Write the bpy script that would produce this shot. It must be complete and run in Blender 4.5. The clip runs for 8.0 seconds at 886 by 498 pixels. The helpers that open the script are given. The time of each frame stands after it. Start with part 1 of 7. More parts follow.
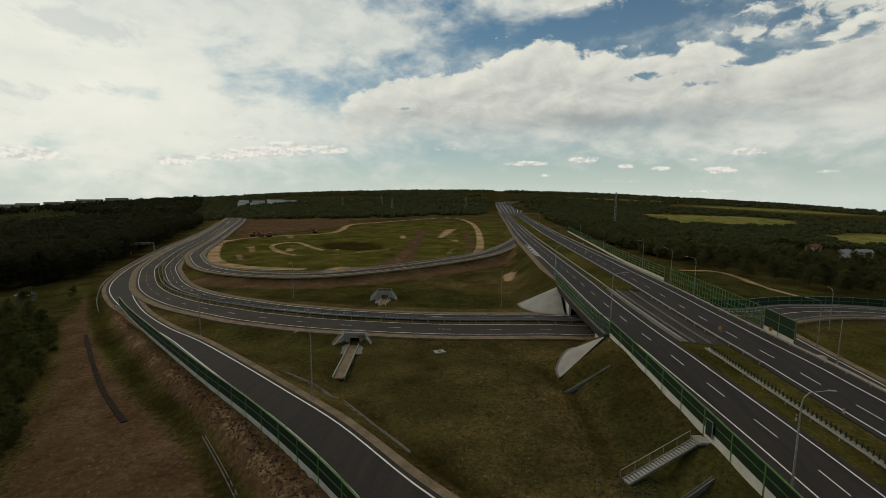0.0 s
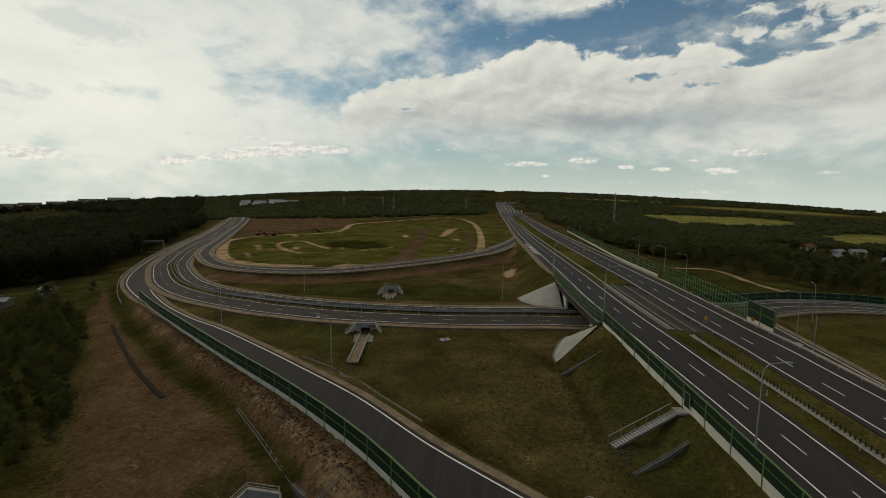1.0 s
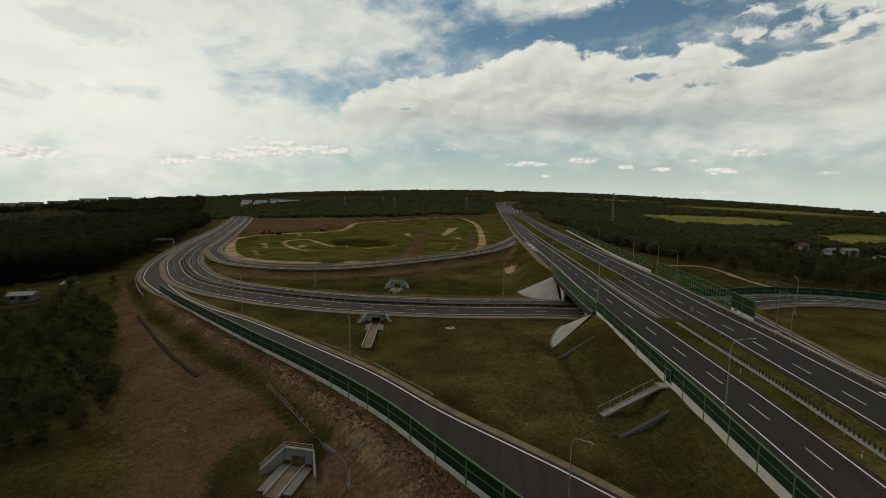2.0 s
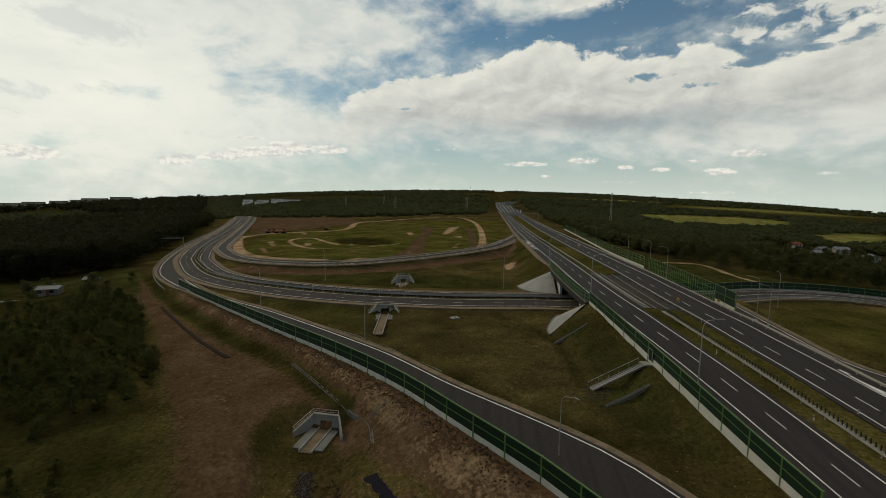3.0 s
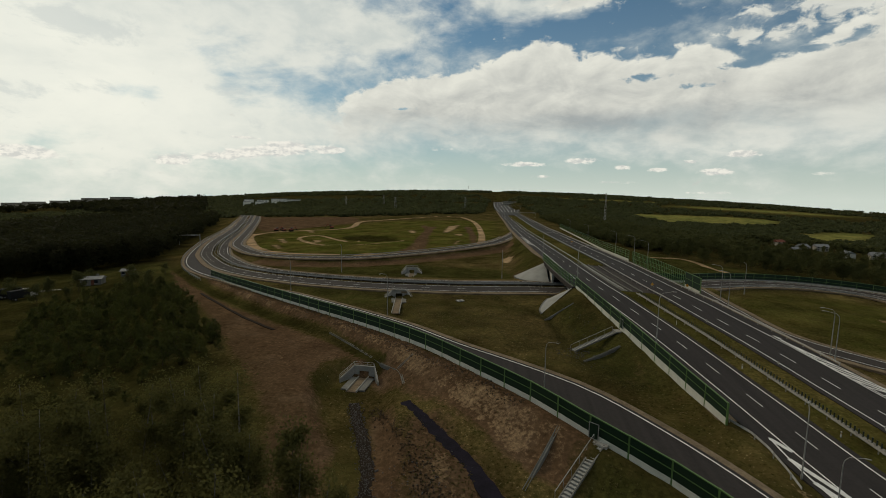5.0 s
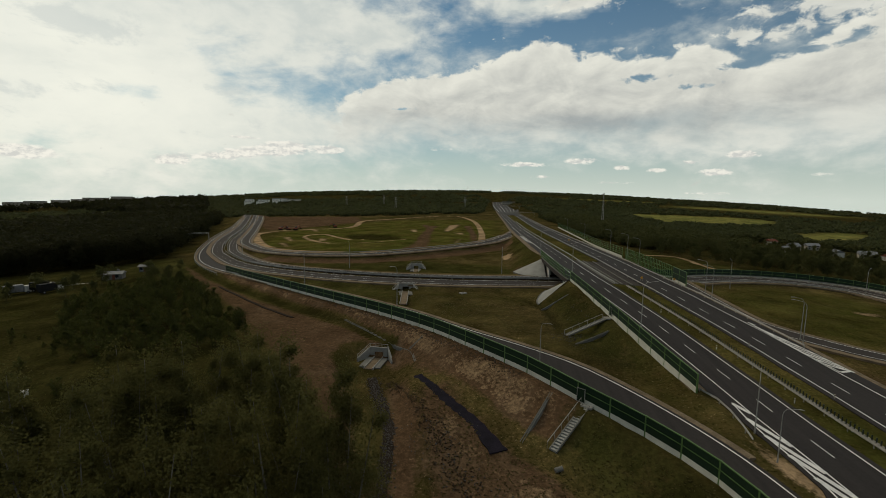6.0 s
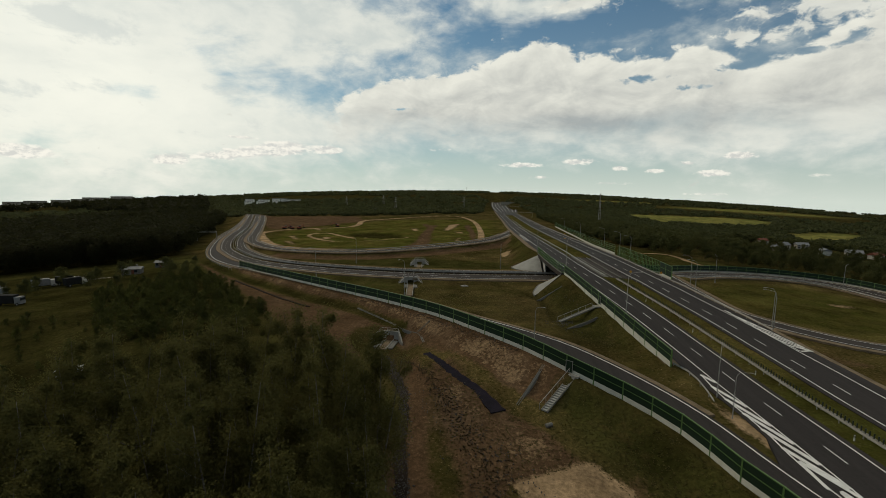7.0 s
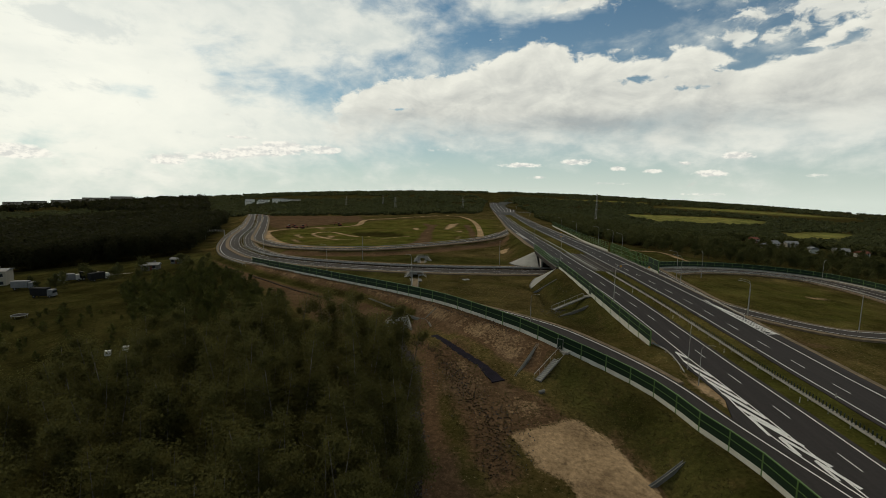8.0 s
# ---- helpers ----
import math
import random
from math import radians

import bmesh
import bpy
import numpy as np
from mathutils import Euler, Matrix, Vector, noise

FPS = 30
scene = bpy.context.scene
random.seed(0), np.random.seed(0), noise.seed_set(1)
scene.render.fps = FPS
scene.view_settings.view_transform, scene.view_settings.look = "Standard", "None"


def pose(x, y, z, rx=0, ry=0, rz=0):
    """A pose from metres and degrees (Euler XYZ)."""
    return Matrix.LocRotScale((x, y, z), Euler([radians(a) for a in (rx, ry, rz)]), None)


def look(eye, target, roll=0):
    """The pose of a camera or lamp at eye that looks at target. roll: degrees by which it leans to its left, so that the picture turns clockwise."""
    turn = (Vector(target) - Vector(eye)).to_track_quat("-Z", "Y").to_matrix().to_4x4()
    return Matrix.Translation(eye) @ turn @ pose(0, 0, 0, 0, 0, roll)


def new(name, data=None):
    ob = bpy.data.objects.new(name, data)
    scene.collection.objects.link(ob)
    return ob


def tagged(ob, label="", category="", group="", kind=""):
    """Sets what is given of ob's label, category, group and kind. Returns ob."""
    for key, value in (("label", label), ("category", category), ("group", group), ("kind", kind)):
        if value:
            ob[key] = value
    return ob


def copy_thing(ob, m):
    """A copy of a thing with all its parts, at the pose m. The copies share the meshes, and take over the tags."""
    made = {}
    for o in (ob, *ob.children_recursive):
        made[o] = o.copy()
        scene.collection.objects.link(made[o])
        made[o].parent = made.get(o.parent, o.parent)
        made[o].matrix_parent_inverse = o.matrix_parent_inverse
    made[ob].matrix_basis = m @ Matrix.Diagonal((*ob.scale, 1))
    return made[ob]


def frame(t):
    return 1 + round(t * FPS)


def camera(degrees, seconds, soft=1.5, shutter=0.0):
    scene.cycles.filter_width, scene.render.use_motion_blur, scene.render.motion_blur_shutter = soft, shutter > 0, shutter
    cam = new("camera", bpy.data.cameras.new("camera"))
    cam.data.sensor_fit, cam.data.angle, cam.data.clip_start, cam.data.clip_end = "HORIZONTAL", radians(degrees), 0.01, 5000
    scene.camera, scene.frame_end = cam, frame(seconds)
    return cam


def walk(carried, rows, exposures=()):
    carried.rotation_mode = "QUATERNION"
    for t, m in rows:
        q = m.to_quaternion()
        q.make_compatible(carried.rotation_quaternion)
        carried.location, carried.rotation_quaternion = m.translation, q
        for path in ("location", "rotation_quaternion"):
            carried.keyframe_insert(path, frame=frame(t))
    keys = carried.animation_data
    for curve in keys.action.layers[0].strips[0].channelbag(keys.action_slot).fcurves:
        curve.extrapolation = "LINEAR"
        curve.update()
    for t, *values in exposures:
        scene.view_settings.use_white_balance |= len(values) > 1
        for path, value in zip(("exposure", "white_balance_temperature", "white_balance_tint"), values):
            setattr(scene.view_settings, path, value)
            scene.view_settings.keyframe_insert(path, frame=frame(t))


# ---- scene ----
cam = camera(90, 8.0, soft=0.6)
PATH = [
    (0.0, 2.94, 74.76, 33.42, 82.92, -0.59, 6.90),
    (0.5, 2.75, 71.31, 33.32, 82.94, -0.64, 6.92),
    (1.0, 2.62, 67.53, 33.12, 82.97, -0.72, 6.95),
    (1.5, 2.35, 63.59, 33.03, 82.96, -0.75, 6.93),
    (3.0, 1.85, 50.74, 32.71, 82.97, -0.80, 6.88),
    (3.5, 1.68, 46.09, 32.75, 82.95, -0.79, 6.82),
    (4.0, 1.54, 41.42, 32.70, 82.95, -0.80, 6.73),
    (4.5, 1.40, 36.79, 32.63, 82.97, -0.80, 6.62),
    (6.0, 0.78, 22.04, 32.37, 83.00, -0.91, 6.47),
    (6.5, 0.63, 16.71, 32.22, 83.02, -0.94, 6.38),
    (7.0, 0.46, 11.33, 32.04, 83.05, -0.99, 6.28),
    (7.5, 0.22, 5.75, 31.99, 83.06, -1.00, 6.14),
    (8.0, 0.00, 0.00, 31.87, 83.07, -0.99, 6.07),
]
walk(cam, [(t, pose(*p)) for t, *p in PATH], [(0.0, -0.06), (4.0, -0.01), (6.0, 0.0), (8.0, 0.12)])

# ---------------------------------------------------------------- world and light
SUN_AZ, SUN_EL = radians(-55), radians(42)
world = bpy.data.worlds.new("sky")
scene.world = world
world.use_nodes = True
wn, wl = world.node_tree.nodes, world.node_tree.links
wn.clear()


w_out = wn.new("ShaderNodeOutputWorld")
w_bg = wn.new("ShaderNodeBackground")
w_sky = wn.new("ShaderNodeTexSky")
w_sky.sky_type = "NISHITA"
w_sky.sun_disc = False
w_sky.sun_elevation, w_sky.sun_rotation = SUN_EL, SUN_AZ
w_bg.inputs[1].default_value = 0.1


def wmath(op, a, b=0.0, clamp=False):
    n = wn.new("ShaderNodeMath")
    n.operation, n.use_clamp = op, clamp
    for i, v in enumerate((a, b)):
        if isinstance(v, (int, float)):
            n.inputs[i].default_value = v
        else:
            wl.new(v, n.inputs[i])
    return n.outputs[0]


def wvec(op, a, b):
    n = wn.new("ShaderNodeVectorMath")
    n.operation = op
    for i, v in enumerate((a, b)):
        if isinstance(v, tuple):
            n.inputs[i].default_value = v
        else:
            wl.new(v, n.inputs[i])
    return n


def wrange(v, lo, hi, a=0.0, b=1.0, soft=True):
    n = wn.new("ShaderNodeMapRange")
    n.interpolation_type = "SMOOTHSTEP" if soft else "LINEAR"
    for k, q in zip(("From Min", "From Max", "To Min", "To Max"), (lo, hi, a, b)):
        n.inputs[k].default_value = q
    wl.new(v, n.inputs["Value"])
    return n.outputs[0]


def wmix(fac, a, b):
    n = wn.new("ShaderNodeMix")
    n.data_type = "RGBA"
    wl.new(fac, n.inputs["Factor"])
    for s, v in (("A", a), ("B", b)):
        if isinstance(v, tuple):
            n.inputs[s].default_value = (*v, 1)
        else:
            wl.new(v, n.inputs[s])
    return n.outputs["Result"]


def wnoise(vec, scale, detail, rough, warp=0.0):
    n = wn.new("ShaderNodeTexNoise")
    for k, q in zip(("Scale", "Detail", "Roughness", "Distortion"), (scale, detail, rough, warp)):
        n.inputs[k].default_value = q
    wl.new(vec, n.inputs["Vector"])
    return n.outputs["Fac"]


w_tc = wn.new("ShaderNodeTexCoord")
w_sep = wn.new("ShaderNodeSeparateXYZ")
wl.new(w_tc.outputs["Generated"], w_sep.inputs[0])
azim = wmath("MULTIPLY", wmath("ARCTAN2", w_sep.outputs[0], w_sep.outputs[1]), 57.2958)
elev = wmath("MULTIPLY", wmath("ARCSINE", w_sep.outputs[2]), 57.2958)
w_com = wn.new("ShaderNodeCombineXYZ")
wl.new(azim, w_com.inputs[0])
wl.new(elev, w_com.inputs[1])
AE = w_com.outputs[0]


def banks(rows):
    """Sum of soft cloud banks: azimuth, elevation, half widths in degrees, weight."""
    total = None
    for az, el, wa, we, amp in rows:
        d = wvec("DIVIDE", wvec("SUBTRACT", AE, (az, el, 0)).outputs["Vector"], (wa, we, 1)).outputs["Vector"]
        g = wmath("MULTIPLY", wmath("EXPONENT", wmath("MULTIPLY", wvec("DOT_PRODUCT", d, d).outputs["Value"], -1.0)), amp)
        total = g if total is None else wmath("ADD", total, g)
    return total


n_big = wnoise(wvec("MULTIPLY", AE, (0.05, 0.11, 0)).outputs["Vector"], 1.0, 9, 0.62, 0.6)
n_fine = wnoise(wvec("MULTIPLY", AE, (0.24, 0.42, 0)).outputs["Vector"], 1.0, 8, 0.58, 0.2)
n_wisp = wnoise(wvec("MULTIPLY", AE, (0.06, 0.13, 0)).outputs["Vector"], 1.0, 9, 0.6, 0.5)
# clear air
air = wvec("MULTIPLY", w_sky.outputs[0], (0.15, 0.41, 0.52)).outputs["Vector"]
haze = wmath("EXPONENT", wmath("MULTIPLY", wmath("MAXIMUM", elev, 0.0), -0.105))
clear = wmix(wmath("MULTIPLY", haze, 0.97), air, (6.15, 6.8, 6.05))
# high thin veil, thick towards the sun
veil_bank = banks([(-48, 12, 18, 12, 0.70), (-24, 19, 14, 4.5, 0.5), (-16, 8.0, 16, 2.6, 0.35), (-80, 40, 60, 30, 0.6), (60, 50, 70, 25, 0.55), (-36, 7, 16, 2.5, 0.42), (3, 21.5, 7, 1.3, 0.45), (0, 75, 400, 30, 0.6), (10, 19, 16, 1.0, -0.25), (22, 6.5, 24, 2.6, 0.45), (36, 8, 12, 4.5, 0.5), (-19, 14, 9, 3.5, 0.2), (-14, 18.6, 6, 1.4, 0.45)])
veil = wrange(wmath("ADD", veil_bank, wmath("ADD", wmath("MULTIPLY", wmath("SUBTRACT", n_wisp, 0.5), 1.7), wmath("MULTIPLY", wmath("SUBTRACT", n_fine, 0.5), 0.9))), 0.0, 0.75)
glow = banks([(-47, 10, 22, 11, 1.0)])
veil_col = wmix(wmath("MULTIPLY", glow, wrange(n_big, 0.25, 0.7, 0.55, 1.0)), wmix(wrange(n_fine, 0.3, 0.7), (5.9, 6.3, 5.9), (7.5, 7.6, 6.85)), (9.5, 9.35, 8.1))
n_smoke = wnoise(wvec("MULTIPLY", AE, (0.11, 0.22, 0)).outputs["Vector"], 1.3, 10, 0.66, 0.3)
veil_col = wmix(wrange(wmath("ADD", n_smoke, banks([(-45, 15.8, 5, 1.2, 0.14), (-50, 8.9, 3, 1.0, 0.16), (-44, 10.0, 2.5, 1.0, 0.08), (-36, 3, 14, 3, -0.1)])), 0.54, 0.68, 0.0, 0.6), veil_col, (6.2, 6.5, 6.1))
sky1 = wmix(wmath("MULTIPLY", veil, 0.93), clear, veil_col)
# heaped cloud field: its crest as elevation over azimuth, ragged by noise
CREST_AE = [(-24.0, 10.2), (-20.0, 11.6), (-17.1, 12.4), (-12.9, 14.0), (-8.7, 14.5), (-5.9, 14.8), (-1.8, 15.7), (1.0, 17.0), (3.3, 17.8), (6.0, 18.3), (8.0, 17.5), (9.6, 16.4), (12.1, 16.4), (14.6, 15.4), (17.0, 15.5), (19.3, 15.3), (21.4, 16.2), (23.0, 16.3), (24.6, 15.5), (26.1, 14.3), (27.7, 13.5), (29.4, 14.3), (31.2, 14.6), (32.7, 15.6), (34.7, 16.4), (38.0, 17.0)]
w_crest = wn.new("ShaderNodeValToRGB")
for k, (a_, e_) in enumerate(CREST_AE):
    el_ = w_crest.color_ramp.elements
    q_ = el_[k] if k < 2 else el_.new(1.0)
    q_.position, q_.color = (a_ + 24) / 64, (e_ / 30, e_ / 30, e_ / 30, 1)
wl.new(wrange(azim, -24, 40, 0.0, 1.0, False), w_crest.inputs[0])
crest = wmath("MULTIPLY", w_crest.outputs[0], 30.0)
n_edge = wnoise(wvec("MULTIPLY", AE, (0.55, 0.85, 0)).outputs["Vector"], 1.0, 9, 0.62, 0.3)
n_heap = wnoise(wvec("MULTIPLY", AE, (0.16, 0.30, 0)).outputs["Vector"], 1.0, 10, 0.6, 0.4)
toward = wvec("ADD", wvec("MULTIPLY", AE, (0.16, 0.30, 0)).outputs["Vector"], (-0.13, 0.2, 0)).outputs["Vector"]
n_heap_sun = wnoise(toward, 1.0, 10, 0.6, 0.4)
relief = wmath("SUBTRACT", n_heap, n_heap_sun)
depth_in = wmath("ADD", wmath("SUBTRACT", crest, elev), wmath("ADD", wmath("MULTIPLY", wmath("SUBTRACT", n_edge, 0.5), 2.6), wmath("MULTIPLY", wmath("SUBTRACT", n_heap, 0.5), 2.0)))
gaps = banks([(26.2, 13.7, 2.6, 0.55, 0.8), (16.6, 13.3, 3.4, 0.6, 0.55), (22.5, 12.0, 2.8, 0.4, 0.42), (35.4, 15.0, 1.2, 0.8, 0.8), (31.8, 14.3, 2.4, 0.4, 0.75), (-11.5, 10.4, 2.6, 0.3, 0.5), (27.4, 15.8, 2.0, 0.5, 0.5), (35, 6.0, 10, 0.9, 0.55), (-4, 7.3, 9, 0.8, 0.3), (10, 15.9, 1.5, 0.5, 0.3)])
gap_a = wrange(wmath("ADD", gaps, wmath("MULTIPLY", wmath("SUBTRACT", n_edge, 0.5), 1.5)), 0.32, 0.62)
foot_a = wrange(wmath("ADD", elev, wmath("MULTIPLY", wmath("SUBTRACT", n_big, 0.5), 7.0)), 5.0, 10.5)
tip_a = wrange(wmath("ADD", azim, wmath("ADD", wmath("MULTIPLY", wmath("SUBTRACT", n_edge, 0.5), 6.0), wmath("MULTIPLY", wmath("SUBTRACT", n_heap, 0.5), 8.0))), -21.0, -18.8)
heap_a = wmath("MULTIPLY", wmath("MULTIPLY", wmath("MULTIPLY", wrange(depth_in, -0.1, 0.55), foot_a), tip_a), wmath("SUBTRACT", 1.0, gap_a), True)
# loose shreds above the crest
shred = banks([(25.6, 16.6, 2.2, 1.0, 0.75), (26.8, 18.4, 1.6, 0.7, 0.6), (29.5, 16.0, 2.6, 0.8, 0.55), (33.5, 17.8, 4.0, 1.6, 0.85), (9.5, 21.4, 4.5, 0.8, 0.85), (14.5, 16.5, 1.6, 0.35, 0.6), (19.5, 16.2, 2.2, 0.4, 0.5), (38, 19, 4, 2.0, 0.7)])
shred_a = wrange(wmath("ADD", shred, wmath("MULTIPLY", wmath("SUBTRACT", n_edge, 0.5), 2.4)), 0.3, 0.75, 0.0, 0.85)
under = banks([(14, 8.4, 6, 1.2, 0.75), (8, 9.4, 4, 0.9, 0.55), (20, 8.3, 5, 1.2, 0.55), (-4, 8.6, 8, 1.0, 0.2), (32, 9.5, 8, 1.8, 0.35), (24.4, 4.7, 2.6, 0.45, 0.8), (-11, 9.8, 5, 0.5, 0.25)])
lit = wmath("ADD", wmath("ADD", 0.68, wmath("MULTIPLY", relief, 1.5)), wmath("SUBTRACT", wrange(depth_in, 0.0, 4.0, 0.22, -0.12), wmath("MULTIPLY", under, wrange(n_big, 0.35, 0.65, 0.45, 0.8))), True)
lit = wmath("ADD", lit, wmath("MULTIPLY", wmath("SUBTRACT", n_edge, 0.5), 0.16), True)
heap_col = wmix(lit, (3.9, 4.05, 3.9), (7.9, 7.85, 6.95))
sky2 = wmix(wmath("MAXIMUM", wmath("MULTIPLY", heap_a, 0.97), shred_a), sky1, heap_col)
# small fair-weather clouds over the horizon
puffs = banks([(-29, 4.6, 4.6, 0.6, 0.85), (-25.5, 5.4, 3.4, 0.75, 1.05), (-20.3, 5.2, 1.7, 0.55, 1.0), (-37.6, 3.3, 2.2, 0.7, 1.0), (-33.0, 3.9, 3.4, 0.5, 0.75), (-49.6, 3.4, 3.2, 0.8, 1.1), (3.6, 3.9, 3.2, 0.42, 0.85), (10.6, 4.3, 2.2, 0.5, 0.9), (15.2, 3.5, 1.1, 0.4, 0.95)])
puffs2 = banks([(19, 3.2, 1.2, 0.3, 0.9), (22.2, 4.0, 1.3, 0.3, 0.7), (24.8, 2.9, 2.2, 0.5, 0.9), (27.0, 4.7, 2.0, 0.5, 0.95), (-7, 5.7, 2.0, 0.4, 0.6), (33.5, 2.6, 1.6, 0.3, 0.6), (14, 1.7, 4, 0.3, 0.65), (6, 2.4, 2, 0.3, 0.7), (24, 0.6, 4, 0.25, 0.6), (-30.5, 6.2, 2.2, 0.25, 0.7)])
n_puff = wnoise(wvec("MULTIPLY", AE, (0.8, 1.5, 0)).outputs["Vector"], 1.0, 8, 0.62, 0.2)
n_puff_sun = wnoise(wvec("ADD", wvec("MULTIPLY", AE, (0.8, 1.5, 0)).outputs["Vector"], (-0.2, 0.45, 0)).outputs["Vector"], 1.0, 8, 0.62, 0.2)
puff_d = wmath("ADD", wmath("ADD", puffs, puffs2), wmath("MULTIPLY", wmath("SUBTRACT", n_puff, 0.5), 1.15))
puff_a = wmath("MULTIPLY", wrange(puff_d, 0.38, 0.78), 0.8)
sky3 = wmix(puff_a, sky2, wmix(wrange(wmath("SUBTRACT", n_puff, n_puff_sun), -0.14, 0.12), (6.2, 6.15, 5.8), (9.4, 9.0, 8.0)))
wl.new(sky3, w_bg.inputs[0])
wl.new(w_bg.outputs[0], w_out.inputs[0])

sun_data = bpy.data.lights.new("sun", "SUN")
sun_data.energy, sun_data.angle, sun_data.color = 0.8, radians(10), (1.0, 0.81, 0.53)
sun = new("sun", sun_data)
sun.matrix_world = look((0, 0, 300), (-300 * math.sin(SUN_AZ) * math.cos(SUN_EL), -300 * math.cos(SUN_AZ) * math.cos(SUN_EL), 300 - 300 * math.sin(SUN_EL)))

# ---------------------------------------------------------------- materials


def surface(name, base, second=None, scale=1.0, rough=0.9, metal=0.0, bump=0.3, fine=12.0, spread=0.5, random_v=0.0, stretch=None):
    """A grained surface: two colours mixed by noise at two scales, with bump."""
    mat = bpy.data.materials.new(name)
    mat.use_nodes = True
    n, l = mat.node_tree.nodes, mat.node_tree.links
    b = n["Principled BSDF"]
    b.inputs["Roughness"].default_value, b.inputs["Metallic"].default_value = rough, metal
    b.inputs["Specular IOR Level"].default_value = 0.05 if rough >= 0.75 else 0.25
    geo = n.new("ShaderNodeNewGeometry")
    big = n.new("ShaderNodeTexNoise")
    big.inputs["Scale"].default_value, big.inputs["Detail"].default_value = scale, 6
    small = n.new("ShaderNodeTexNoise")
    small.inputs["Scale"].default_value, small.inputs["Detail"].default_value = scale * fine, 4
    if stretch:
        vm = n.new("ShaderNodeVectorMath")
        vm.operation = "MULTIPLY"
        vm.inputs[1].default_value = stretch
        l.new(geo.outputs["Position"], vm.inputs[0])
        l.new(vm.outputs[0], big.inputs["Vector"])
    else:
        l.new(geo.outputs["Position"], big.inputs["Vector"])
    l.new(geo.outputs["Position"], small.inputs["Vector"])
    add = n.new("ShaderNodeMath")
    add.operation = "MULTIPLY_ADD"
    l.new(small.outputs["Fac"], add.inputs[0])
    add.inputs[1].default_value = 0.6
    l.new(big.outputs["Fac"], add.inputs[2])
    ramp = n.new("ShaderNodeMapRange")
    ramp.inputs["From Min"].default_value, ramp.inputs["From Max"].default_value = 0.8 - spread * 0.5, 0.8 + spread * 0.5
    l.new(add.outputs[0], ramp.inputs["Value"])
    mix = n.new("ShaderNodeMix")
    mix.data_type = "RGBA"
    second = second or tuple(c * 0.7 for c in base)
    mix.inputs["A"].default_value, mix.inputs["B"].default_value = (*base, 1), (*second, 1)
    l.new(ramp.outputs[0], mix.inputs["Factor"])
    last = mix.outputs["Result"]
    if random_v:
        info = n.new("ShaderNodeObjectInfo")
        hsv = n.new("ShaderNodeHueSaturation")
        mr = n.new("ShaderNodeMapRange")
        mr.inputs["To Min"].default_value, mr.inputs["To Max"].default_value = 1 - random_v, 1 + random_v
        l.new(info.outputs["Random"], mr.inputs["Value"])
        l.new(mr.outputs[0], hsv.inputs["Value"])
        l.new(last, hsv.inputs["Color"])
        last = hsv.outputs["Color"]
    l.new(last, b.inputs["Base Color"])
    if bump:
        bp = n.new("ShaderNodeBump")
        bp.inputs["Strength"].default_value = bump
        bp.inputs["Distance"].default_value = 0.1
        l.new(small.outputs["Fac"], bp.inputs["Height"])
        l.new(bp.outputs[0], b.inputs["Normal"])
    return mat


M_ASPHALT = surface("asphalt", (0.0395, 0.034, 0.0315), (0.0275, 0.0237, 0.0222), 0.12, 0.75, 0, 0.15, 20, stretch=(9.0, 0.25, 1.0))
M_ASPHALT_OLD = surface("grey_asphalt", (0.054, 0.045, 0.039), (0.034, 0.0288, 0.0252), 0.12, 0.8, 0, 0.15, 20)
M_PAINT = surface("road_paint", (0.7, 0.675, 0.63), (0.5, 0.485, 0.455), 0.8, 0.6, 0, 0.1, 8)
M_CONC = surface("concrete", (0.302, 0.288, 0.259), (0.216, 0.205, 0.18), 0.35, 0.85, 0, 0.2, 14)
M_CONC_DARK = surface("weathered_concrete", (0.177, 0.17, 0.15), (0.116, 0.109, 0.0952), 0.3, 0.9, 0, 0.3, 14)
M_PLINTH = surface("plinth_concrete", (0.56, 0.54, 0.465), (0.42, 0.405, 0.345), 0.6, 0.85, 0, 0.15, 10)
M_GREEN = surface("green_panel", (0.0072, 0.0215, 0.008), (0.0048, 0.0155, 0.0058), 0.4, 0.7, 0, 0.25, 25)
M_POST = surface("green_steel", (0.088, 0.152, 0.044), (0.064, 0.112, 0.032), 1.5, 0.5, 0.0, 0.05)
M_STEEL = surface("galvanised_steel", (0.3, 0.288, 0.262), (0.2, 0.19, 0.176), 2.0, 0.5, 0.25, 0.05)
M_VERGE = surface("sandy_verge", (0.21, 0.155, 0.1), (0.1, 0.075, 0.048), 0.5, 0.95, 0, 0.5, 8)
M_DARKFIN = surface("dark_green_plastic", (0.03, 0.038, 0.026), (0.02, 0.028, 0.02), 2.0, 0.6, 0, 0)
M_BLACK = surface("black_membrane", (0.019, 0.0155, 0.0225), (0.0098, 0.0091, 0.0112), 0.7, 0.7, 0, 0.4, 8)

# ---------------------------------------------------------------- helpers


def part(name, bm, material, parent=None, label=""):
    me = bpy.data.meshes.new(name)
    bm.to_mesh(me)
    bm.free()
    me.materials.append(material)
    ob = new(name, me)
    if parent:
        ob.parent = parent
    if label:
        ob["label"] = label
    return ob


def raw(name, verts, faces, material, parent=None, label=""):
    me = bpy.data.meshes.new(name)
    me.from_pydata([tuple(v) for v in verts], [], faces)
    me.materials.append(material)
    me.update()
    ob = new(name, me)
    if parent:
        ob.parent = parent
    if label:
        ob["label"] = label
    return ob


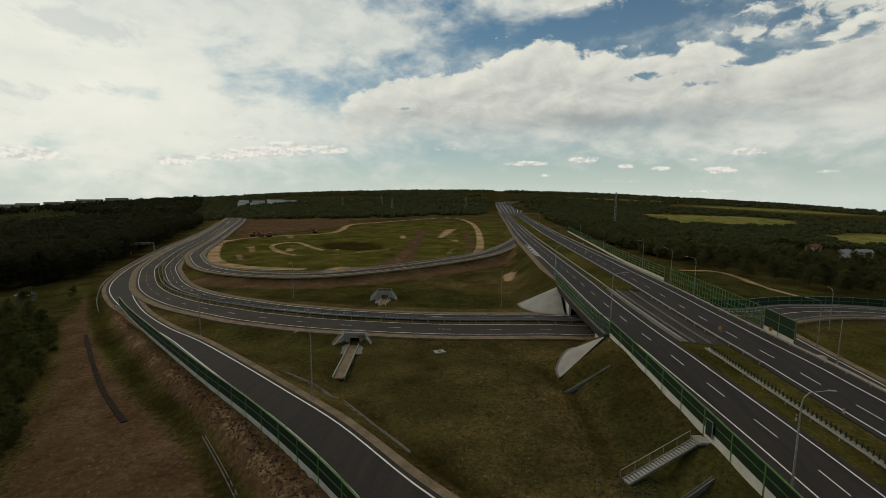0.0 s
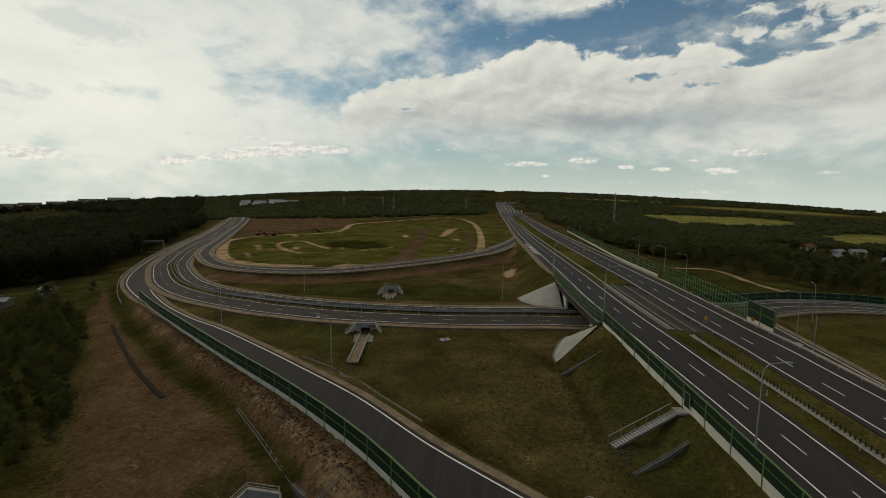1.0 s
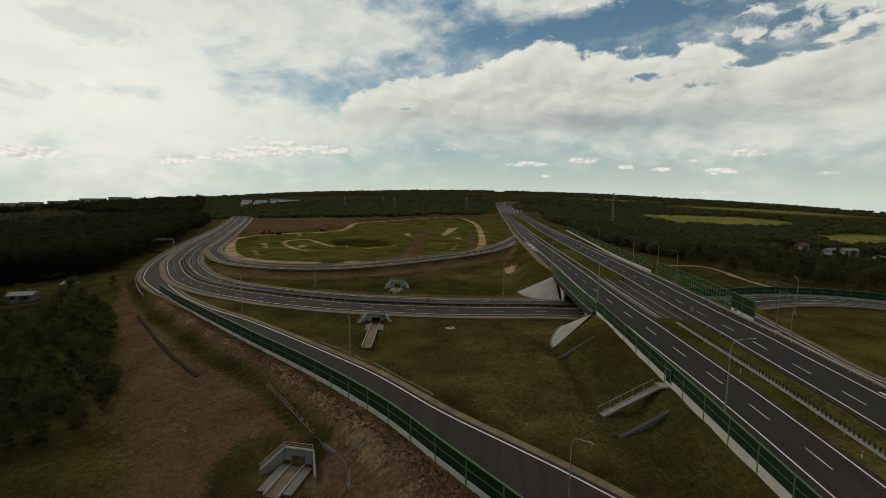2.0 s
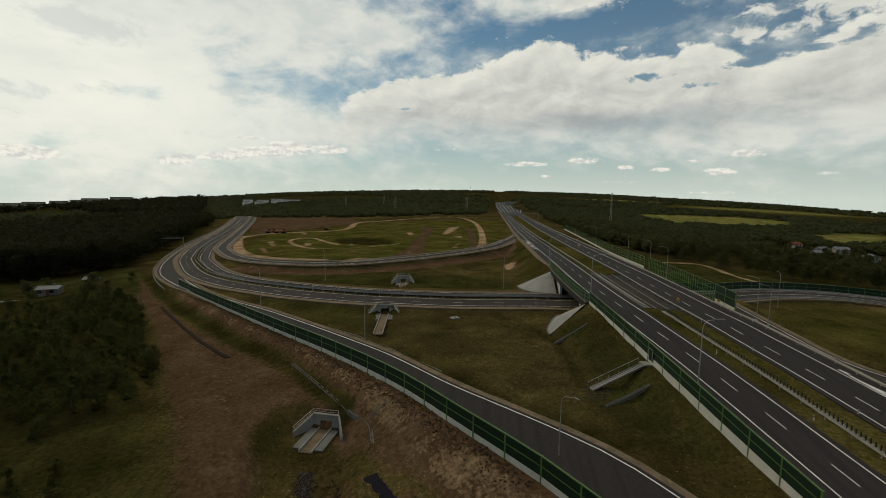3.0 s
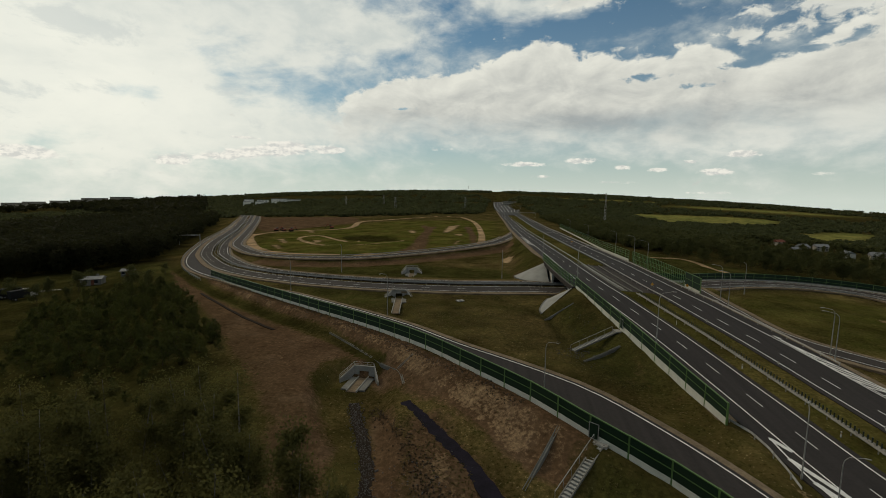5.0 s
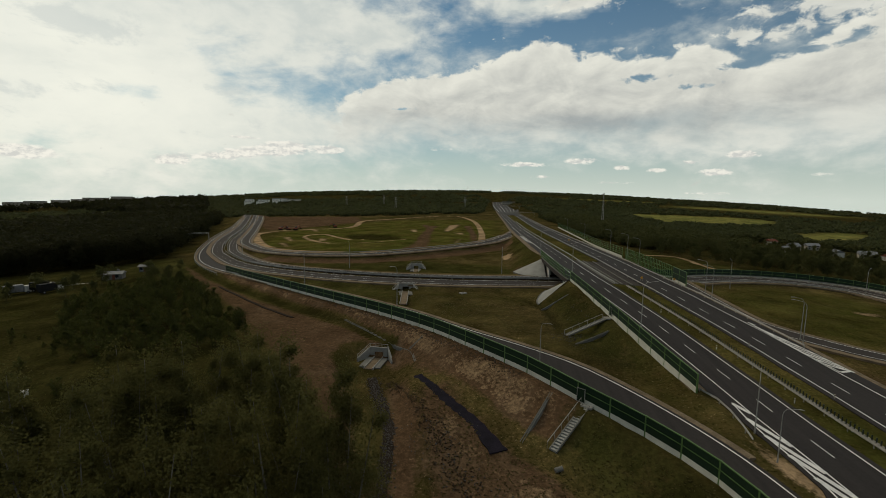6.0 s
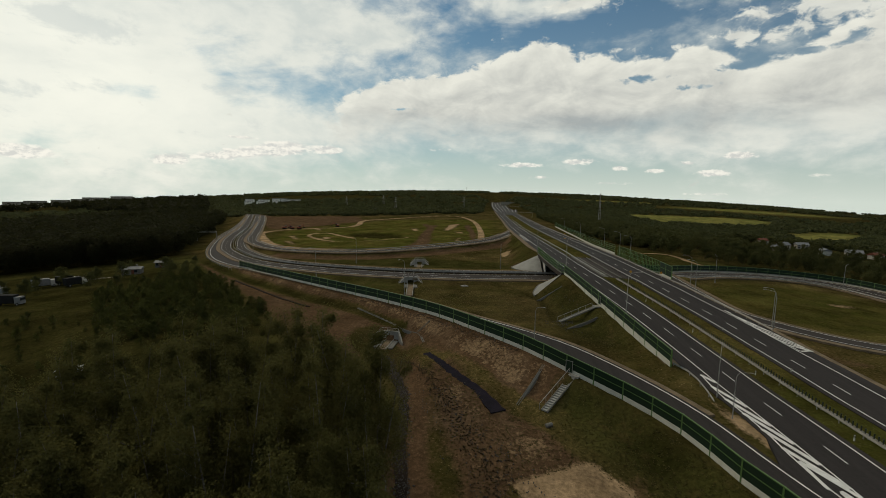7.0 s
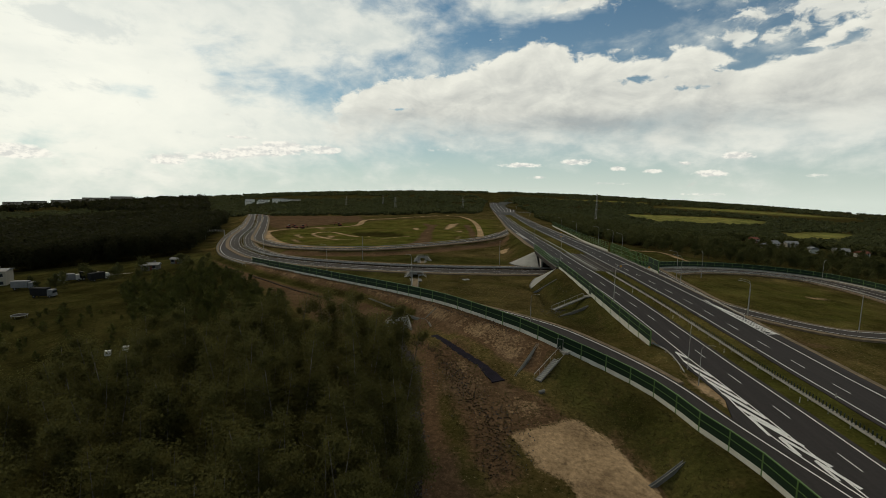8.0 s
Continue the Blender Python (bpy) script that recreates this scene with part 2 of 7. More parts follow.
def empty(name, m, label, category, group="", kind=""):
    ob = new(name)
    ob.matrix_basis = m
    return tagged(ob, label, category, group, kind)


def add_box(bm, cx, cy, cz, sx, sy, sz, rz=0.0):
    m = Matrix.Translation((cx, cy, cz)) @ Matrix.Rotation(rz, 4, "Z") @ Matrix.Diagonal((sx, sy, sz, 1))
    bmesh.ops.create_cube(bm, size=1.0, matrix=m)


def add_beam(bm, a, b, w, h):
    """A square bar from a to b."""
    a, b = Vector(a), Vector(b)
    d = b - a
    m = Matrix.Translation((a + b) / 2) @ d.to_track_quat("Y", "Z").to_matrix().to_4x4() @ Matrix.Diagonal((w, d.length, h, 1))
    bmesh.ops.create_cube(bm, size=1.0, matrix=m)


def add_tube(bm, pts, radii, seg=8):
    """A tapered round tube along pts."""
    rings = []
    for i, p in enumerate(pts):
        p = Vector(p)
        d = (Vector(pts[min(i + 1, len(pts) - 1)]) - Vector(pts[max(i - 1, 0)])).normalized()
        q = d.to_track_quat("Z", "Y")
        rings.append([bm.verts.new(p + q @ Vector((math.cos(a) * radii[i], math.sin(a) * radii[i], 0))) for a in [2 * math.pi * k / seg for k in range(seg)]])
    for r0, r1 in zip(rings, rings[1:]):
        for k in range(seg):
            bm.faces.new((r0[k], r0[(k + 1) % seg], r1[(k + 1) % seg], r1[k]))
    bm.faces.new(rings[-1])
    bm.faces.new(rings[0][::-1])


def spline(pts, step=3.0):
    """Catmull-Rom through pts, resampled about every step metres."""
    p = np.array(pts, float)
    p = np.vstack([2 * p[0] - p[1], p, 2 * p[-1] - p[-2]])
    out = []
    for i in range(1, len(p) - 2):
        n = max(2, int(np.linalg.norm(p[i + 1, :2] - p[i, :2]) / step))
        for k in range(n):
            t = k / n
            out.append(0.5 * (2 * p[i] + (p[i + 1] - p[i - 1]) * t + (2 * p[i - 1] - 5 * p[i] + 4 * p[i + 1] - p[i + 2]) * t * t + (3 * p[i] - p[i - 1] - 3 * p[i + 1] + p[i + 2]) * t ** 3))
    out.append(p[-2])
    return np.array(out)


def normals2(line):
    d = np.gradient(line[:, :2], axis=0)
    d /= np.linalg.norm(d, axis=1)[:, None]
    return np.stack([-d[:, 1], d[:, 0]], 1)


def offset(line, off, dz=0.0):
    """The line moved sideways (left is positive)."""
    o = line.copy()
    o[:, :2] += normals2(line) * np.reshape(off, (-1, 1))
    o[:, 2] += dz
    return o


def ribbon(name, left, right, depth, material, parent=None, label=""):
    """A slab between two edge lines, with a thickness."""
    n = len(left)
    low_l, low_r = left.copy(), right.copy()
    low_l[:, 2] -= depth
    low_r[:, 2] -= depth
    v = np.vstack([left, right, low_l, low_r])
    f = []
    for i in range(n - 1):
        f += [(i, n + i, n + i + 1, i + 1), (2 * n + i, i, i + 1, 2 * n + i + 1), (n + i, 3 * n + i, 3 * n + i + 1, n + i + 1)]
    f += [(0, 2 * n, 3 * n, n), (n - 1, 2 * n - 1, 4 * n - 1, 3 * n - 1)]
    return raw(name, v, f, material, parent, label)


def along(line):
    return np.concatenate([[0], np.cumsum(np.linalg.norm(np.diff(line[:, :2], axis=0), axis=1))])


def at_len(line, s, acc=None):
    acc = along(line) if acc is None else acc
    return np.array([np.interp(s, acc, line[:, k]) for k in range(3)])


# ---------------------------------------------------------------- plan: ground and road levels
MAIN_Y = [0, 40, 60, 90, 110, 130, 155, 180, 215, 300, 450, 565, 800, 2500]
MAIN_Z = [-2.5, -1.5, -0.6, 0.8, 2.2, 4.3, 6.6, 7.2, 7.2, 5.5, 2.2, 0.8, 0.5, 0.5]


def main_z(x, y):
    return np.interp(y, MAIN_Y, MAIN_Z) - np.interp(y, [0, 220, 400], [0.05, 0.05, 0.0]) * (x - 26)


LY = [0, 20, 50, 73, 94, 110, 130, 142, 156, 180, 212, 284, 345, 424, 565, 865, 1590, 2200]
LX = [47.5, 46.5, 44.4, 42.6, 40.3, 38.6, 34.8, 32.2, 29, 26.3, 25, 23, 21.4, 20.2, 19, 12, 4.5, 0]
GY, GAP = [0, 75, 100, 142, 206, 300, 565, 1590, 2200], [11.5, 12, 12.5, 12.6, 14, 14, 15, 18, 18]


CY, CREST = [0, 60, 95, 104, 125, 146, 161, 207, 235], [6.4, 6.4, 6.3, 6.2, 5.6, 4.5, 3.6, 3.8, 6.0]


def smooth(y, ys, xs):
    return (np.interp(y - 8, ys, xs) + 2 * np.interp(y, ys, xs) + np.interp(y + 8, ys, xs)) / 4


STATIONS = np.concatenate([np.arange(-119, 320, 4.0), np.arange(320, 900, 15.0), np.arange(900, 2200, 60.0)])
left_line_x = smooth(STATIONS, LY, LX)
gap_x = smooth(STATIONS, GY, GAP)


def main_edge(x):
    return np.stack([x, STATIONS, main_z(x, STATIONS)], 1)


def base_z(x, y):
    xc = x + 0.05 * y
    r = np.hypot(xc, y) + 1
    k = np.where(xc < 0, np.interp(r, [400, 1200], [0.06, 0.07]), 0.07)
    h = np.clip((r - 900) / 2100, 0, 1)
    hill = 55 * h * h * (3 - 2 * h)
    return 0.5 - k * xc * xc / r - 0.13 * np.clip(95 - y, 0, 60) + hill


RAMP_IN = spline([(47, 30, -2.2), (43, 47, -1.6), (36.8, 65, -0.6), (33, 78, 0.0), (27, 89.5, 0.7), (18.5, 100.5, 1.7), (12, 105.7, 2.3), (4, 111, 2.8), (-5, 117.5, 3.0), (-17, 128, 3.1), (-29.5, 137.2, 3.0), (-43, 147.2, 2.6), (-59, 158.7, 2.0), (-75, 169.2, 1.2), (-96, 186, 0), (-121, 210.5, -1.5), (-144, 238, -2.5), (-170, 278.6, -3.2), (-204.5, 343.5, -3.5), (-258, 457, -3.5), (-355, 640, -3.0), (-372, 668, -3.2)])
LOW = spline([(66, 198, 1.0), (50, 193, 1.3), (24, 187, 1.6), (14.4, 186, 1.7), (-10, 182, 1.8), (-36, 182.5, 1.6), (-54, 186, 1.3), (-67, 190.5, 0.9), (-90, 201.3, 0.0), (-114.6, 219.7, -1.2), (-140, 247, -2.2), (-160.6, 274, -2.8), (-194, 332.5, -3.2), (-249, 448, -3.1), (-352, 641, -3.0), (-366, 667, -3.2)])
LOOP = spline([(26, 440, 2.3), (21, 403, 3.2), (12.7, 351, 3.6), (-0.2, 304, 3.4), (-20, 273.5, 3.1), (-44.6, 248, 2.7), (-67, 236.5, 2.0), (-96, 240, 0.9), (-126, 259, -0.8), (-152.6, 288, -2.0), (-175, 320, -2.7), (-214, 398.6, -3.0), (-294, 557, -3.0), (-342, 645, -3.1)])
EAST = spline([(66, 206, 0.2), (80, 210.5, -0.9), (102, 223, -1.9), (130, 230, -3.4), (152, 223, -4.8), (160, 199, -5.8), (158, 170, -6.2)])
EAST_RAMP = spline([(66.5, 190, 3.2), (69, 166, 1.0), (72.5, 148, -0.9), (82.5, 134, -1.9), (93, 127, -2.7), (103, 126.5, -3.4), (125, 131, -4.5), (146, 146, -6)])

FILLS = [  # centreline, half width of the crest, sideways shift to the crest's middle
    (RAMP_IN, 7.2), (LOW, 14.0), (LOOP, 5.0), (EAST, 7.5), (EAST_RAMP, 5.5)]


RAMP_WALL = spline([(36.5, 40, -2.3), (35.2, 49.7, -2.0), (33.8, 57, -1.7), (31.2, 64, -1.5), (28.5, 73, -1.0), (23.2, 81, -0.2), (13.4, 88.8, 1.9), (7.5, 94.9, 2.7), (-2.0, 103.4, 3.4), (-12.4, 113.6, 3.5), (-27.4, 126.1, 3.1), (-45.4, 139.8, 2.4), (-74.6, 163.0, 1.0), (-94, 179, -0.1), (-111, 194.0, -1.0)], 2)
wall_gap = np.array([np.min(np.hypot(RAMP_WALL[:, 0] - p[0], RAMP_WALL[:, 1] - p[1])) for p in RAMP_IN])
wall_gap = np.where(RAMP_IN[:, 0] < -100, np.interp(RAMP_IN[:, 0], [-150, -128, -104], [9.8, 9.2, 6.6]), wall_gap)
RAMP_W = np.clip(wall_gap - 1.5, 3.6, 8.6)
for _ in range(4):
    RAMP_W[1:-1] = (RAMP_W[:-2] + 2 * RAMP_W[1:-1] + RAMP_W[2:]) / 4
FILLS[0] = (offset(RAMP_IN, (RAMP_W - 0.8) / 2), (RAMP_W + 5.0) / 2)


def near_line(px, py, line):
    """Distance to a line and its height there, for arrays of points."""
    best = np.full(px.shape, 1e9)
    zz = np.zeros(px.shape)
    box = (px > line[:, 0].min() - 60) & (px < line[:, 0].max() + 60) & (py > line[:, 1].min() - 60) & (py < line[:, 1].max() + 60)
    qx, qy = px[box], py[box]
    bb, bz = best[box], zz[box]
    for a, b in zip(line[:-1], line[1:]):
        d = b[:2] - a[:2]
        t = np.clip(((qx - a[0]) * d[0] + (qy - a[1]) * d[1]) / max(d @ d, 1e-9), 0, 1)
        dist = np.hypot(qx - a[0] - t * d[0], qy - a[1] - t * d[1])
        m = dist < bb
        bb[m] = dist[m]
        bz[m] = (a[2] + t * (b[2] - a[2]))[m]
    best[box], zz[box] = bb, bz
    return best, zz


BRIDGE_NEAR, BRIDGE_FAR = 163.0, 203.0


def ground_z(px, py):
    """Ground height with the embankments of all roads."""
    px, py = np.asarray(px, float), np.asarray(py, float)
    z = base_z(px, py)
    # main road bank
    lx, gx = smooth(py, LY, LX), smooth(py, GY, GAP)
    lo, hi = lx - smooth(py, CY, CREST), lx + 7.5 + gx + 8 + 5.0
    out = np.maximum(np.maximum(lo - px, px - hi), 0)
    top = main_z(np.clip(px, lo, hi), py) - 0.4
    inside = (px > lx + 8.5) & (px < lx + 6.5 + gx)
    top = np.where(inside, top + 0.25, top)
    gapz = (py > BRIDGE_NEAR) & (py < BRIDGE_FAR)
    bank = np.clip(z, top - out / 1.7, top + out / 2.5)
    zr = np.where(gapz | (py < 2) | (py > 2200), z, bank)
    z = np.where(gapz, np.minimum(z, 1.3), zr)
    for cx, cy, ct, sg in ((23.2, BRIDGE_NEAR - 1.0, 6.3, 1), (21.4, BRIDGE_FAR + 1.5, 7.0, -1)):
        rr = np.hypot(px - cx, py - cy)
        side = gapz & (px < cx + 1.5) & ((py - cy) * sg > -2)
        z = np.where(side, np.maximum(z, ct - 0.35 - np.maximum(rr - 0.5, 0) * (0.8 if sg > 0 else 0.52)), z)
    for line, hw in FILLS[1:] + FILLS[:1]:
        d, zz = near_line(px, py, line)
        if not np.isscalar(hw):
            hw = np.interp(py, line[:, 1], hw)
        out = np.maximum(d - hw, 0)
        under = (line is LOW) & (px > 12) & (px < 80)
        lim = np.where(under, 1e3 * (out > 1.5), out / 1.7)
        fill = zz - 0.45
        ok = d < 60
        lo_z = fill - out / 1.7
        hi_z = fill + np.where(under, lim, out / 1.2)
        z = np.where(ok, np.where(d <= hw, np.where(main_over(px, py, zz), z, fill), np.clip(z, lo_z, hi_z)), z)
    return z


def main_over(px, py, zz):
    """Where the high main road lies over a lower one outside the bridge gap."""
    lx, gx = smooth(py, LY, LX), smooth(py, GY, GAP)
    on = (px > lx - 6) & (px < lx + 7.5 + gx + 13)
    return on & (main_z(px, py) - 0.4 > zz - 0.45) & ~((py > BRIDGE_NEAR) & (py < BRIDGE_FAR))

# ---------------------------------------------------------------- ground sheet


def in_poly(px, py, poly):
    res = np.zeros(px.shape, bool)
    n = len(poly)
    for i in range(n):
        (x0, y0), (x1, y1) = poly[i], poly[(i + 1) % n]
        c = ((y0 > py) != (y1 > py)) & (px < (x1 - x0) * (py - y0) / (y1 - y0 + 1e-12) + x0)
        res ^= c
    return res


def ground_material():
    mat = bpy.data.materials.new("ground_cover")
    mat.use_nodes = True
    n, l = mat.node_tree.nodes, mat.node_tree.links
    b = n["Principled BSDF"]
    b.inputs["Roughness"].default_value = 0.95
    b.inputs["Specular IOR Level"].default_value = 0.0
    geo = n.new("ShaderNodeNewGeometry")

    def tex(scale, detail=8, rough=0.6):
        t = n.new("ShaderNodeTexNoise")
        t.inputs["Scale"].default_value, t.inputs["Detail"].default_value, t.inputs["Roughness"].default_value = scale, detail, rough
        l.new(geo.outputs["Position"], t.inputs["Vector"])
        return t.outputs["Fac"]

    def attr(name):
        a = n.new("ShaderNodeAttribute")
        a.attribute_name = name
        return a.outputs["Fac"]

    def mixc(fac, a, c):
        m = n.new("ShaderNodeMix")
        m.data_type = "RGBA"
        l.new(fac, m.inputs["Factor"])
        for s, v in (("A", a), ("B", c)):
            if isinstance(v, tuple):
                m.inputs[s].default_value = (*v, 1)
            else:
                l.new(v, m.inputs[s])
        return m.outputs["Result"]

    def rng(v, lo, hi, a=0.0, c=1.0):
        m = n.new("ShaderNodeMapRange")
        m.inputs["From Min"].default_value, m.inputs["From Max"].default_value = lo, hi
        m.inputs["To Min"].default_value, m.inputs["To Max"].default_value = a, c
        l.new(v, m.inputs["Value"])
        return m.outputs[0]

    def mth(op, a, c):
        m = n.new("ShaderNodeMath")
        m.operation = op
        m.use_clamp = op == "ADD"
        for i, v in enumerate((a, c)):
            if isinstance(v, (int, float)):
                m.inputs[i].default_value = v
            else:
                l.new(v, m.inputs[i])
        return m.outputs[0]

    big, mid, fine = tex(0.02), tex(0.16), tex(1.6, 6, 0.7)
    clump = tex(0.55, 7, 0.7)
    grass = mixc(rng(mid, 0.35, 0.68), (0.041, 0.0405, 0.0125), (0.068, 0.0585, 0.021))
    grass = mixc(rng(fine, 0.35, 0.7), grass, mixc(rng(big, 0.4, 0.6), (0.025, 0.0245, 0.007), (0.092, 0.069, 0.031)))
    grass = mixc(rng(clump, 0.5, 0.72), grass, (0.017, 0.019, 0.006))
    grass = mixc(rng(clump, 0.42, 0.26, 0.0, 0.7), grass, (0.098, 0.076, 0.032))
    speck = tex(3.2, 3, 0.5)
    grass = mixc(rng(speck, 0.66, 0.72, 0.0, 0.8), grass, (0.16, 0.14, 0.085))
    grass = mixc(rng(speck, 0.36, 0.28, 0.0, 0.8), grass, (0.012, 0.014, 0.004))
    lush = mixc(rng(tex(0.045, 8, 0.65), 0.4, 0.62), (0.05, 0.062, 0.0125), (0.1, 0.086, 0.026))
    lush = mixc(rng(clump, 0.35, 0.75), lush, (0.032, 0.041, 0.007))
    grass = mixc(attr("lush"), grass, lush)
    deep = mixc(rng(mid, 0.35, 0.7), (0.03, 0.034, 0.0095), (0.049, 0.048, 0.016))
    deep = mixc(rng(clump, 0.45, 0.7), deep, (0.016, 0.018, 0.005))
    deep = mixc(rng(tex(0.3, 9, 0.7), 0.54, 0.68, 0.0, 0.6), deep, (0.066, 0.052, 0.021))
    grass = mixc(rng(mth("ADD", attr("green"), mth("MULTIPLY", mth("SUBTRACT", mid, 0.5), 0.9)), 0.3, 0.7), grass, deep)
    soil = mixc(rng(mid, 0.3, 0.7), (0.079, 0.0545, 0.031), (0.047, 0.032, 0.0185))
    soil = mixc(rng(fine, 0.45, 0.75), soil, (0.1, 0.068, 0.04))
    soil = mixc(rng(tex(0.09, 9, 0.7), 0.5, 0.66, 0.0, 0.75), soil, (0.112, 0.083, 0.053))
    soil = mixc(rng(clump, 0.52, 0.7), soil, (0.03, 0.021, 0.0115))
    soil = mixc(rng(speck, 0.67, 0.73, 0.0, 0.7), soil, (0.15, 0.115, 0.07))
    sand = mixc(rng(mid, 0.3, 0.7), (0.3, 0.232, 0.142), (0.2, 0.152, 0.09))
    sand = mixc(rng(clump, 0.5, 0.8), sand, (0.085, 0.062, 0.034))
    edge = mth("MULTIPLY", mth("SUBTRACT", mth("ADD", mth("MULTIPLY", mid, 0.6), mth("MULTIPLY", fine, 0.4)), 0.5), 1.1)
    s1 = rng(mth("ADD", attr("soil"), edge), 0.42, 0.62)
    s2 = rng(mth("ADD", attr("sand"), edge), 0.42, 0.6)
    crop = mixc(rng(big, 0.4, 0.6), (0.1, 0.115, 0.034), (0.15, 0.15, 0.046))
    col = mixc(s1, grass, soil)
    col = mixc(s2, col, sand)
    col = mixc(attr("crop"), col, crop)
    # dark cover: forest floor, pond bed, and shade painted under trees and in ditches
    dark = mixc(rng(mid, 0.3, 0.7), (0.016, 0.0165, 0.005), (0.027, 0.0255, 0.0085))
    col = mixc(attr("dark_floor_shade"), col, dark)
    grain = mth("MULTIPLY", rng(fine, 0.36, 0.64, 0.66, 1.3), rng(clump, 0.34, 0.66, 0.68, 1.25))
    grain = mth("MULTIPLY", grain, rng(tex(0.07, 8, 0.65), 0.36, 0.64, 0.6, 1.35))
    calm = n.new("ShaderNodeMix")
    calm.inputs["B"].default_value = 1.0
    l.new(rng(s1, 0.0, 1.0, 0.0, 0.6), calm.inputs["Factor"])
    l.new(grain, calm.inputs["A"])
    grain = calm.outputs["Result"]
    tint = n.new("ShaderNodeVectorMath")
    tint.operation = "SCALE"
    l.new(col, tint.inputs[0])
    l.new(grain, tint.inputs["Scale"])
    warm = n.new("ShaderNodeVectorMath")
    warm.operation = "MULTIPLY"
    warm.inputs[1].default_value = (1.21, 1.07, 1.0)
    l.new(tint.outputs[0], warm.inputs[0])
    l.new(warm.outputs[0], b.inputs["Base Color"])
    bp = n.new("ShaderNodeBump")
    bp.inputs["Strength"].default_value, bp.inputs["Distance"].default_value = 0.8, 0.2
    l.new(fine, bp.inputs["Height"])
    l.new(bp.outputs[0], b.inputs["Normal"])
    return mat


def steps_out(a, b, grow, first):
    out, s, v = [], first, a
    while abs(v) < abs(b):
        v += s if b > 0 else -s
        s *= grow
        out.append(v)
    return out


gx = np.array(steps_out(-190, -4600, 1.09, 2.2)[::-1] + list(np.arange(-190, -130, 1.75)) + list(np.arange(-130, 50, 1.3)) + list(np.arange(50.5, 130, 1.75)) + steps_out(130, 4600, 1.09, 2.2))
gy = np.array(steps_out(16, -900, 1.25, 4)[::-1] + list(np.arange(16, 40, 1.7)) + list(np.arange(41, 190, 1.3)) + list(np.arange(190.5, 290, 1.7)) + list(np.arange(291, 500, 2.6)) + steps_out(500, 4700, 1.07, 3.0))
PX, PY = np.meshgrid(gx, gy)
PZ = ground_z(PX, PY)
rough_n = np.sin(PX * 0.23 + 1.7 * np.sin(PY * 0.11)) * np.sin(PY * 0.31 + 2 * np.sin(PX * 0.07))
d_roads = np.full(PX.shape, 1e9)
for line, hw in FILLS:
    d_roads = np.minimum(d_roads, near_line(PX, PY, line)[0] - np.mean(hw))
lx_, gp_ = smooth(PY, LY, LX), smooth(PY, GY, GAP)
d_main = np.maximum(lx_ - 6.2 - PX, PX - (lx_ + 28.5 + gp_ - 8))
free = (d_roads > 3) & (d_main > 3)
PZ = PZ + np.where(free, 0.12 * rough_n, 0)
# drainage ditches beside the ramps
DITCHES = [[(12.5, 158), (15.9, 151), (17.1, 143), (17.6, 134.5), (17.4, 127)], [(-60, 150), (-38, 133), (-22, 117), (-13, 100), (-4, 89), (4, 81), (12, 74), (20, 64), (26, 52)], [(-18, 140), (-10, 131), (0, 122), (8, 116), (20, 108)]]
for dl in DITCHES:
    dd, _ = near_line(PX, PY, spline([(x, y, 0) for x, y in dl], 2))
    PZ = PZ - 0.7 * np.exp(-(dd / 1.6) ** 2)

# the bank's shoulder at the foot of the ramp's wall
wd_, wz_ = near_line(PX, PY, RAMP_WALL)
rd_, _ = near_line(PX, PY, offset(RAMP_IN, (RAMP_W - 0.7) / 2))
rw_ = np.interp(PX, RAMP_IN[::-1, 0], RAMP_W[::-1]) / 2 + 0.8
PZ = np.where((wd_ < 12) & (rd_ > rw_), np.maximum(PZ, wz_ - 0.05 - np.maximum(wd_ - 2.2, 0) / 1.4), PZ)
PZ = np.where(wd_ < 2.2, np.minimum(PZ, wz_ - 0.05), PZ)

POND = [(-113, 357), (-112, 373), (-101, 377), (-72, 357), (-63, 338), (-78, 326), (-102, 337)]
pm_ = in_poly(PX, PY, POND)
pd_, _ = near_line(PX, PY, np.array([(x, y, 0) for x, y in POND + POND[:1]], float))
PZ = PZ - np.where(pm_, np.clip(pd_ / 4, 0, 1), 0) * 2.0
# level bed under the merging gore
GORE = [(39.0, 96), (38.2, 84), (38.0, 76), (33, 73), (35, 65), (41, 49), (44, 42), (47, 42), (45, 68), (42, 96)]
PZ = np.where(in_poly(PX, PY, GORE), np.minimum(PZ, main_z(PX, PY) - 0.12), PZ)
PZ = np.where(in_poly(PX, PY, [(34.6, 97), (38.4, 97), (38.8, 88), (39.6, 74), (37.4, 72), (34.8, 80)]), np.maximum(PZ, main_z(PX, PY) - 0.1), PZ)
PZ = np.where((PY < 45) & (PX > 39) & (PX < 80), np.minimum(PZ, main_z(PX, PY) - 0.4), PZ)
# basin and channels at the culvert mouths, mound behind the far one
BASIN = [(-29, 112.5), (-17.5, 112.5), (-15, 104), (-12, 92), (-9, 80), (-13, 78), (-20, 84), (-27, 94), (-30.5, 104)]
bm_ = in_poly(PX, PY, BASIN)
bd_, _ = near_line(PX, PY, np.array([(x, y, 0) for x, y in BASIN + BASIN[:1]], float))
PZ = PZ - np.where(bm_, np.clip(bd_ / 2.5, 0, 1), 0) * np.clip((PY - 78) / 16, 0, 1) * 2.6
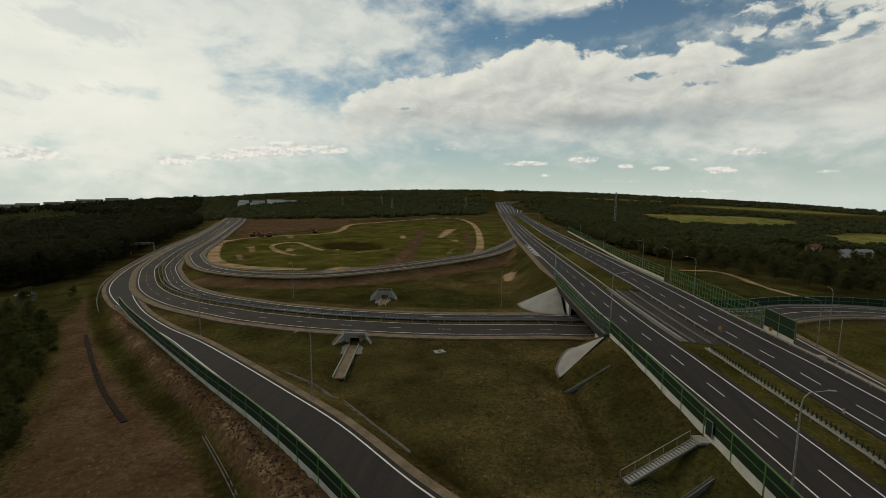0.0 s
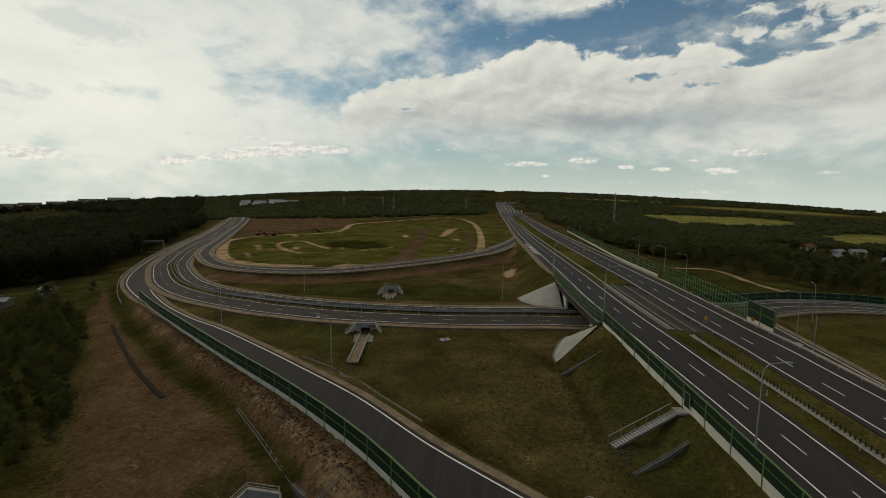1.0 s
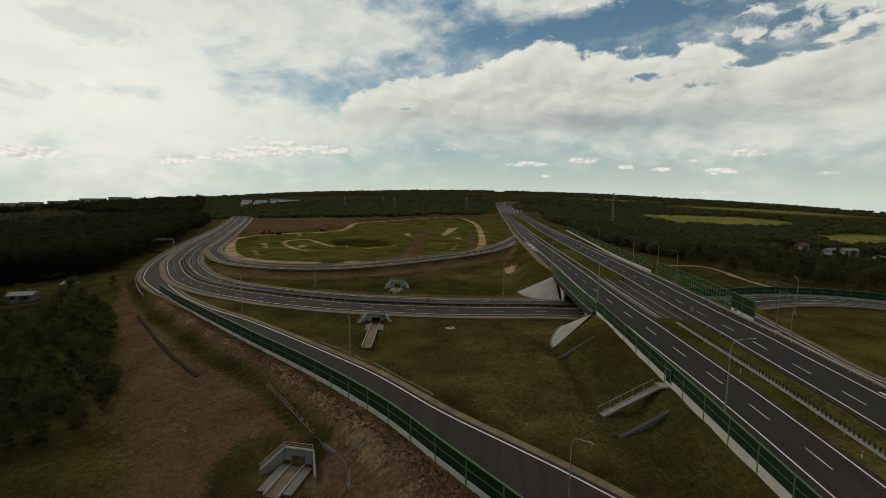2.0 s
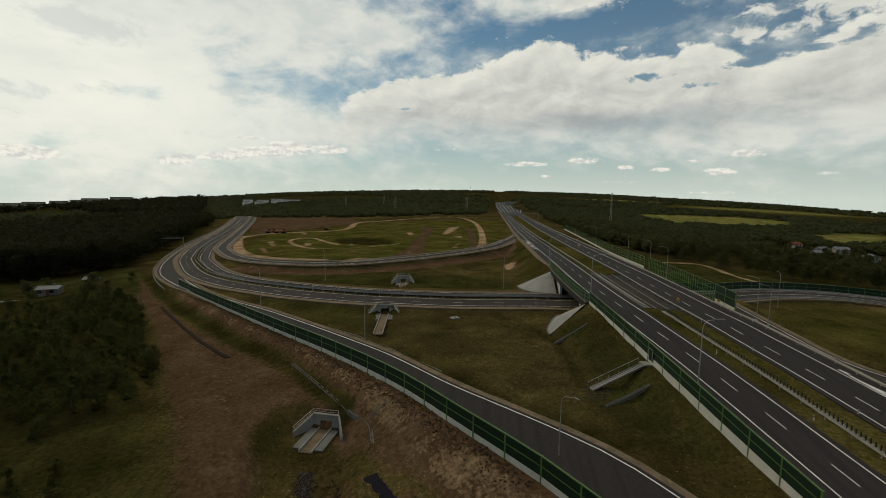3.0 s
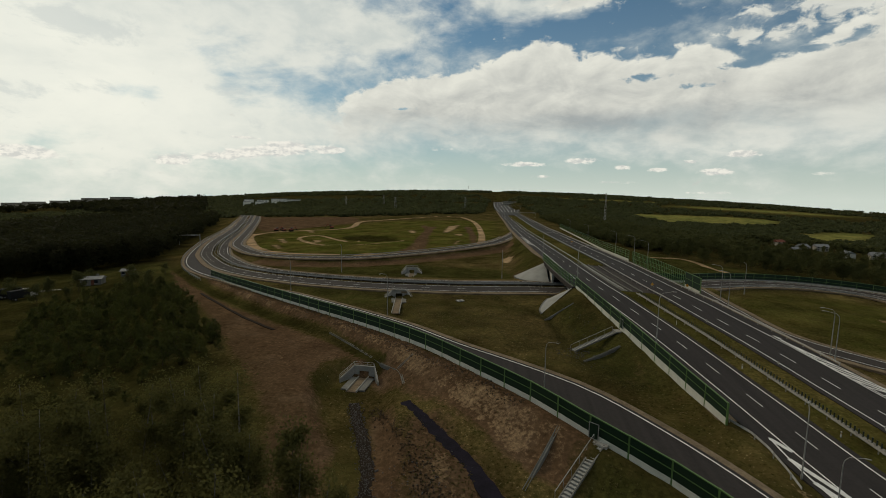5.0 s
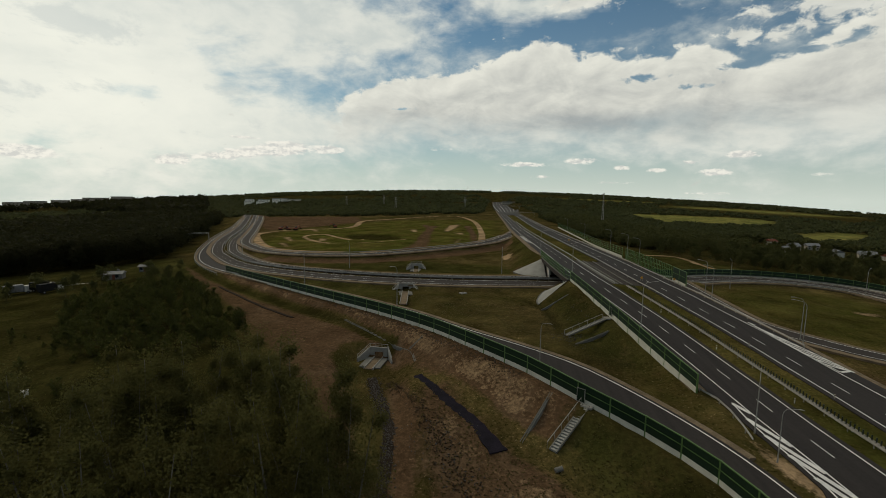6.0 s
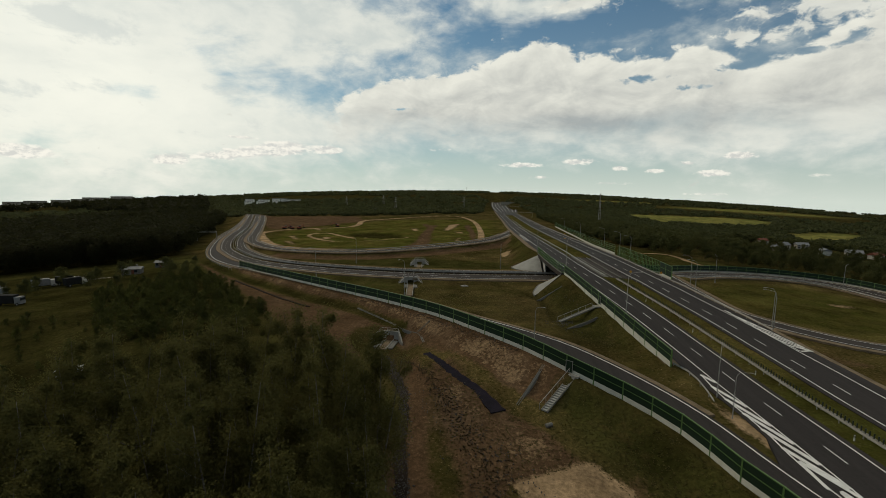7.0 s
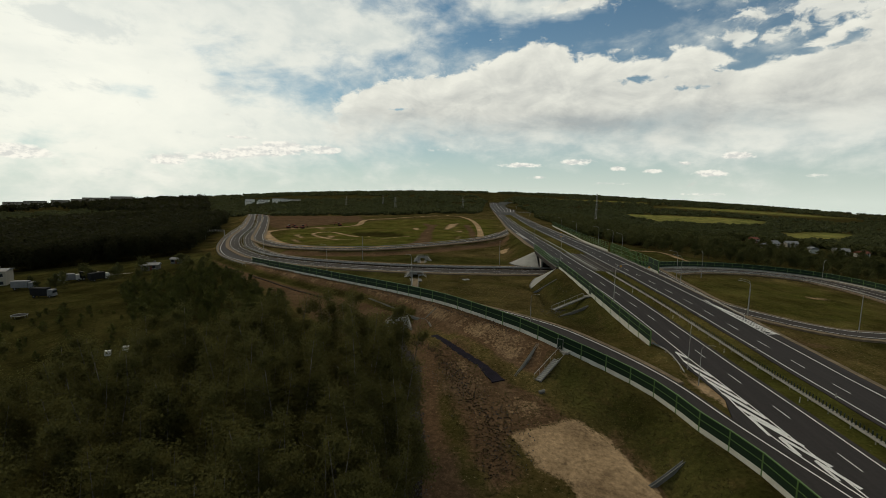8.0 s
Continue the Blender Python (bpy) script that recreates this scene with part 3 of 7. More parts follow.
for a, b_, dep in (((-28.2, 168), (-22.5, 144), 1.3), ((-31.6, 208), (-33.5, 199), 0.5)):
    dd, _ = near_line(PX, PY, np.array([(*a, 0), (*b_, 0)], float))
    PZ = PZ - dep * np.clip((3.2 - dd) / 1.6, 0, 1)
PZ = PZ + 2.2 * np.exp(-np.hypot((PX + 31.5) / 9, (PY - 217) / 6.5) ** 2)


def soft_poly(poly, soft=3.0):
    m = in_poly(PX, PY, poly)
    line = np.array([(x, y, 0) for x, y in poly + poly[:1]], float)
    d, _ = near_line(PX, PY, line)
    return np.clip(0.5 + np.where(m, d, -d) / soft * 0.5, 0, 1)


def soft_line(pts, width, soft=1.5):
    d, _ = near_line(PX, PY, spline([(x, y, 0) for x, y in pts], 3))
    return np.clip((width + soft - d) / (2 * soft), 0, 1)


CROPS = ([(285, 790), (305, 1100), (600, 1235), (690, 1180), (560, 960), (400, 850)], [(350, 555), (430, 715), (575, 870), (690, 940), (650, 850), (470, 650)])
TRACK = [(-163, 238), (-128, 197), (-109, 177), (-79, 145.5), (-58, 122), (-43, 105), (-34.6, 95), (-30.5, 89), (-27, 78), (-20, 60), (-13, 40), (-8, 20), (0, 20), (-1, 51), (-6.5, 66), (-9, 80), (-9, 86), (-14, 96), (-17, 95.5), (-14.8, 85), (-11, 72), (-14, 68), (-19, 84), (-24.9, 95), (-30.7, 106), (-30.8, 112), (-25, 114.5), (-26, 116.5), (-32, 121.5), (-42, 128), (-55, 136.5), (-85, 161.5), (-134, 209)]
PAD = [(4.2, 63.2), (15.2, 69.2), (19.2, 65.4), (22.8, 56.5), (24, 46), (14, 46), (11.2, 55.2), (7.8, 57)]
ROUGHPATCH = [(-12, 93), (-6, 96), (4, 80), (10, 76), (16, 68), (4, 62), (6, 55), (1, 50), (-6, 68)]
soil = soft_poly(TRACK, 4)
soil = np.maximum(soil, 0.85 * soft_poly(ROUGHPATCH, 4))
ramp_side = near_line(PX, PY, offset(RAMP_IN, 13.0))[0]
soil = np.maximum(soil, np.clip(0.70 - (ramp_side - 3.0) / 9.0, 0, 0.66) * (PX < 24) * (PX > -120))
soil = np.maximum(soil, 0.8 * soft_poly([(-408, 727), (-195, 660), (-149, 535), (-180, 455), (-209, 415), (-280, 507)], 12))
loop_out, _ = near_line(PX, PY, offset(LOOP, 11.0))
soil = np.maximum(soil, np.clip(0.95 - np.abs(loop_out - 1) / 8, 0, 0.85) * (PX > -118) * (PX < 14))
soil = np.maximum(soil, np.clip(0.5 - np.abs(d_main - 8) / 30, 0, 1) * (PY > 203) * (PY < 330) * (PX < 25))
soil = np.maximum(soil, 0.8 * soft_line([(-46, 270), (-47, 311), (-52, 359), (-57, 431), (-70, 481)], 4.5, 4))
soil = np.maximum(soil, 0.55 * soft_poly([(27, 104), (32, 116), (30.5, 124), (25, 116), (22, 104)], 6))
soil = np.maximum(soil, 0.6 * soft_poly([(69, 128), (78, 122), (90, 115), (84, 108), (74, 108)], 5))
# sandy upper bank and the grassy ditch at its foot
BANK_FOOT = [(-158, 233), (-104, 181.5), (-63, 147), (-45, 134.5), (-35, 126.5), (-27, 119.5), (-21, 114), (-15, 107)]
ditch = soft_line([(-158, 232), (-104, 180), (-62, 144.8), (-44.5, 132.3), (-35.3, 125), (-26.3, 117.3), (-20, 112)], 0.9, 0.6)
soil = soil * (1 - ditch)
wl_ = RAMP_WALL[(RAMP_WALL[:, 0] > -120) & (RAMP_WALL[:, 0] < 15.5)]
wl_ = wl_[np.argsort(wl_[:, 0])][::3]
BANK = [(float(p[0]), float(p[1])) for p in wl_] + [(11, 80), (7, 82), (0, 90), (-8, 99)] + BANK_FOOT[::-1][:-1]
bank = soft_poly(BANK, 2.0)
soil = np.maximum(soil, 0.8 * bank * (1 - ditch))
sand = 0.45 * bank * (1 - ditch)
sand = np.maximum(sand, soft_poly(PAD, 2))
sand = np.maximum(sand, 0.42 * soft_poly(ROUGHPATCH, 5))
sand = np.maximum(sand, 0.38 * soft_poly(TRACK, 8))
RING = [(-78, 684), (-132, 590), (-156, 549), (-140, 465), (-147, 434), (-175, 425), (-197, 412), (-201, 386), (-187, 356), (-157, 308), (-138, 284), (-121, 271), (-104, 264), (-84, 261)]
sand = np.maximum(sand, 0.95 * soft_line(RING, 3.3, 1.5))
sand = np.maximum(sand, 0.9 * soft_poly([(-74, 255), (-68, 269), (-53, 267), (-48, 247), (-60, 249)], 4))
sand = np.maximum(sand, 0.85 * soft_poly([(-33, 283), (-21, 299), (-17, 281), (-26, 271)], 3))
sand = np.maximum(sand, 0.95 * soft_line([(-66, 689), (-45, 664), (-24.5, 576), (-14, 483), (-7.6, 378), (-7.2, 324), (-8, 300)], 2.6, 1.6))
sand = np.maximum(sand, 0.85 * soft_line([(-100, 328), (-115, 345), (-130, 365), (-140, 373), (-147.5, 367), (-144, 350), (-131, 330), (-117, 314), (-108, 307)], 2.0, 1.6))
sand = np.maximum(sand, 0.62 * soft_line([(-108, 307), (-83, 310), (-60, 334)], 1.8, 1.6))
sand = np.maximum(sand, 0.8 * soft_line([(-91, 327), (-94, 358), (-78, 345), (-60, 334)], 1.2, 1.5))
for pl in ([(-76, 421), (-67, 423), (-61, 395), (-69, 396)], [(-43, 402), (-46, 482), (-33, 505), (-33.5, 442), (-36, 407)], [(-35, 397), (-23, 398), (-20, 374), (-27, 380)], [(-26, 315), (-24, 348), (-20, 349), (-21, 316)], [(-163, 350), (-156, 355), (-139, 323), (-143, 320)], [(-146, 309), (-141, 313), (-126, 289), (-130, 287)], [(-130, 336), (-125, 342), (-112, 323), (-122, 322)], [(-178, 434), (-170, 433), (-148, 397), (-159, 402)]):
    sand = np.maximum(sand, 0.66 * soft_poly(pl, 4))
    soil = np.maximum(soil, 0.85 * soft_poly(pl, 10))
SWATH = [(-53, 266), (-50.6, 307), (-58, 400), (-66, 470), (-54, 470), (-53, 419), (-42, 325), (-36, 277)]
soil = np.maximum(soil, 0.95 * soft_poly(SWATH, 6))
sand = np.maximum(sand, 0.48 * soft_poly(SWATH, 8))
soil = np.maximum(soil, 0.9 * soft_poly([(-29, 478), (-21, 480), (-11, 376), (-8, 300), (-13, 312), (-18, 380)], 5))
sand = np.maximum(sand, 0.5 * soft_line([(-46, 285), (-50, 340), (-55, 420)], 1.5, 2))
sand = np.maximum(sand, 0.85 * soft_line([(92, 298), (107, 303), (114, 295), (113, 275), (116, 257), (128, 244)], 2.0, 2.0))
sand = np.maximum(sand, 0.75 * soft_poly([(5, 256), (8.7, 264), (12.5, 253), (10, 238), (5.5, 244)], 3))
sand = np.maximum(sand, 0.6 * np.clip(1.3 - np.hypot((PX - 126) / 9, (PY - 182) / 5), 0, 1))
sand = np.maximum(sand, 0.8 * soft_poly([(36.5, 84), (39.5, 78), (41, 70.5), (38.5, 70), (35.5, 78)], 2))
lush = soft_poly([(-160, 292), (-118, 262), (-60, 246), (-20, 285), (4, 330), (10, 400), (8, 600), (-120, 560), (-190, 400)], 14) * 0.85
lush = np.maximum(lush, 0.55 * soft_poly([(78, 165), (80, 196), (105, 210), (135, 215), (146, 195), (130, 150), (105, 138), (88, 144)], 8))
lush = np.maximum(lush, 0.45 * (np.abs(PX - lx_ - 7.5 - gp_ / 2) < 8))
# dark rank grass on the banks, in the hollows and over the western meadow
green = np.zeros(PX.shape)
for pl, amt in (([(15, 87), (10.5, 79.5), (14, 72), (21, 66), (24, 56), (27, 30), (40, 30), (36, 52), (31, 67), (24, 80)], 1.0), ([(24, 158), (15.5, 156), (17, 146), (18.5, 124), (20, 112), (28, 104), (34, 106), (31, 130), (27, 146)], 0.85), ([(-95, 190), (-40, 172), (-31, 167), (-25, 148), (-40, 153), (-64, 169)], 0.75), ([(-26, 166), (14, 163), (15, 150), (4, 152), (-12, 158)], 0.6), ([(-100, 222), (-60, 202), (-33, 196), (8, 199), (16, 208), (4, 226), (-35, 228), (-64, 222)], 0.8), ([(-270, 165), (-235, 188), (-190, 224), (-168, 245), (-120, 192), (-105, 168), (-60, 121), (-30, 86), (-22, 66), (-14, 10), (-160, 10), (-230, 100)], 0.9), ([(62, 205), (62, 330), (95, 330), (125, 290), (170, 240), (165, 200), (140, 235), (100, 228), (80, 215)], 0.85), ([(8, 205), (20, 206), (24, 260), (18, 330), (6, 300), (12, 240)], 0.7), ([(72, 160), (80, 196), (105, 210), (135, 215), (146, 195), (130, 150), (105, 138), (85, 142)], 0.45)):
    green = np.maximum(green, amt * soft_poly(pl, 6))
green_band = soft_poly([(-158, 236), (-112.5, 190.5), (-88, 168), (-64, 148.5), (-46, 134), (-36, 127), (-32.8, 124), (-45, 131.5), (-58, 140), (-74, 152), (-90.5, 165.5), (-112.5, 185)], 1.6)
green = np.maximum(green, green_band)
soil = soil * (1 - 0.85 * green_band)
soil = soil * (1 - 0.8 * soft_poly([(16.5, 89), (11.5, 80), (14, 71), (22, 67), (27, 55), (30, 30), (40, 30), (37, 52), (31, 67), (24, 80)], 3))
crop = np.zeros(PX.shape)
for pl in CROPS:
    crop = np.maximum(crop, soft_poly(pl, 15))
for cx, cy, rx, ry in ((900, 1650, 380, 120), (480, 1900, 300, 90), (1900, 2500, 300, 160), (-300, 2700, 300, 60)):
    crop = np.maximum(crop, np.clip(2 - 2 * np.hypot((PX - cx) / rx, (PY - cy) / ry), 0, 1))
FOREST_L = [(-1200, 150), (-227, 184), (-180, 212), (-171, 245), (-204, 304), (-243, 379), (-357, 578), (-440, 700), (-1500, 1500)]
floor_shade = soft_poly(FOREST_L, 10)
# clearing and thicket ground darkened: shade of the trees put into its colour
floor_shade = np.maximum(floor_shade, 0.6 * soft_poly([(-110, 165), (-88, 150), (-60, 121), (-42, 102), (-30, 86), (-22, 66), (-16, 20), (-120, 20), (-150, 110)], 8))
floor_shade = np.maximum(floor_shade, 0.7 * soft_poly([(-110, 168), (-60, 121), (-44, 103), (-32, 88), (-26, 74), (-60, 60), (-140, 60), (-200, 120), (-215, 180), (-150, 205)], 10))
floor_shade = np.maximum(floor_shade, soft_poly([(95, 330), (120, 300), (170, 262), (260, 250), (600, 500), (300, 470), (200, 520), (110, 560)], 20) * 0.9)
floor_shade = np.maximum(floor_shade, soft_poly(POND, 3))
# dark lines along the ditches: their shadow is put into the ground colour
floor_shade = np.maximum(floor_shade, 0.95 * soft_line(DITCHES[0], 1.1, 0.9))
floor_shade = np.maximum(floor_shade, 0.75 * soft_line(DITCHES[2], 1.4, 1.2))
floor_shade = np.maximum(floor_shade, 0.8 * ditch)
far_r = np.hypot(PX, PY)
floor_shade = np.maximum(floor_shade, 0.7 * np.clip((far_r - 820) / 200, 0, 1)) * (1 - crop)

ground = raw("ground", np.stack([PX.ravel(), PY.ravel(), PZ.ravel()], 1).tolist(), [], ground_material())
nx, ny = len(gx), len(gy)
me = bpy.data.meshes.new("ground")
idx = np.arange(nx * ny).reshape(ny, nx)
quads = np.stack([idx[:-1, :-1], idx[:-1, 1:], idx[1:, 1:], idx[1:, :-1]], -1).reshape(-1, 4)
me.vertices.add(nx * ny)
me.vertices.foreach_set("co", np.stack([PX, PY, PZ], -1).ravel())
me.loops.add(len(quads) * 4)
me.loops.foreach_set("vertex_index", quads.ravel())
me.polygons.add(len(quads))
me.polygons.foreach_set("loop_start", np.arange(0, len(quads) * 4, 4))
me.polygons.foreach_set("use_smooth", np.ones(len(quads), bool))
me.update(calc_edges=True)
for nm, arr in (("soil", soil), ("sand", sand), ("lush", lush), ("crop", crop), ("green", green), ("dark_floor_shade", floor_shade)):
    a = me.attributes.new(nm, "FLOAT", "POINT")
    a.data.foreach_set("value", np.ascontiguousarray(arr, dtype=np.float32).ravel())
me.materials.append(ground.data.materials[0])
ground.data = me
tagged(ground, "patchy dry grass and bare brown soil around the road interchange", "ground", kind="structure")


def gz(x, y):
    """Ground height at one place."""
    i = min(max(int(np.searchsorted(gx, x)) - 1, 0), nx - 2)
    j = min(max(int(np.searchsorted(gy, y)) - 1, 0), ny - 2)
    u, v = (x - gx[i]) / (gx[i + 1] - gx[i]), (y - gy[j]) / (gy[j + 1] - gy[j])
    return float((PZ[j, i] * (1 - u) + PZ[j, i + 1] * u) * (1 - v) + (PZ[j + 1, i] * (1 - u) + PZ[j + 1, i + 1] * u) * v)


# ---------------------------------------------------------------- roads
def road(name, left, right, material, label):
    ob = ribbon(name, left, right, 0.6, material)
    return tagged(ob, label, "road", kind="structure")


def stripe(parent, line, width, dz=0.03, name="edge_line"):
    return ribbon(name, offset(line, width / 2, dz), offset(line, -width / 2, dz), 0.025, M_PAINT, parent)


def dashes(parent, line, s0, s1, period, length, width):
    acc = along(line)
    s = s0
    while s + length < min(s1, acc[-1]):
        pts = np.array([at_len(line, q, acc) for q in np.linspace(s, s + length, 3)])
        stripe(parent, pts, width, 0.03, "lane_dash")
        s += period


main_left = road("road", main_edge(left_line_x - 3.0), main_edge(left_line_x + 8.6), M_ASPHALT, "dark asphalt carriageway of the raised motorway with white lane markings")
right_x = left_line_x + 7.5 + gap_x
main_right = road("road", main_edge(right_x - 2.2), main_edge(right_x + 8.0 + 3.2), M_ASPHALT, "dark asphalt carriageway of the raised motorway beside the grass median")
stripe(main_left, main_edge(left_line_x), 0.19)
stripe(main_left, main_edge(left_line_x + 7.5), 0.19)
stripe(main_right, main_edge(right_x - 1.0), 0.19)
stripe(main_right, main_edge(right_x + 8.0), 0.19)
def dashes_from(parent, line, ends, length, width):
    """Lane dashes whose near ends lie at the given stations."""
    for y in ends:
        ys = np.linspace(y, y + length, 3)
        stripe(parent, np.stack([np.interp(ys, line[:, 1], line[:, 0]), ys, np.interp(ys, line[:, 1], line[:, 2])], 1), width, 0.03, "lane_dash")


FAR_ENDS = [195 + 12.0 * k for k in range(12)]
dashes_from(main_left, main_edge(left_line_x + 3.85), [22, 34, 46, 57.4, 69.6, 81, 92, 102.2, 112.7, 122, 131.2, 140.3, 149.5, 159.8, 171, 182.5] + FAR_ENDS, 3.7, 0.13)
dashes_from(main_right, main_edge(right_x + 2.6), [51, 61, 71.2, 81.4, 91.5, 101.4, 111.5, 120.5, 129.3, 138.3, 147.4, 156.4, 166.5, 177, 188] + [y + 5 for y in FAR_ENDS], 3.6, 0.13)
for w in (3.75, 11):
    dashes(main_left, main_edge(left_line_x + w), 451, 1021, 22.0, 9, 0.2)
beyond = STATIONS > 96
tagged(ribbon("verge", main_edge(left_line_x - smooth(STATIONS, CY, CREST) + 0.7)[beyond] - [0, 0, 0.25], main_edge(left_line_x - 3.0)[beyond] - [0, 0, 0.06], 0.5, M_VERGE), "sandy gravel verge beside the motorway", "verge", kind="structure")
tagged(ribbon("verge", main_edge(right_x + 11.2) - [0, 0, 0.06], main_edge(right_x + 13.0) - [0, 0, 0.2], 0.5, M_VERGE), "sandy gravel verge beside the motorway", "verge", kind="structure")

RAMP_UP = RAMP_IN[(RAMP_IN[:, 1] > 75) | (RAMP_IN[:, 0] < 20)]
ramp_road = road("road", offset(RAMP_IN, RAMP_W), offset(RAMP_IN, -0.7), M_ASPHALT, "dark asphalt single-lane slip road on a brown embankment")
stripe(ramp_road, offset(RAMP_IN, RAMP_W - 1.0), 0.2)
stripe(ramp_road, RAMP_IN, 0.2)
tagged(ribbon("verge", offset(RAMP_IN, RAMP_W + 1.2, -0.1), offset(RAMP_IN, RAMP_W, -0.05), 0.5, M_VERGE), "pale sandy verge along the slip road", "verge", kind="structure")
tagged(ribbon("verge", offset(RAMP_UP, -0.7, -0.05), offset(RAMP_UP, -2.0, -0.1), 0.5, M_VERGE), "pale sandy verge along the slip road", "verge", kind="structure")

low_k = np.interp(LOW[:, 0], [-150, -110, -60], [0.74, 0.84, 1.0])
for inner, outer, mid in ((2.2 * low_k, 11.2 * low_k, 6.7 * low_k), (-1.2 + 0 * low_k, -6.8 + 0 * low_k, -3.9 + 0 * low_k)):
    sg = 1 if inner[0] > 0 else -1
    l_, r_ = (outer, inner) if sg > 0 else (inner, outer)
    r = road("road", offset(LOW, l_), offset(LOW, r_), M_ASPHALT_OLD, "grey asphalt carriageway passing below the motorway bridge")
    stripe(r, offset(LOW, inner + sg * 0.6), 0.13)
    stripe(r, offset(LOW, outer - sg * 0.9), 0.15)
    dashes(r, offset(LOW, mid), 5, 330, 12, 3, 0.08)
    l_, r_ = (outer + 2.2, outer) if sg > 0 else (outer, outer - 1.8)
    tagged(ribbon("verge", offset(LOW, l_, -0.05), offset(LOW, r_, -0.05), 0.5, M_VERGE), "pale sandy verge along the lower road", "verge", kind="structure")

loop_road = road("road", offset(LOOP, 3.4), offset(LOOP, -3.4), M_ASPHALT_OLD, "grey asphalt loop ramp curving round the grass infield")
stripe(loop_road, offset(LOOP, 2.6), 0.17)
stripe(loop_road, offset(LOOP, -2.6), 0.17)
for e in ((5.6, 3.4), (-3.4, -5.0)):
    tagged(ribbon("verge", offset(LOOP, e[0], -0.06), offset(LOOP, e[1], -0.06), 0.5, M_VERGE), "pale sandy verge along the loop ramp", "verge", kind="structure")

east_road = road("road", offset(EAST, 6.0), offset(EAST, -6.0), M_ASPHALT_OLD, "grey asphalt ramp beside a green noise wall")
for o in (-5, 0, 5):
    stripe(east_road, offset(EAST, o), 0.17)
for e in ((7.6, 6.0), (-6.0, -7.8)):
    tagged(ribbon("verge", offset(EAST, e[0], -0.06), offset(EAST, e[1], -0.06), 0.5, M_VERGE), "pale sandy verge along the ramp", "verge", kind="structure")
east_ramp = road("road", offset(EAST_RAMP, 3.4), offset(EAST_RAMP, -3.4), M_ASPHALT_OLD, "grey asphalt exit ramp leaving the motorway")
for o in (-2.6, 2.6):
    stripe(east_ramp, offset(EAST_RAMP, o), 0.17)
for e in ((5.0, 3.4), (-3.4, -5.4)):
    tagged(ribbon("verge", offset(EAST_RAMP, e[0], -0.06), offset(EAST_RAMP, e[1], -0.06), 0.5, M_VERGE), "pale sandy verge along the exit ramp", "verge", kind="structure")

# ---------------------------------------------------------------- noise walls


def wall_bays(line, start, stop, height, plinth, pitch=5.0, name="noise_wall", label="dark green noise wall panels on a pale concrete plinth", skip=()):
    """Bays of a noise wall: plinth, panel, post and rails, one thing a stretch."""
    acc = along(line)
    p0 = at_len(line, start, acc)
    wall = empty(name, Matrix.Translation(p0), label, "noise wall", kind="structure")
    n = int(round((stop - start) / pitch))
    for i in range(n + 1):
        a = at_len(line, start + i * pitch, acc) - p0
        b = at_len(line, start + (i + 1) * pitch, acc) - p0
        d = b - a
        ang = math.atan2(d[1], d[0])
        bm = bmesh.new()
        add_box(bm, a[0], a[1], a[2] + (height + 0.05) / 2 - 0.2, 0.2, 0.24, height + 0.5, ang)
        part("post", bm, M_POST, wall)
        if i == n or i in skip:
            continue
        mid = (a + b) / 2
        L = math.hypot(d[0], d[1]) - 0.22
        sl = d[2] / max(L, 0.1)
        for nm, z0, z1, th, mat in (("plinth", -0.8, plinth, 0.2, M_PLINTH), ("panel", plinth, height, 0.13, M_GREEN), ("rail", height - 0.08, height + 0.05, 0.2, M_POST), ("rail", plinth + (height - plinth) * 0.5 - 0.06, plinth + (height - plinth) * 0.5 + 0.06, 0.19, M_POST)):
            bm = bmesh.new()
            add_box(bm, 0, 0, (z0 + z1) / 2, L, th, z1 - z0)
            for v in bm.verts:
                v.co.z += v.co.x * sl
            bmesh.ops.transform(bm, matrix=Matrix.Translation(mid) @ Matrix.Rotation(ang, 4, "Z"), verts=bm.verts)
            part(nm, bm, mat, wall)
    return wall


wall_bays(RAMP_WALL, 0, along(RAMP_WALL)[-1] - 5, 2.95, 0.72, label="long dark green noise wall on a pale concrete plinth along the slip road")
MAIN_WALL = spline([(34.9, 95.8, 0.9), (33.65, 104.3, 1.6), (32.05, 115, 2.6), (30.5, 125, 3.6), (29, 134.4, 4.5), (27.3, 146, 5.5), (25.3, 161, 6.5)], 2)
wall_bays(MAIN_WALL, 0, along(MAIN_WALL)[-1], 3.0, 0.7, along(MAIN_WALL)[-1] / 13, label="dark green noise wall on a pale concrete plinth beside the motorway")

# ---------------------------------------------------------------- bridge
by = np.arange(BRIDGE_NEAR - 2, BRIDGE_FAR + 2.1, 4.0)


def bridge_edge(off, dz, right=False):
    x = smooth(by, LY, LX) + off
    if right:
        x = x + smooth(by, GY, GAP) + 15.5
    return np.stack([x, by, main_z(x, by) + dz], 1)


bridge = empty("bridge", Matrix.Identity(4), "concrete motorway bridge with pale abutment walls over the lower road", "bridge", kind="structure")
ribbon("deck", bridge_edge(-4.4, -0.1), bridge_edge(15.4, -0.1), 1.3, M_ASPHALT_OLD, bridge)
ribbon("deck", bridge_edge(-13.6, -0.1, True), bridge_edge(4.6, -0.1, True), 1.3, M_ASPHALT_OLD, bridge)
ribbon("median_slab", bridge_edge(9.6, 0.05), bridge_edge(11.2, 0.05), 0.2, M_CONC_DARK, bridge, "pale concrete slab between the carriageways")
for off, rt in ((12.3, False), (-13.3, True), (-4.1, False)):
    ribbon("parapet", bridge_edge(off - 0.14, 0.2, rt), bridge_edge(off + 0.14, 0.2, rt), 0.32, M_CONC_DARK, bridge)
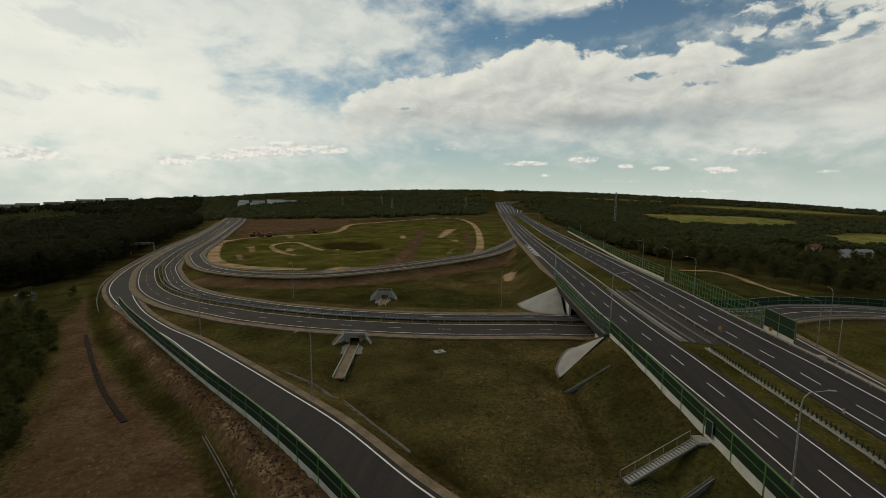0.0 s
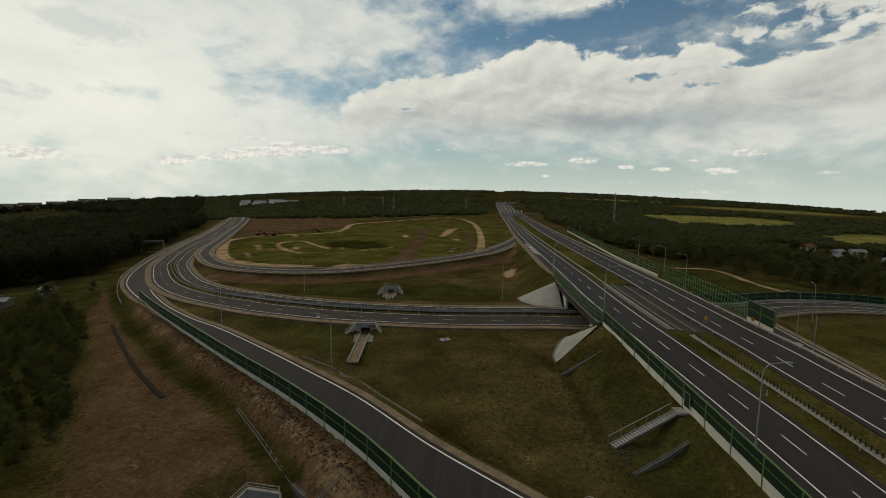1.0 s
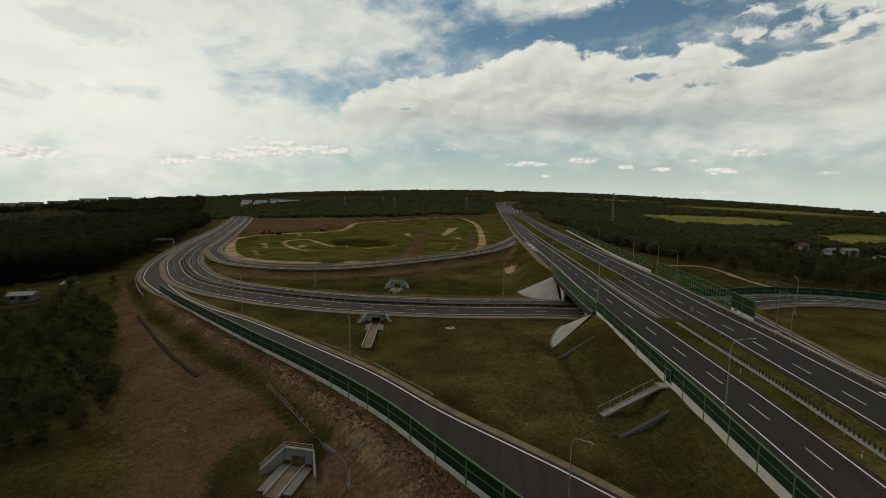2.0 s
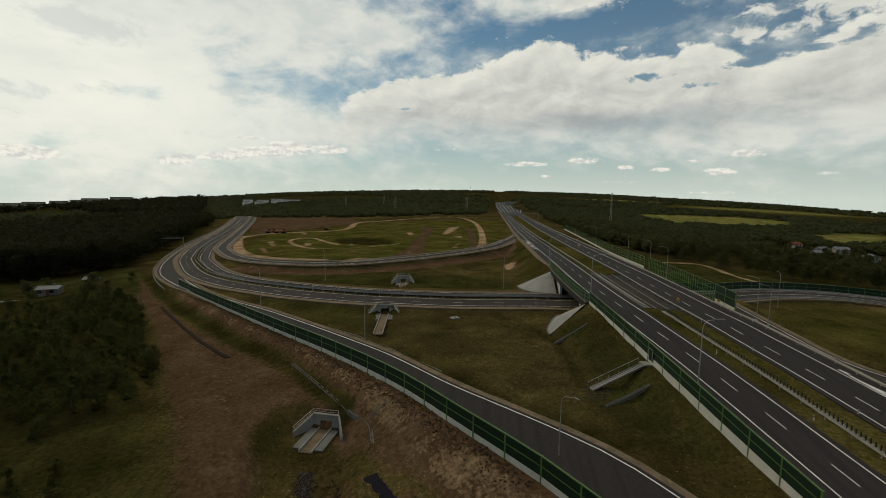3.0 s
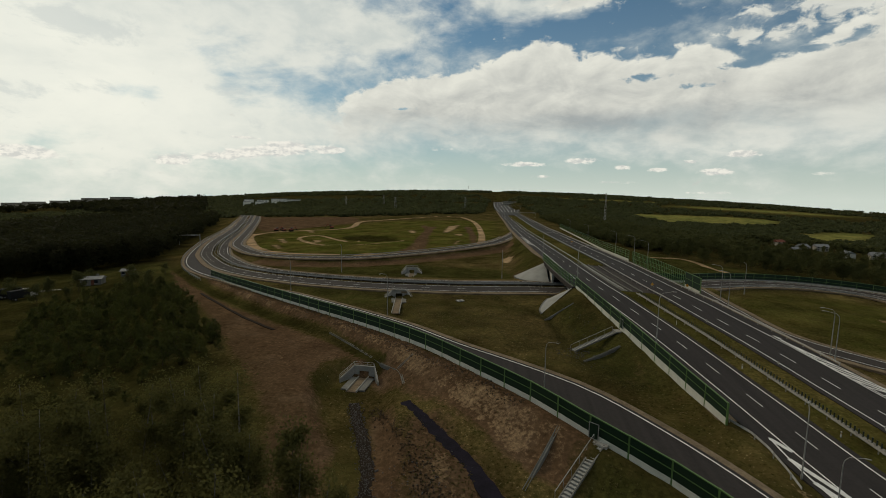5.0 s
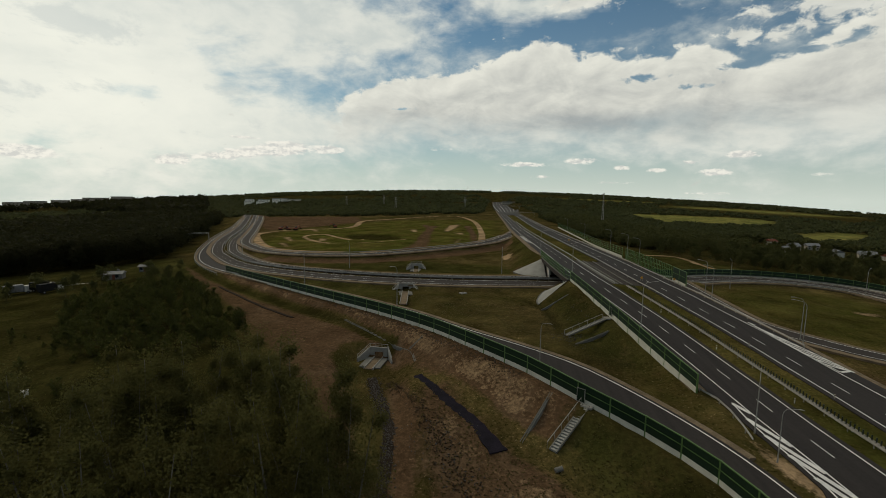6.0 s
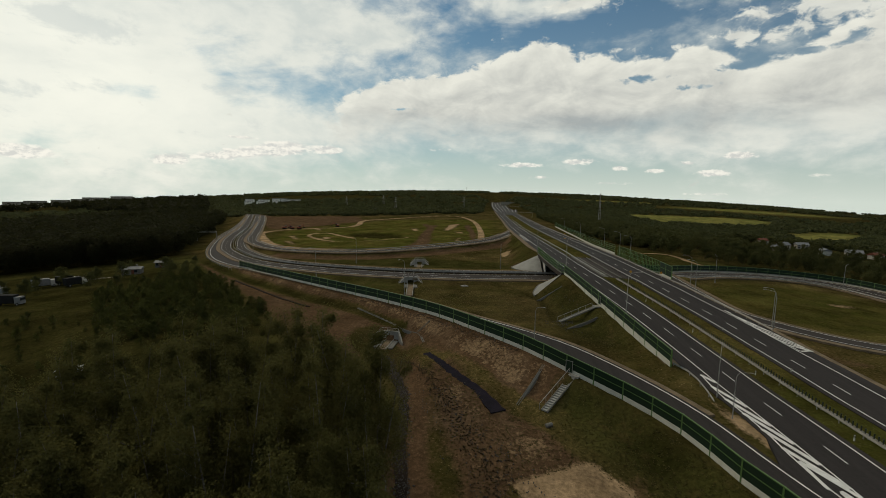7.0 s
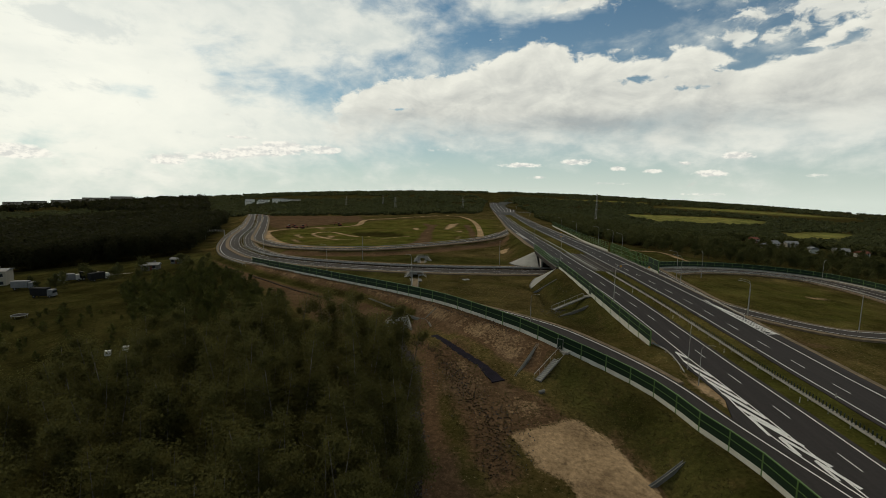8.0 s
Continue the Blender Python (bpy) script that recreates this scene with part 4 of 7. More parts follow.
for y in (BRIDGE_NEAR, BRIDGE_FAR):
    x0 = float(smooth(np.array([y]), LY, LX)[0]) - 3.8
    v = []
    for yy in (y - 0.6, y + 0.6):
        for x, top in ((x0, True), (x0 + 40.5, True)):
            v += [(x, yy, -0.5), (x, yy, float(main_z(x, y)) - 1.0)]
    raw("abutment", v, [(0, 1, 3, 2), (4, 6, 7, 5), (1, 5, 7, 3), (0, 4, 5, 1), (2, 3, 7, 6)], M_CONC, bridge)

# ---------------------------------------------------------------- vegetation


def leaf_material(name, a, b):
    mat = bpy.data.materials.new(name)
    mat.use_nodes = True
    n, l = mat.node_tree.nodes, mat.node_tree.links
    p = n["Principled BSDF"]
    p.inputs["Roughness"].default_value = 0.75
    p.inputs["Specular IOR Level"].default_value = 0.05
    geo = n.new("ShaderNodeNewGeometry")
    info = n.new("ShaderNodeObjectInfo")
    big = n.new("ShaderNodeTexNoise")
    big.inputs["Scale"].default_value, big.inputs["Detail"].default_value = 0.05, 3
    l.new(geo.outputs["Position"], big.inputs["Vector"])
    add = n.new("ShaderNodeMath")
    add.operation = "ADD"
    isl = n.new("ShaderNodeMath")
    isl.operation = "MULTIPLY_ADD"
    isl.inputs[1].default_value, isl.inputs[2].default_value = 0.36, 0.32
    l.new(geo.outputs["Random Per Island"], isl.inputs[0])
    l.new(isl.outputs[0], add.inputs[0])
    l.new(info.outputs["Random"], add.inputs[1])
    add2 = n.new("ShaderNodeMath")
    add2.operation = "ADD"
    l.new(add.outputs[0], add2.inputs[0])
    l.new(big.outputs["Fac"], add2.inputs[1])
    mr = n.new("ShaderNodeMapRange")
    mr.inputs["From Min"].default_value, mr.inputs["From Max"].default_value = 0.6, 2.2
    l.new(add2.outputs[0], mr.inputs["Value"])
    mix = n.new("ShaderNodeMix")
    mix.data_type = "RGBA"
    mix.inputs["A"].default_value, mix.inputs["B"].default_value = (*a, 1), (*b, 1)
    l.new(mr.outputs[0], mix.inputs["Factor"])
    l.new(mix.outputs["Result"], p.inputs["Base Color"])
    thin = n.new("ShaderNodeBsdfTranslucent")
    l.new(mix.outputs["Result"], thin.inputs["Color"])
    both = n.new("ShaderNodeMixShader")
    both.inputs[0].default_value = 0.5
    l.new(p.outputs[0], both.inputs[1])
    l.new(thin.outputs[0], both.inputs[2])
    l.new(both.outputs[0], n["Material Output"].inputs["Surface"])
    return mat


M_LEAF_BIRCH = leaf_material("birch_leaves", (0.07, 0.067, 0.021), (0.1, 0.09, 0.028))
M_LEAF_BUSH = leaf_material("shrub_leaves", (0.028, 0.034, 0.009), (0.075, 0.078, 0.02))
M_LEAF_WOOD = leaf_material("woodland_leaves", (0.018, 0.0185, 0.007), (0.027, 0.0272, 0.0102))
M_LEAF_EAST = leaf_material("hedgerow_leaves", (0.036, 0.041, 0.014), (0.09, 0.088, 0.03))
# paler leaf tone for the far woods, with aerial haze mixed into the colour
M_LEAF_FAR_HAZE = leaf_material("distant_leaves_haze", (0.047, 0.052, 0.021), (0.084, 0.087, 0.034))
M_BARK_BIRCH = surface("birch_bark", (0.22, 0.2, 0.16), (0.06, 0.05, 0.038), 1.4, 0.85, 0, 0.3, 6)
M_BARK = surface("brown_bark", (0.07, 0.055, 0.04), (0.045, 0.036, 0.028), 1.5, 0.9, 0, 0.3, 6)


def leaf_quads(centers, sizes, rng, flat=0.5, out=None, tri=False):
    """Vertices and faces of small bent leaf clumps (two triangles each) round the given centres."""
    n = len(centers)
    u = rng.normal(size=(n, 3))
    u[:, 2] *= flat
    u /= np.linalg.norm(u, axis=1)[:, None]
    w = rng.normal(size=(n, 3))
    if out is not None:
        o = out / (np.linalg.norm(out, axis=1)[:, None] + 1e-9) + rng.normal(size=(n, 3)) * 0.45
        o /= np.linalg.norm(o, axis=1)[:, None]
        u -= o * (u * o).sum(1)[:, None]
        u /= np.linalg.norm(u, axis=1)[:, None]
        w = np.cross(o, u)
    w -= u * (w * u).sum(1)[:, None]
    w /= np.linalg.norm(w, axis=1)[:, None]
    s = np.asarray(sizes)[:, None]
    k = rng.uniform(0.5, 1.0, (n, 1))
    if tri:
        v = np.stack([centers - u * s, centers + w * s * k + u * s * 0.3, centers + (u - w * k) * s * 0.8], 1).reshape(-1, 3)
        return v, np.arange(3 * n).reshape(n, 3)
    v = np.stack([centers - u * s, centers + w * s * k, centers + u * s * rng.uniform(0.6, 1.2, (n, 1)), centers - w * s * k * 0.8], 1).reshape(-1, 3)
    f = np.arange(4 * n).reshape(n, 4)
    return v, f


def mesh_from(name, v, f, mat):
    me = bpy.data.meshes.new(name)
    me.vertices.add(len(v))
    me.vertices.foreach_set("co", np.ascontiguousarray(v, dtype=np.float32).ravel())
    me.loops.add(f.size)
    me.loops.foreach_set("vertex_index", np.ascontiguousarray(f, dtype=np.int32).ravel())
    me.polygons.add(len(f))
    me.polygons.foreach_set("loop_start", np.arange(0, f.size, f.shape[1], dtype=np.int32))
    me.update(calc_edges=True)
    me.materials.append(mat)
    return me


def make_tree(name, seed, height, spread, leaves, size, leaf_mat, bark_mat, label, category="tree", bare=0.0, low=0.3, stems=1, tri=False, loose=0.74):
    """A tree: tapered trunk with limbs and twigs, and a crown of leaf clumps round the twig ends."""
    rng = np.random.default_rng(seed)
    tree = empty(name, Matrix.Identity(4), label, category)
    bm = bmesh.new()
    tips = []
    for st in range(stems):
        lean = rng.normal(0, 0.05 + 0.12 * (stems > 1), 2)
        pts = [(lean[0] * height * t + 0.25 * math.sin(3 * t + seed), lean[1] * height * t, -0.4 + (height + 0.4) * t * 0.97) for t in np.linspace(0, 1, 6)]
        r0 = 0.008 * height + 0.03
        add_tube(bm, pts, [r0 * (1 - 0.88 * t) for t in np.linspace(0, 1, 6)], 6)
        for t in np.linspace(low + 0.12, 0.94, 7):
            tips.append((Vector(pts[int(t * 5)]).lerp(Vector(pts[min(int(t * 5) + 1, 5)]), t * 5 - int(t * 5)), spread * (0.62 - 0.38 * t)))
        for b in range(int(11 / stems) + 2):
            t = rng.uniform(low, 0.95)
            i = t * 5
            p = Vector(pts[int(i)]).lerp(Vector(pts[min(int(i) + 1, 5)]), i - int(i))
            az = rng.uniform(0, 6.283)
            reach = spread * (1.05 - 0.75 * t ** 2) * rng.uniform(0.6, 1.15) * (0.6 + 0.4 * min(1, (t - low + 0.15) / 0.3))
            up = reach * rng.uniform(0.4, 1.1)
            q = p + Vector((math.cos(az) * reach, math.sin(az) * reach, up))
            m = p.lerp(q, 0.5) + Vector((0, 0, -0.08 * reach))
            add_tube(bm, [p, m, q], [r0 * 0.34 * (1.1 - t), r0 * 0.2 * (1.1 - t), 0.015], 4)
            tips += [(m, reach * 0.5), (q, reach * 0.45)]
            for _ in range(2):
                e = m.lerp(q, rng.uniform(0.2, 0.9)) + Vector(rng.normal(0, 0.35, 3)) * reach * 0.7
                add_tube(bm, [m.lerp(q, 0.3), e], [0.03, 0.012], 3)
                tips.append((e, reach * 0.35))
        tips.append((Vector(pts[-1]), spread * 0.3))
    part("trunk", bm, bark_mat, tree)
    c = []
    per = max(1, leaves // len(tips))
    for p, r in tips:
        if rng.random() < bare:
            continue
        c.append(np.array(p) + rng.normal(size=(per, 3)) * np.array([r, r, r * 0.9]) * loose)
    c = np.vstack(c)
    c[:, 2] = np.maximum(c[:, 2], 0.25)
    mid_c = c.mean(0)
    v, f = leaf_quads(c, rng.uniform(0.55, 1.25, len(c)) * size, rng, 0.6, (c - mid_c) / [spread, spread, height * 0.5] + rng.normal(size=c.shape) * 0.5, tri)
    crown = new("crown", mesh_from("crown", v, f, leaf_mat))
    crown.parent = tree
    return tree


def scatter(poly, count, seed, gap):
    rng = random.Random(seed)
    xs, ys = [p[0] for p in poly], [p[1] for p in poly]
    out, tries = [], 0
    while len(out) < count and tries < count * 60:
        tries += 1
        x, y = rng.uniform(min(xs), max(xs)), rng.uniform(min(ys), max(ys))
        if in_poly(np.array([x]), np.array([y]), poly)[0] and all((x - a) ** 2 + (y - b) ** 2 > gap * gap for a, b in out):
            out.append((x, y))
    return out


def plant(variants, spots, seed, lo, hi, group):
    rng = random.Random(seed)
    used = set()
    for x, y in spots:
        k = rng.randrange(len(variants))
        s = rng.uniform(lo, hi)
        m = Matrix.Translation((x, y, gz(x, y) - 0.1)) @ Matrix.Rotation(rng.uniform(0, 6.28), 4, "Z")
        ob = variants[k]
        if k in used:
            ob = copy_thing(ob, m)
        else:
            ob.matrix_basis = m
            used.add(k)
        ob.scale = (s, s, s * rng.uniform(0.9, 1.1))
        tagged(ob, group=group)


BIRCH = "tall slender birch with pale bark and thin olive leaves"
birches = [make_tree("birch_tree", 11 + i, 19 + i % 3, 3.0, 10000, 0.125, M_LEAF_BIRCH, M_BARK_BIRCH, BIRCH, bare=0.06 * (i % 3), low=0.24, tri=True, loose=0.68, stems=1 + i % 2) for i in range(6)]
GROVE = [(-8, 10), (-7.8, 46), (-10, 58), (-13, 63.5), (-16, 65.5), (-23, 68), (-30, 68), (-37, 67), (-46, 61), (-54, 54), (-62, 42), (-58, 24), (-44, 10)]
plant(birches, scatter(GROVE, 240, 3, 2.9), 5, 0.84, 1.06, "birches of the grove")
shrubs = [make_tree("shrub", 41 + i, 4.4, 1.6, 1500, 0.15, M_LEAF_BUSH, M_BARK, "young dark green deciduous shrub among rough grass", "shrub", low=0.05, stems=1, tri=True, loose=0.46) for i in range(4)]
THICKET = [(-136, 150), (-128, 168), (-118, 177), (-103, 167), (-81, 144.5), (-64, 127), (-53, 113), (-62, 103), (-80, 101), (-97, 109), (-112, 124)]
plant(shrubs, scatter(THICKET, 215, 7, 2.9), 8, 0.55, 1.1, "shrubs of the thicket")
plant([copy_thing(o, Matrix.Identity(4)) for o in shrubs], scatter([(-62, 106), (-36, 84), (-26, 74), (-48, 70), (-80, 74), (-125, 90), (-130, 122), (-100, 112)], 80, 9, 3), 10, 0.25, 0.65, "low shrubs in the clearing")
broads = [make_tree("broadleaf_tree", 71 + i, 10, 3.6, 1900, 0.33, M_LEAF_EAST, M_BARK, "dark green broadleaf tree with a full rounded crown", low=0.16, tri=True, loose=0.6) for i in range(5)]
spots = [(-163, 152), (-170, 148), (-147, 158), (-141, 163), (-185, 158), (-178, 175), (-160, 146), (-150, 176), (-158, 172), (-166, 166), (-146, 196), (-152, 202), (-131, 178), (-124, 179), (-118, 177), (-172, 160), (-158, 190), (-140, 207)]
plant(broads, spots, 12, 0.4, 0.75, "trees round the yard")
plant([copy_thing(o, Matrix.Identity(4)) for o in broads], scatter([(98, 318), (122, 288), (150, 258), (172, 236), (192, 205), (250, 230), (290, 330), (235, 345), (170, 385), (110, 370)], 190, 14, 5.6), 15, 0.55, 1.05, "trees beside the eastern houses")


def woodland(name, seed, count, r0, r1, az0, az1, keep, label, tall=(9, 15), mat=None):
    """Many trees in one mesh: leaf clumps heaped over short stems; spacing grows with distance."""
    rng = np.random.default_rng(seed)
    r = np.exp(rng.uniform(math.log(r0), math.log(r1), count))
    az = np.radians(rng.uniform(az0, az1, count))
    x, y = r * np.sin(az), r * np.cos(az)
    ok = keep(x, y)
    x, y, r = x[ok], y[ok], r[ok]
    z = ground_z(x, y)
    grow = np.clip(r / 420, 1.0, 5.0) ** 0.75
    h = rng.uniform(*tall, len(x)) * np.clip(grow, 1, 1.25)
    h *= np.where(x > 150, 0.72, 1.0) * np.where((r > 600) & (np.abs(x) < 500), 0.75, 1.0)
    wd = rng.uniform(2.6, 4.6, len(x)) * grow
    vs, fs, base = [], [], 0
    per = np.where(r < 330, 420, np.where(r < 560, 110, np.where(r < 900, 50, 22)))
    for n in np.unique(per):
        m = per == n
        k = int(m.sum())
        d = rng.normal(size=(k, n, 3))
        d /= np.linalg.norm(d, axis=2)[:, :, None]
        d *= rng.uniform(0.55, 1.1, (k, n, 1))
        c = np.stack([x[m, None] + d[:, :, 0] * wd[m, None], y[m, None] + d[:, :, 1] * wd[m, None], z[m, None] + h[m, None] * (0.56 + 0.44 * d[:, :, 2])], 2).reshape(-1, 3)
        s = np.repeat(wd[m] * (2.35 / math.sqrt(n) + 0.05), n) * rng.uniform(0.6, 1.3, k * n)
        v, f = leaf_quads(c, s, rng, 0.8, d.reshape(-1, 3) + [0, 0, 0.8], True)
        vs.append(v)
        fs.append(f + base)
        base += len(v)
    ob = new(name, mesh_from(name, np.vstack(vs), np.vstack(fs), mat or M_LEAF_WOOD))
    return tagged(ob, label, "woodland", kind="stuff")


def off_roads(x, y, gap):
    d = np.full(x.shape, 1e9)
    for line, hw in FILLS:
        d = np.minimum(d, near_line(x, y, line)[0] - np.mean(hw))
    lx, gp = smooth(y, LY, LX), smooth(y, GY, GAP)
    d = np.where(y > 0, np.minimum(d, np.maximum(lx - 6 - x, x - lx - gp - 21)), d)
    return d > gap


FOREST_IN = [(-1500, 150), (-232, 192), (-186, 222), (-178, 250), (-212, 310), (-252, 388), (-366, 585), (-450, 710), (-1600, 1500)]
woodland("woodland", 21, 7000, 180, 1150, -75, -26, lambda x, y: in_poly(x, y, FOREST_IN) & off_roads(x, y, 8), "dense dark deciduous forest west of the slip road", (11, 17))
GARDENS = [(215, 340), (345, 355), (350, 445), (305, 485), (225, 485)]
EASTWOOD = [(74, 700), (76, 420), (100, 330), (200, 400), (330, 420), (430, 400), (520, 470), (340, 505), (225, 500), (125, 550), (150, 760)]
woodland("woodland", 22, 5200, 300, 820, 4, 55, lambda x, y: in_poly(x, y, EASTWOOD) & off_roads(x, y, 10) & ~in_poly(x, y, GARDENS), "dark mixed trees between the motorway and the far fields", (5, 9.5), M_LEAF_EAST)
FARFIELD = [(-420, 735), (-190, 665), (-100, 720), (-20, 790), (60, 760), (130, 560), (230, 520), (340, 505), (520, 470), (560, 500), (2000, 1000), (2600, 900), (5000, 3000), (0, 5200), (-5000, 3000), (-3000, 600), (-1500, 700)]


def far_keep(x, y):
    ok = in_poly(x, y, FARFIELD) & off_roads(x, y, 14) & ((y < 600) | (y > 1650) | (x < -20) | (x > 80))
    for pl in CROPS:
        ok &= ~in_poly(x, y, pl)
    ok &= (np.hypot(x, y) < 1300) | (np.sin(x * 0.004 + 1.3) * np.sin(y * 0.0065 + x * 0.001) < 0.35)
    for cx, cy, rx, ry in ((900, 1650, 380, 120), (480, 1900, 300, 90), (1900, 2500, 300, 160), (-300, 2700, 300, 60)):
        ok &= np.hypot((x - cx) / rx, (y - cy) / ry) > 0.9
    return ok


# far woods use the leaf colour lightened for haze
woodland("woodland", 23, 13000, 560, 4300, -62, 50, far_keep, "distant dark woods rolling to the horizon", (4, 7), M_LEAF_FAR_HAZE)

woodland("woodland", 24, 2600, 1000, 2250, -60, -34, lambda x, y: ~in_poly(x, y, FOREST_IN), "dark distant forest before the far town", (15, 22))

# ---------------------------------------------------------------- more materials
def pane_material(name, tint, opacity):
    mat = bpy.data.materials.new(name)
    mat.use_nodes = True
    n, l = mat.node_tree.nodes, mat.node_tree.links
    p = n["Principled BSDF"]
    p.inputs["Base Color"].default_value = (*tint, 1)
    p.inputs["Roughness"].default_value = 0.2
    tr = n.new("ShaderNodeBsdfTransparent")
    tr.inputs[0].default_value = (0.84, 0.92, 0.86, 1)
    mx = n.new("ShaderNodeMixShader")
    mx.inputs[0].default_value = opacity
    l.new(tr.outputs[0], mx.inputs[1])
    l.new(p.outputs[0], mx.inputs[2])
    l.new(mx.outputs[0], n["Material Output"].inputs["Surface"])
    return mat


M_PANE = pane_material("tinted_acrylic", (0.03, 0.09, 0.06), 0.12)
M_YELLOW = surface("yellow_sign", (0.5, 0.24, 0.02), (0.42, 0.19, 0.015), 2, 0.5, 0, 0)
M_WHITE = surface("white_render", (0.5, 0.48, 0.43), (0.4, 0.38, 0.34), 0.4, 0.8, 0, 0.1)
M_CREAM = surface("cream_render", (0.315, 0.285, 0.225), (0.255, 0.225, 0.18), 0.4, 0.85, 0, 0.1)
M_ROOF_RED = surface("red_tile_roof", (0.16, 0.06, 0.04), (0.11, 0.045, 0.03), 0.8, 0.85, 0, 0.3)
M_ROOF_GREY = surface("grey_sheet_roof", (0.17, 0.17, 0.17), (0.12, 0.12, 0.12), 0.8, 0.7, 0, 0.2)
M_ROOF_PALE = surface("pale_sheet_roof", (0.44, 0.432, 0.4), (0.36, 0.352, 0.328), 0.8, 0.6, 0, 0.1)
M_GLASS = surface("dark_window", (0.02, 0.024, 0.028), (0.015, 0.018, 0.02), 1, 0.15, 0, 0)
M_TYRE = surface("tyre_rubber", (0.018, 0.018, 0.018), (0.012, 0.012, 0.012), 4, 0.8, 0, 0)
M_RED = surface("dull_red_paint", (0.2, 0.05, 0.025), (0.14, 0.04, 0.02), 1, 0.6, 0, 0)
M_STONE = surface("grey_stones", (0.105, 0.098, 0.094), (0.05, 0.047, 0.044), 1.6, 0.9, 0, 0.6, 6)
M_CLAY = surface("wet_clay", (0.028, 0.02, 0.014), (0.016, 0.012, 0.009), 0.6, 0.8, 0, 0.5)

for m_ in (M_CLAY, M_BLACK):
    m_.node_tree.nodes["Principled BSDF"].inputs["Specular IOR Level"].default_value = 0.02

# ---------------------------------------------------------------- gates in the noise walls


def steel_gate(p, ang, label):
    g = empty("service_gate", Matrix.Translation(p) @ Matrix.Rotation(ang, 4, "Z"), label, "gate")
    for nm, bx in (("frame_post", (-0.62, 0, 1.1, 0.09, 0.09, 2.2)), ("frame_post", (0.62, 0, 1.1, 0.09, 0.09, 2.2)), ("crossbar", (0, 0, 0.12, 1.15, 0.06, 0.08)), ("crossbar", (0, 0, 0.75, 1.15, 0.06, 0.06)), ("crossbar", (0, 0, 1.4, 1.15, 0.06, 0.06)), ("crossbar", (0, 0, 2.12, 1.15, 0.06, 0.08)), ("leaf_panel", (0, 0.03, 1.1, 1.1, 0.03, 1.95)), ("latch", (0.48, -0.06, 1.05, 0.08, 0.06, 0.16))):
        bm = bmesh.new()
        add_box(bm, *bx)
        part(nm, bm, M_GREEN if nm == "leaf_panel" else M_STEEL, g)
    return g


def wall_point(line, near):
    d = np.hypot(line[:, 0] - near[0], line[:, 1] - near[1])
    i = int(np.argmin(d))
    t = line[min(i + 1, len(line) - 1)] - line[max(i - 1, 0)]
    return line[i], math.atan2(t[1], t[0])


# ---------------------------------------------------------------- stairs, gutters, culverts


def on_ground(pts, step, dz=0.0):
    out = spline([(x, y, 0) for x, y in pts], step)
    out[:, 2] = [gz(x, y) + dz for x, y, _ in out]
    for _ in range(6):
        out[1:-1, 2] = (out[:-2, 2] + 2 * out[1:-1, 2] + out[2:, 2]) / 4
    return out


def slope_stairs(low, high, count, width, rail_side, label):
    """Precast steps up a bank with cheek kerbs and one handrail."""
    a, b = Vector(low), Vector(high)
    st = empty("staircase", Matrix.Translation(a), label, "stairs")
    d = b - a
    ang = math.atan2(d.y, d.x)
    run = math.hypot(d.x, d.y) / count
    for i in range(count):
        c = d * ((i + 0.5) / count)
        bm = bmesh.new()
        add_box(bm, c.x, c.y, c.z - 0.02, run * 0.8, width, 0.26, ang)
        part("step", bm, M_CONC, st)
    side = Vector((-math.sin(ang), math.cos(ang), 0)) * rail_side
    for k in (-1, 1):
        o = Vector((-math.sin(ang), math.cos(ang), 0)) * (width / 2 + 0.1) * k
        bm = bmesh.new()
        add_beam(bm, o + Vector((0, 0, 0.02)), d + o + Vector((0, 0, 0.02)), 0.16, 0.3)
        part("cheek_kerb", bm, M_CONC_DARK, st)
    o = side * (width / 2 + 0.45)
    bm = bmesh.new()
    add_beam(bm, o + Vector((0, 0, 1.0)), d + o + Vector((0, 0, 1.0)), 0.08, 0.08)
    part("handrail", bm, M_STEEL, st)
    for i in range(6):
        c = d * (i / 5) + o
        bm = bmesh.new()
        add_beam(bm, c - Vector((0, 0, 0.3)), c + Vector((0, 0, 1.0)), 0.06, 0.06)
        part("rail_post", bm, M_STEEL, st)
    return st


def gutter(pts, width, label):
    """A concrete channel of short precast troughs laid on the slope."""
    line = on_ground(pts, 1.0, -0.06)
    if len(pts) == 2:
        line[:, 2] = 0.15 * line[:, 2] + 0.85 * np.linspace(line[0, 2], line[-1, 2], len(line)) - 0.04
    g = empty("drain_channel", Matrix.Translation(line[0]), label, "drain")
    loc = line - line[0]
    nrm = normals2(loc)
    for i in range(len(loc) - 1):
        a, b = loc[i], loc[i] + (loc[i + 1] - loc[i]) * 0.95
        v, prof = [], ((-0.5, 0.2), (-0.36, 0.2), (-0.18, 0.02), (0.18, 0.02), (0.36, 0.2), (0.5, 0.2), (0.5, -0.5), (-0.5, -0.5))
        for p, n in ((a, nrm[i]), (b, nrm[i])):
            v += [(p[0] + n[0] * s * width, p[1] + n[1] * s * width, p[2] + h) for s, h in prof]
        f = [(k, (k + 1) % 8, 8 + (k + 1) % 8, 8 + k) for k in range(8)] + [tuple(range(7, -1, -1)), tuple(range(8, 16))]
        raw("trough", v, f, M_CONC_DARK, g)
    return g


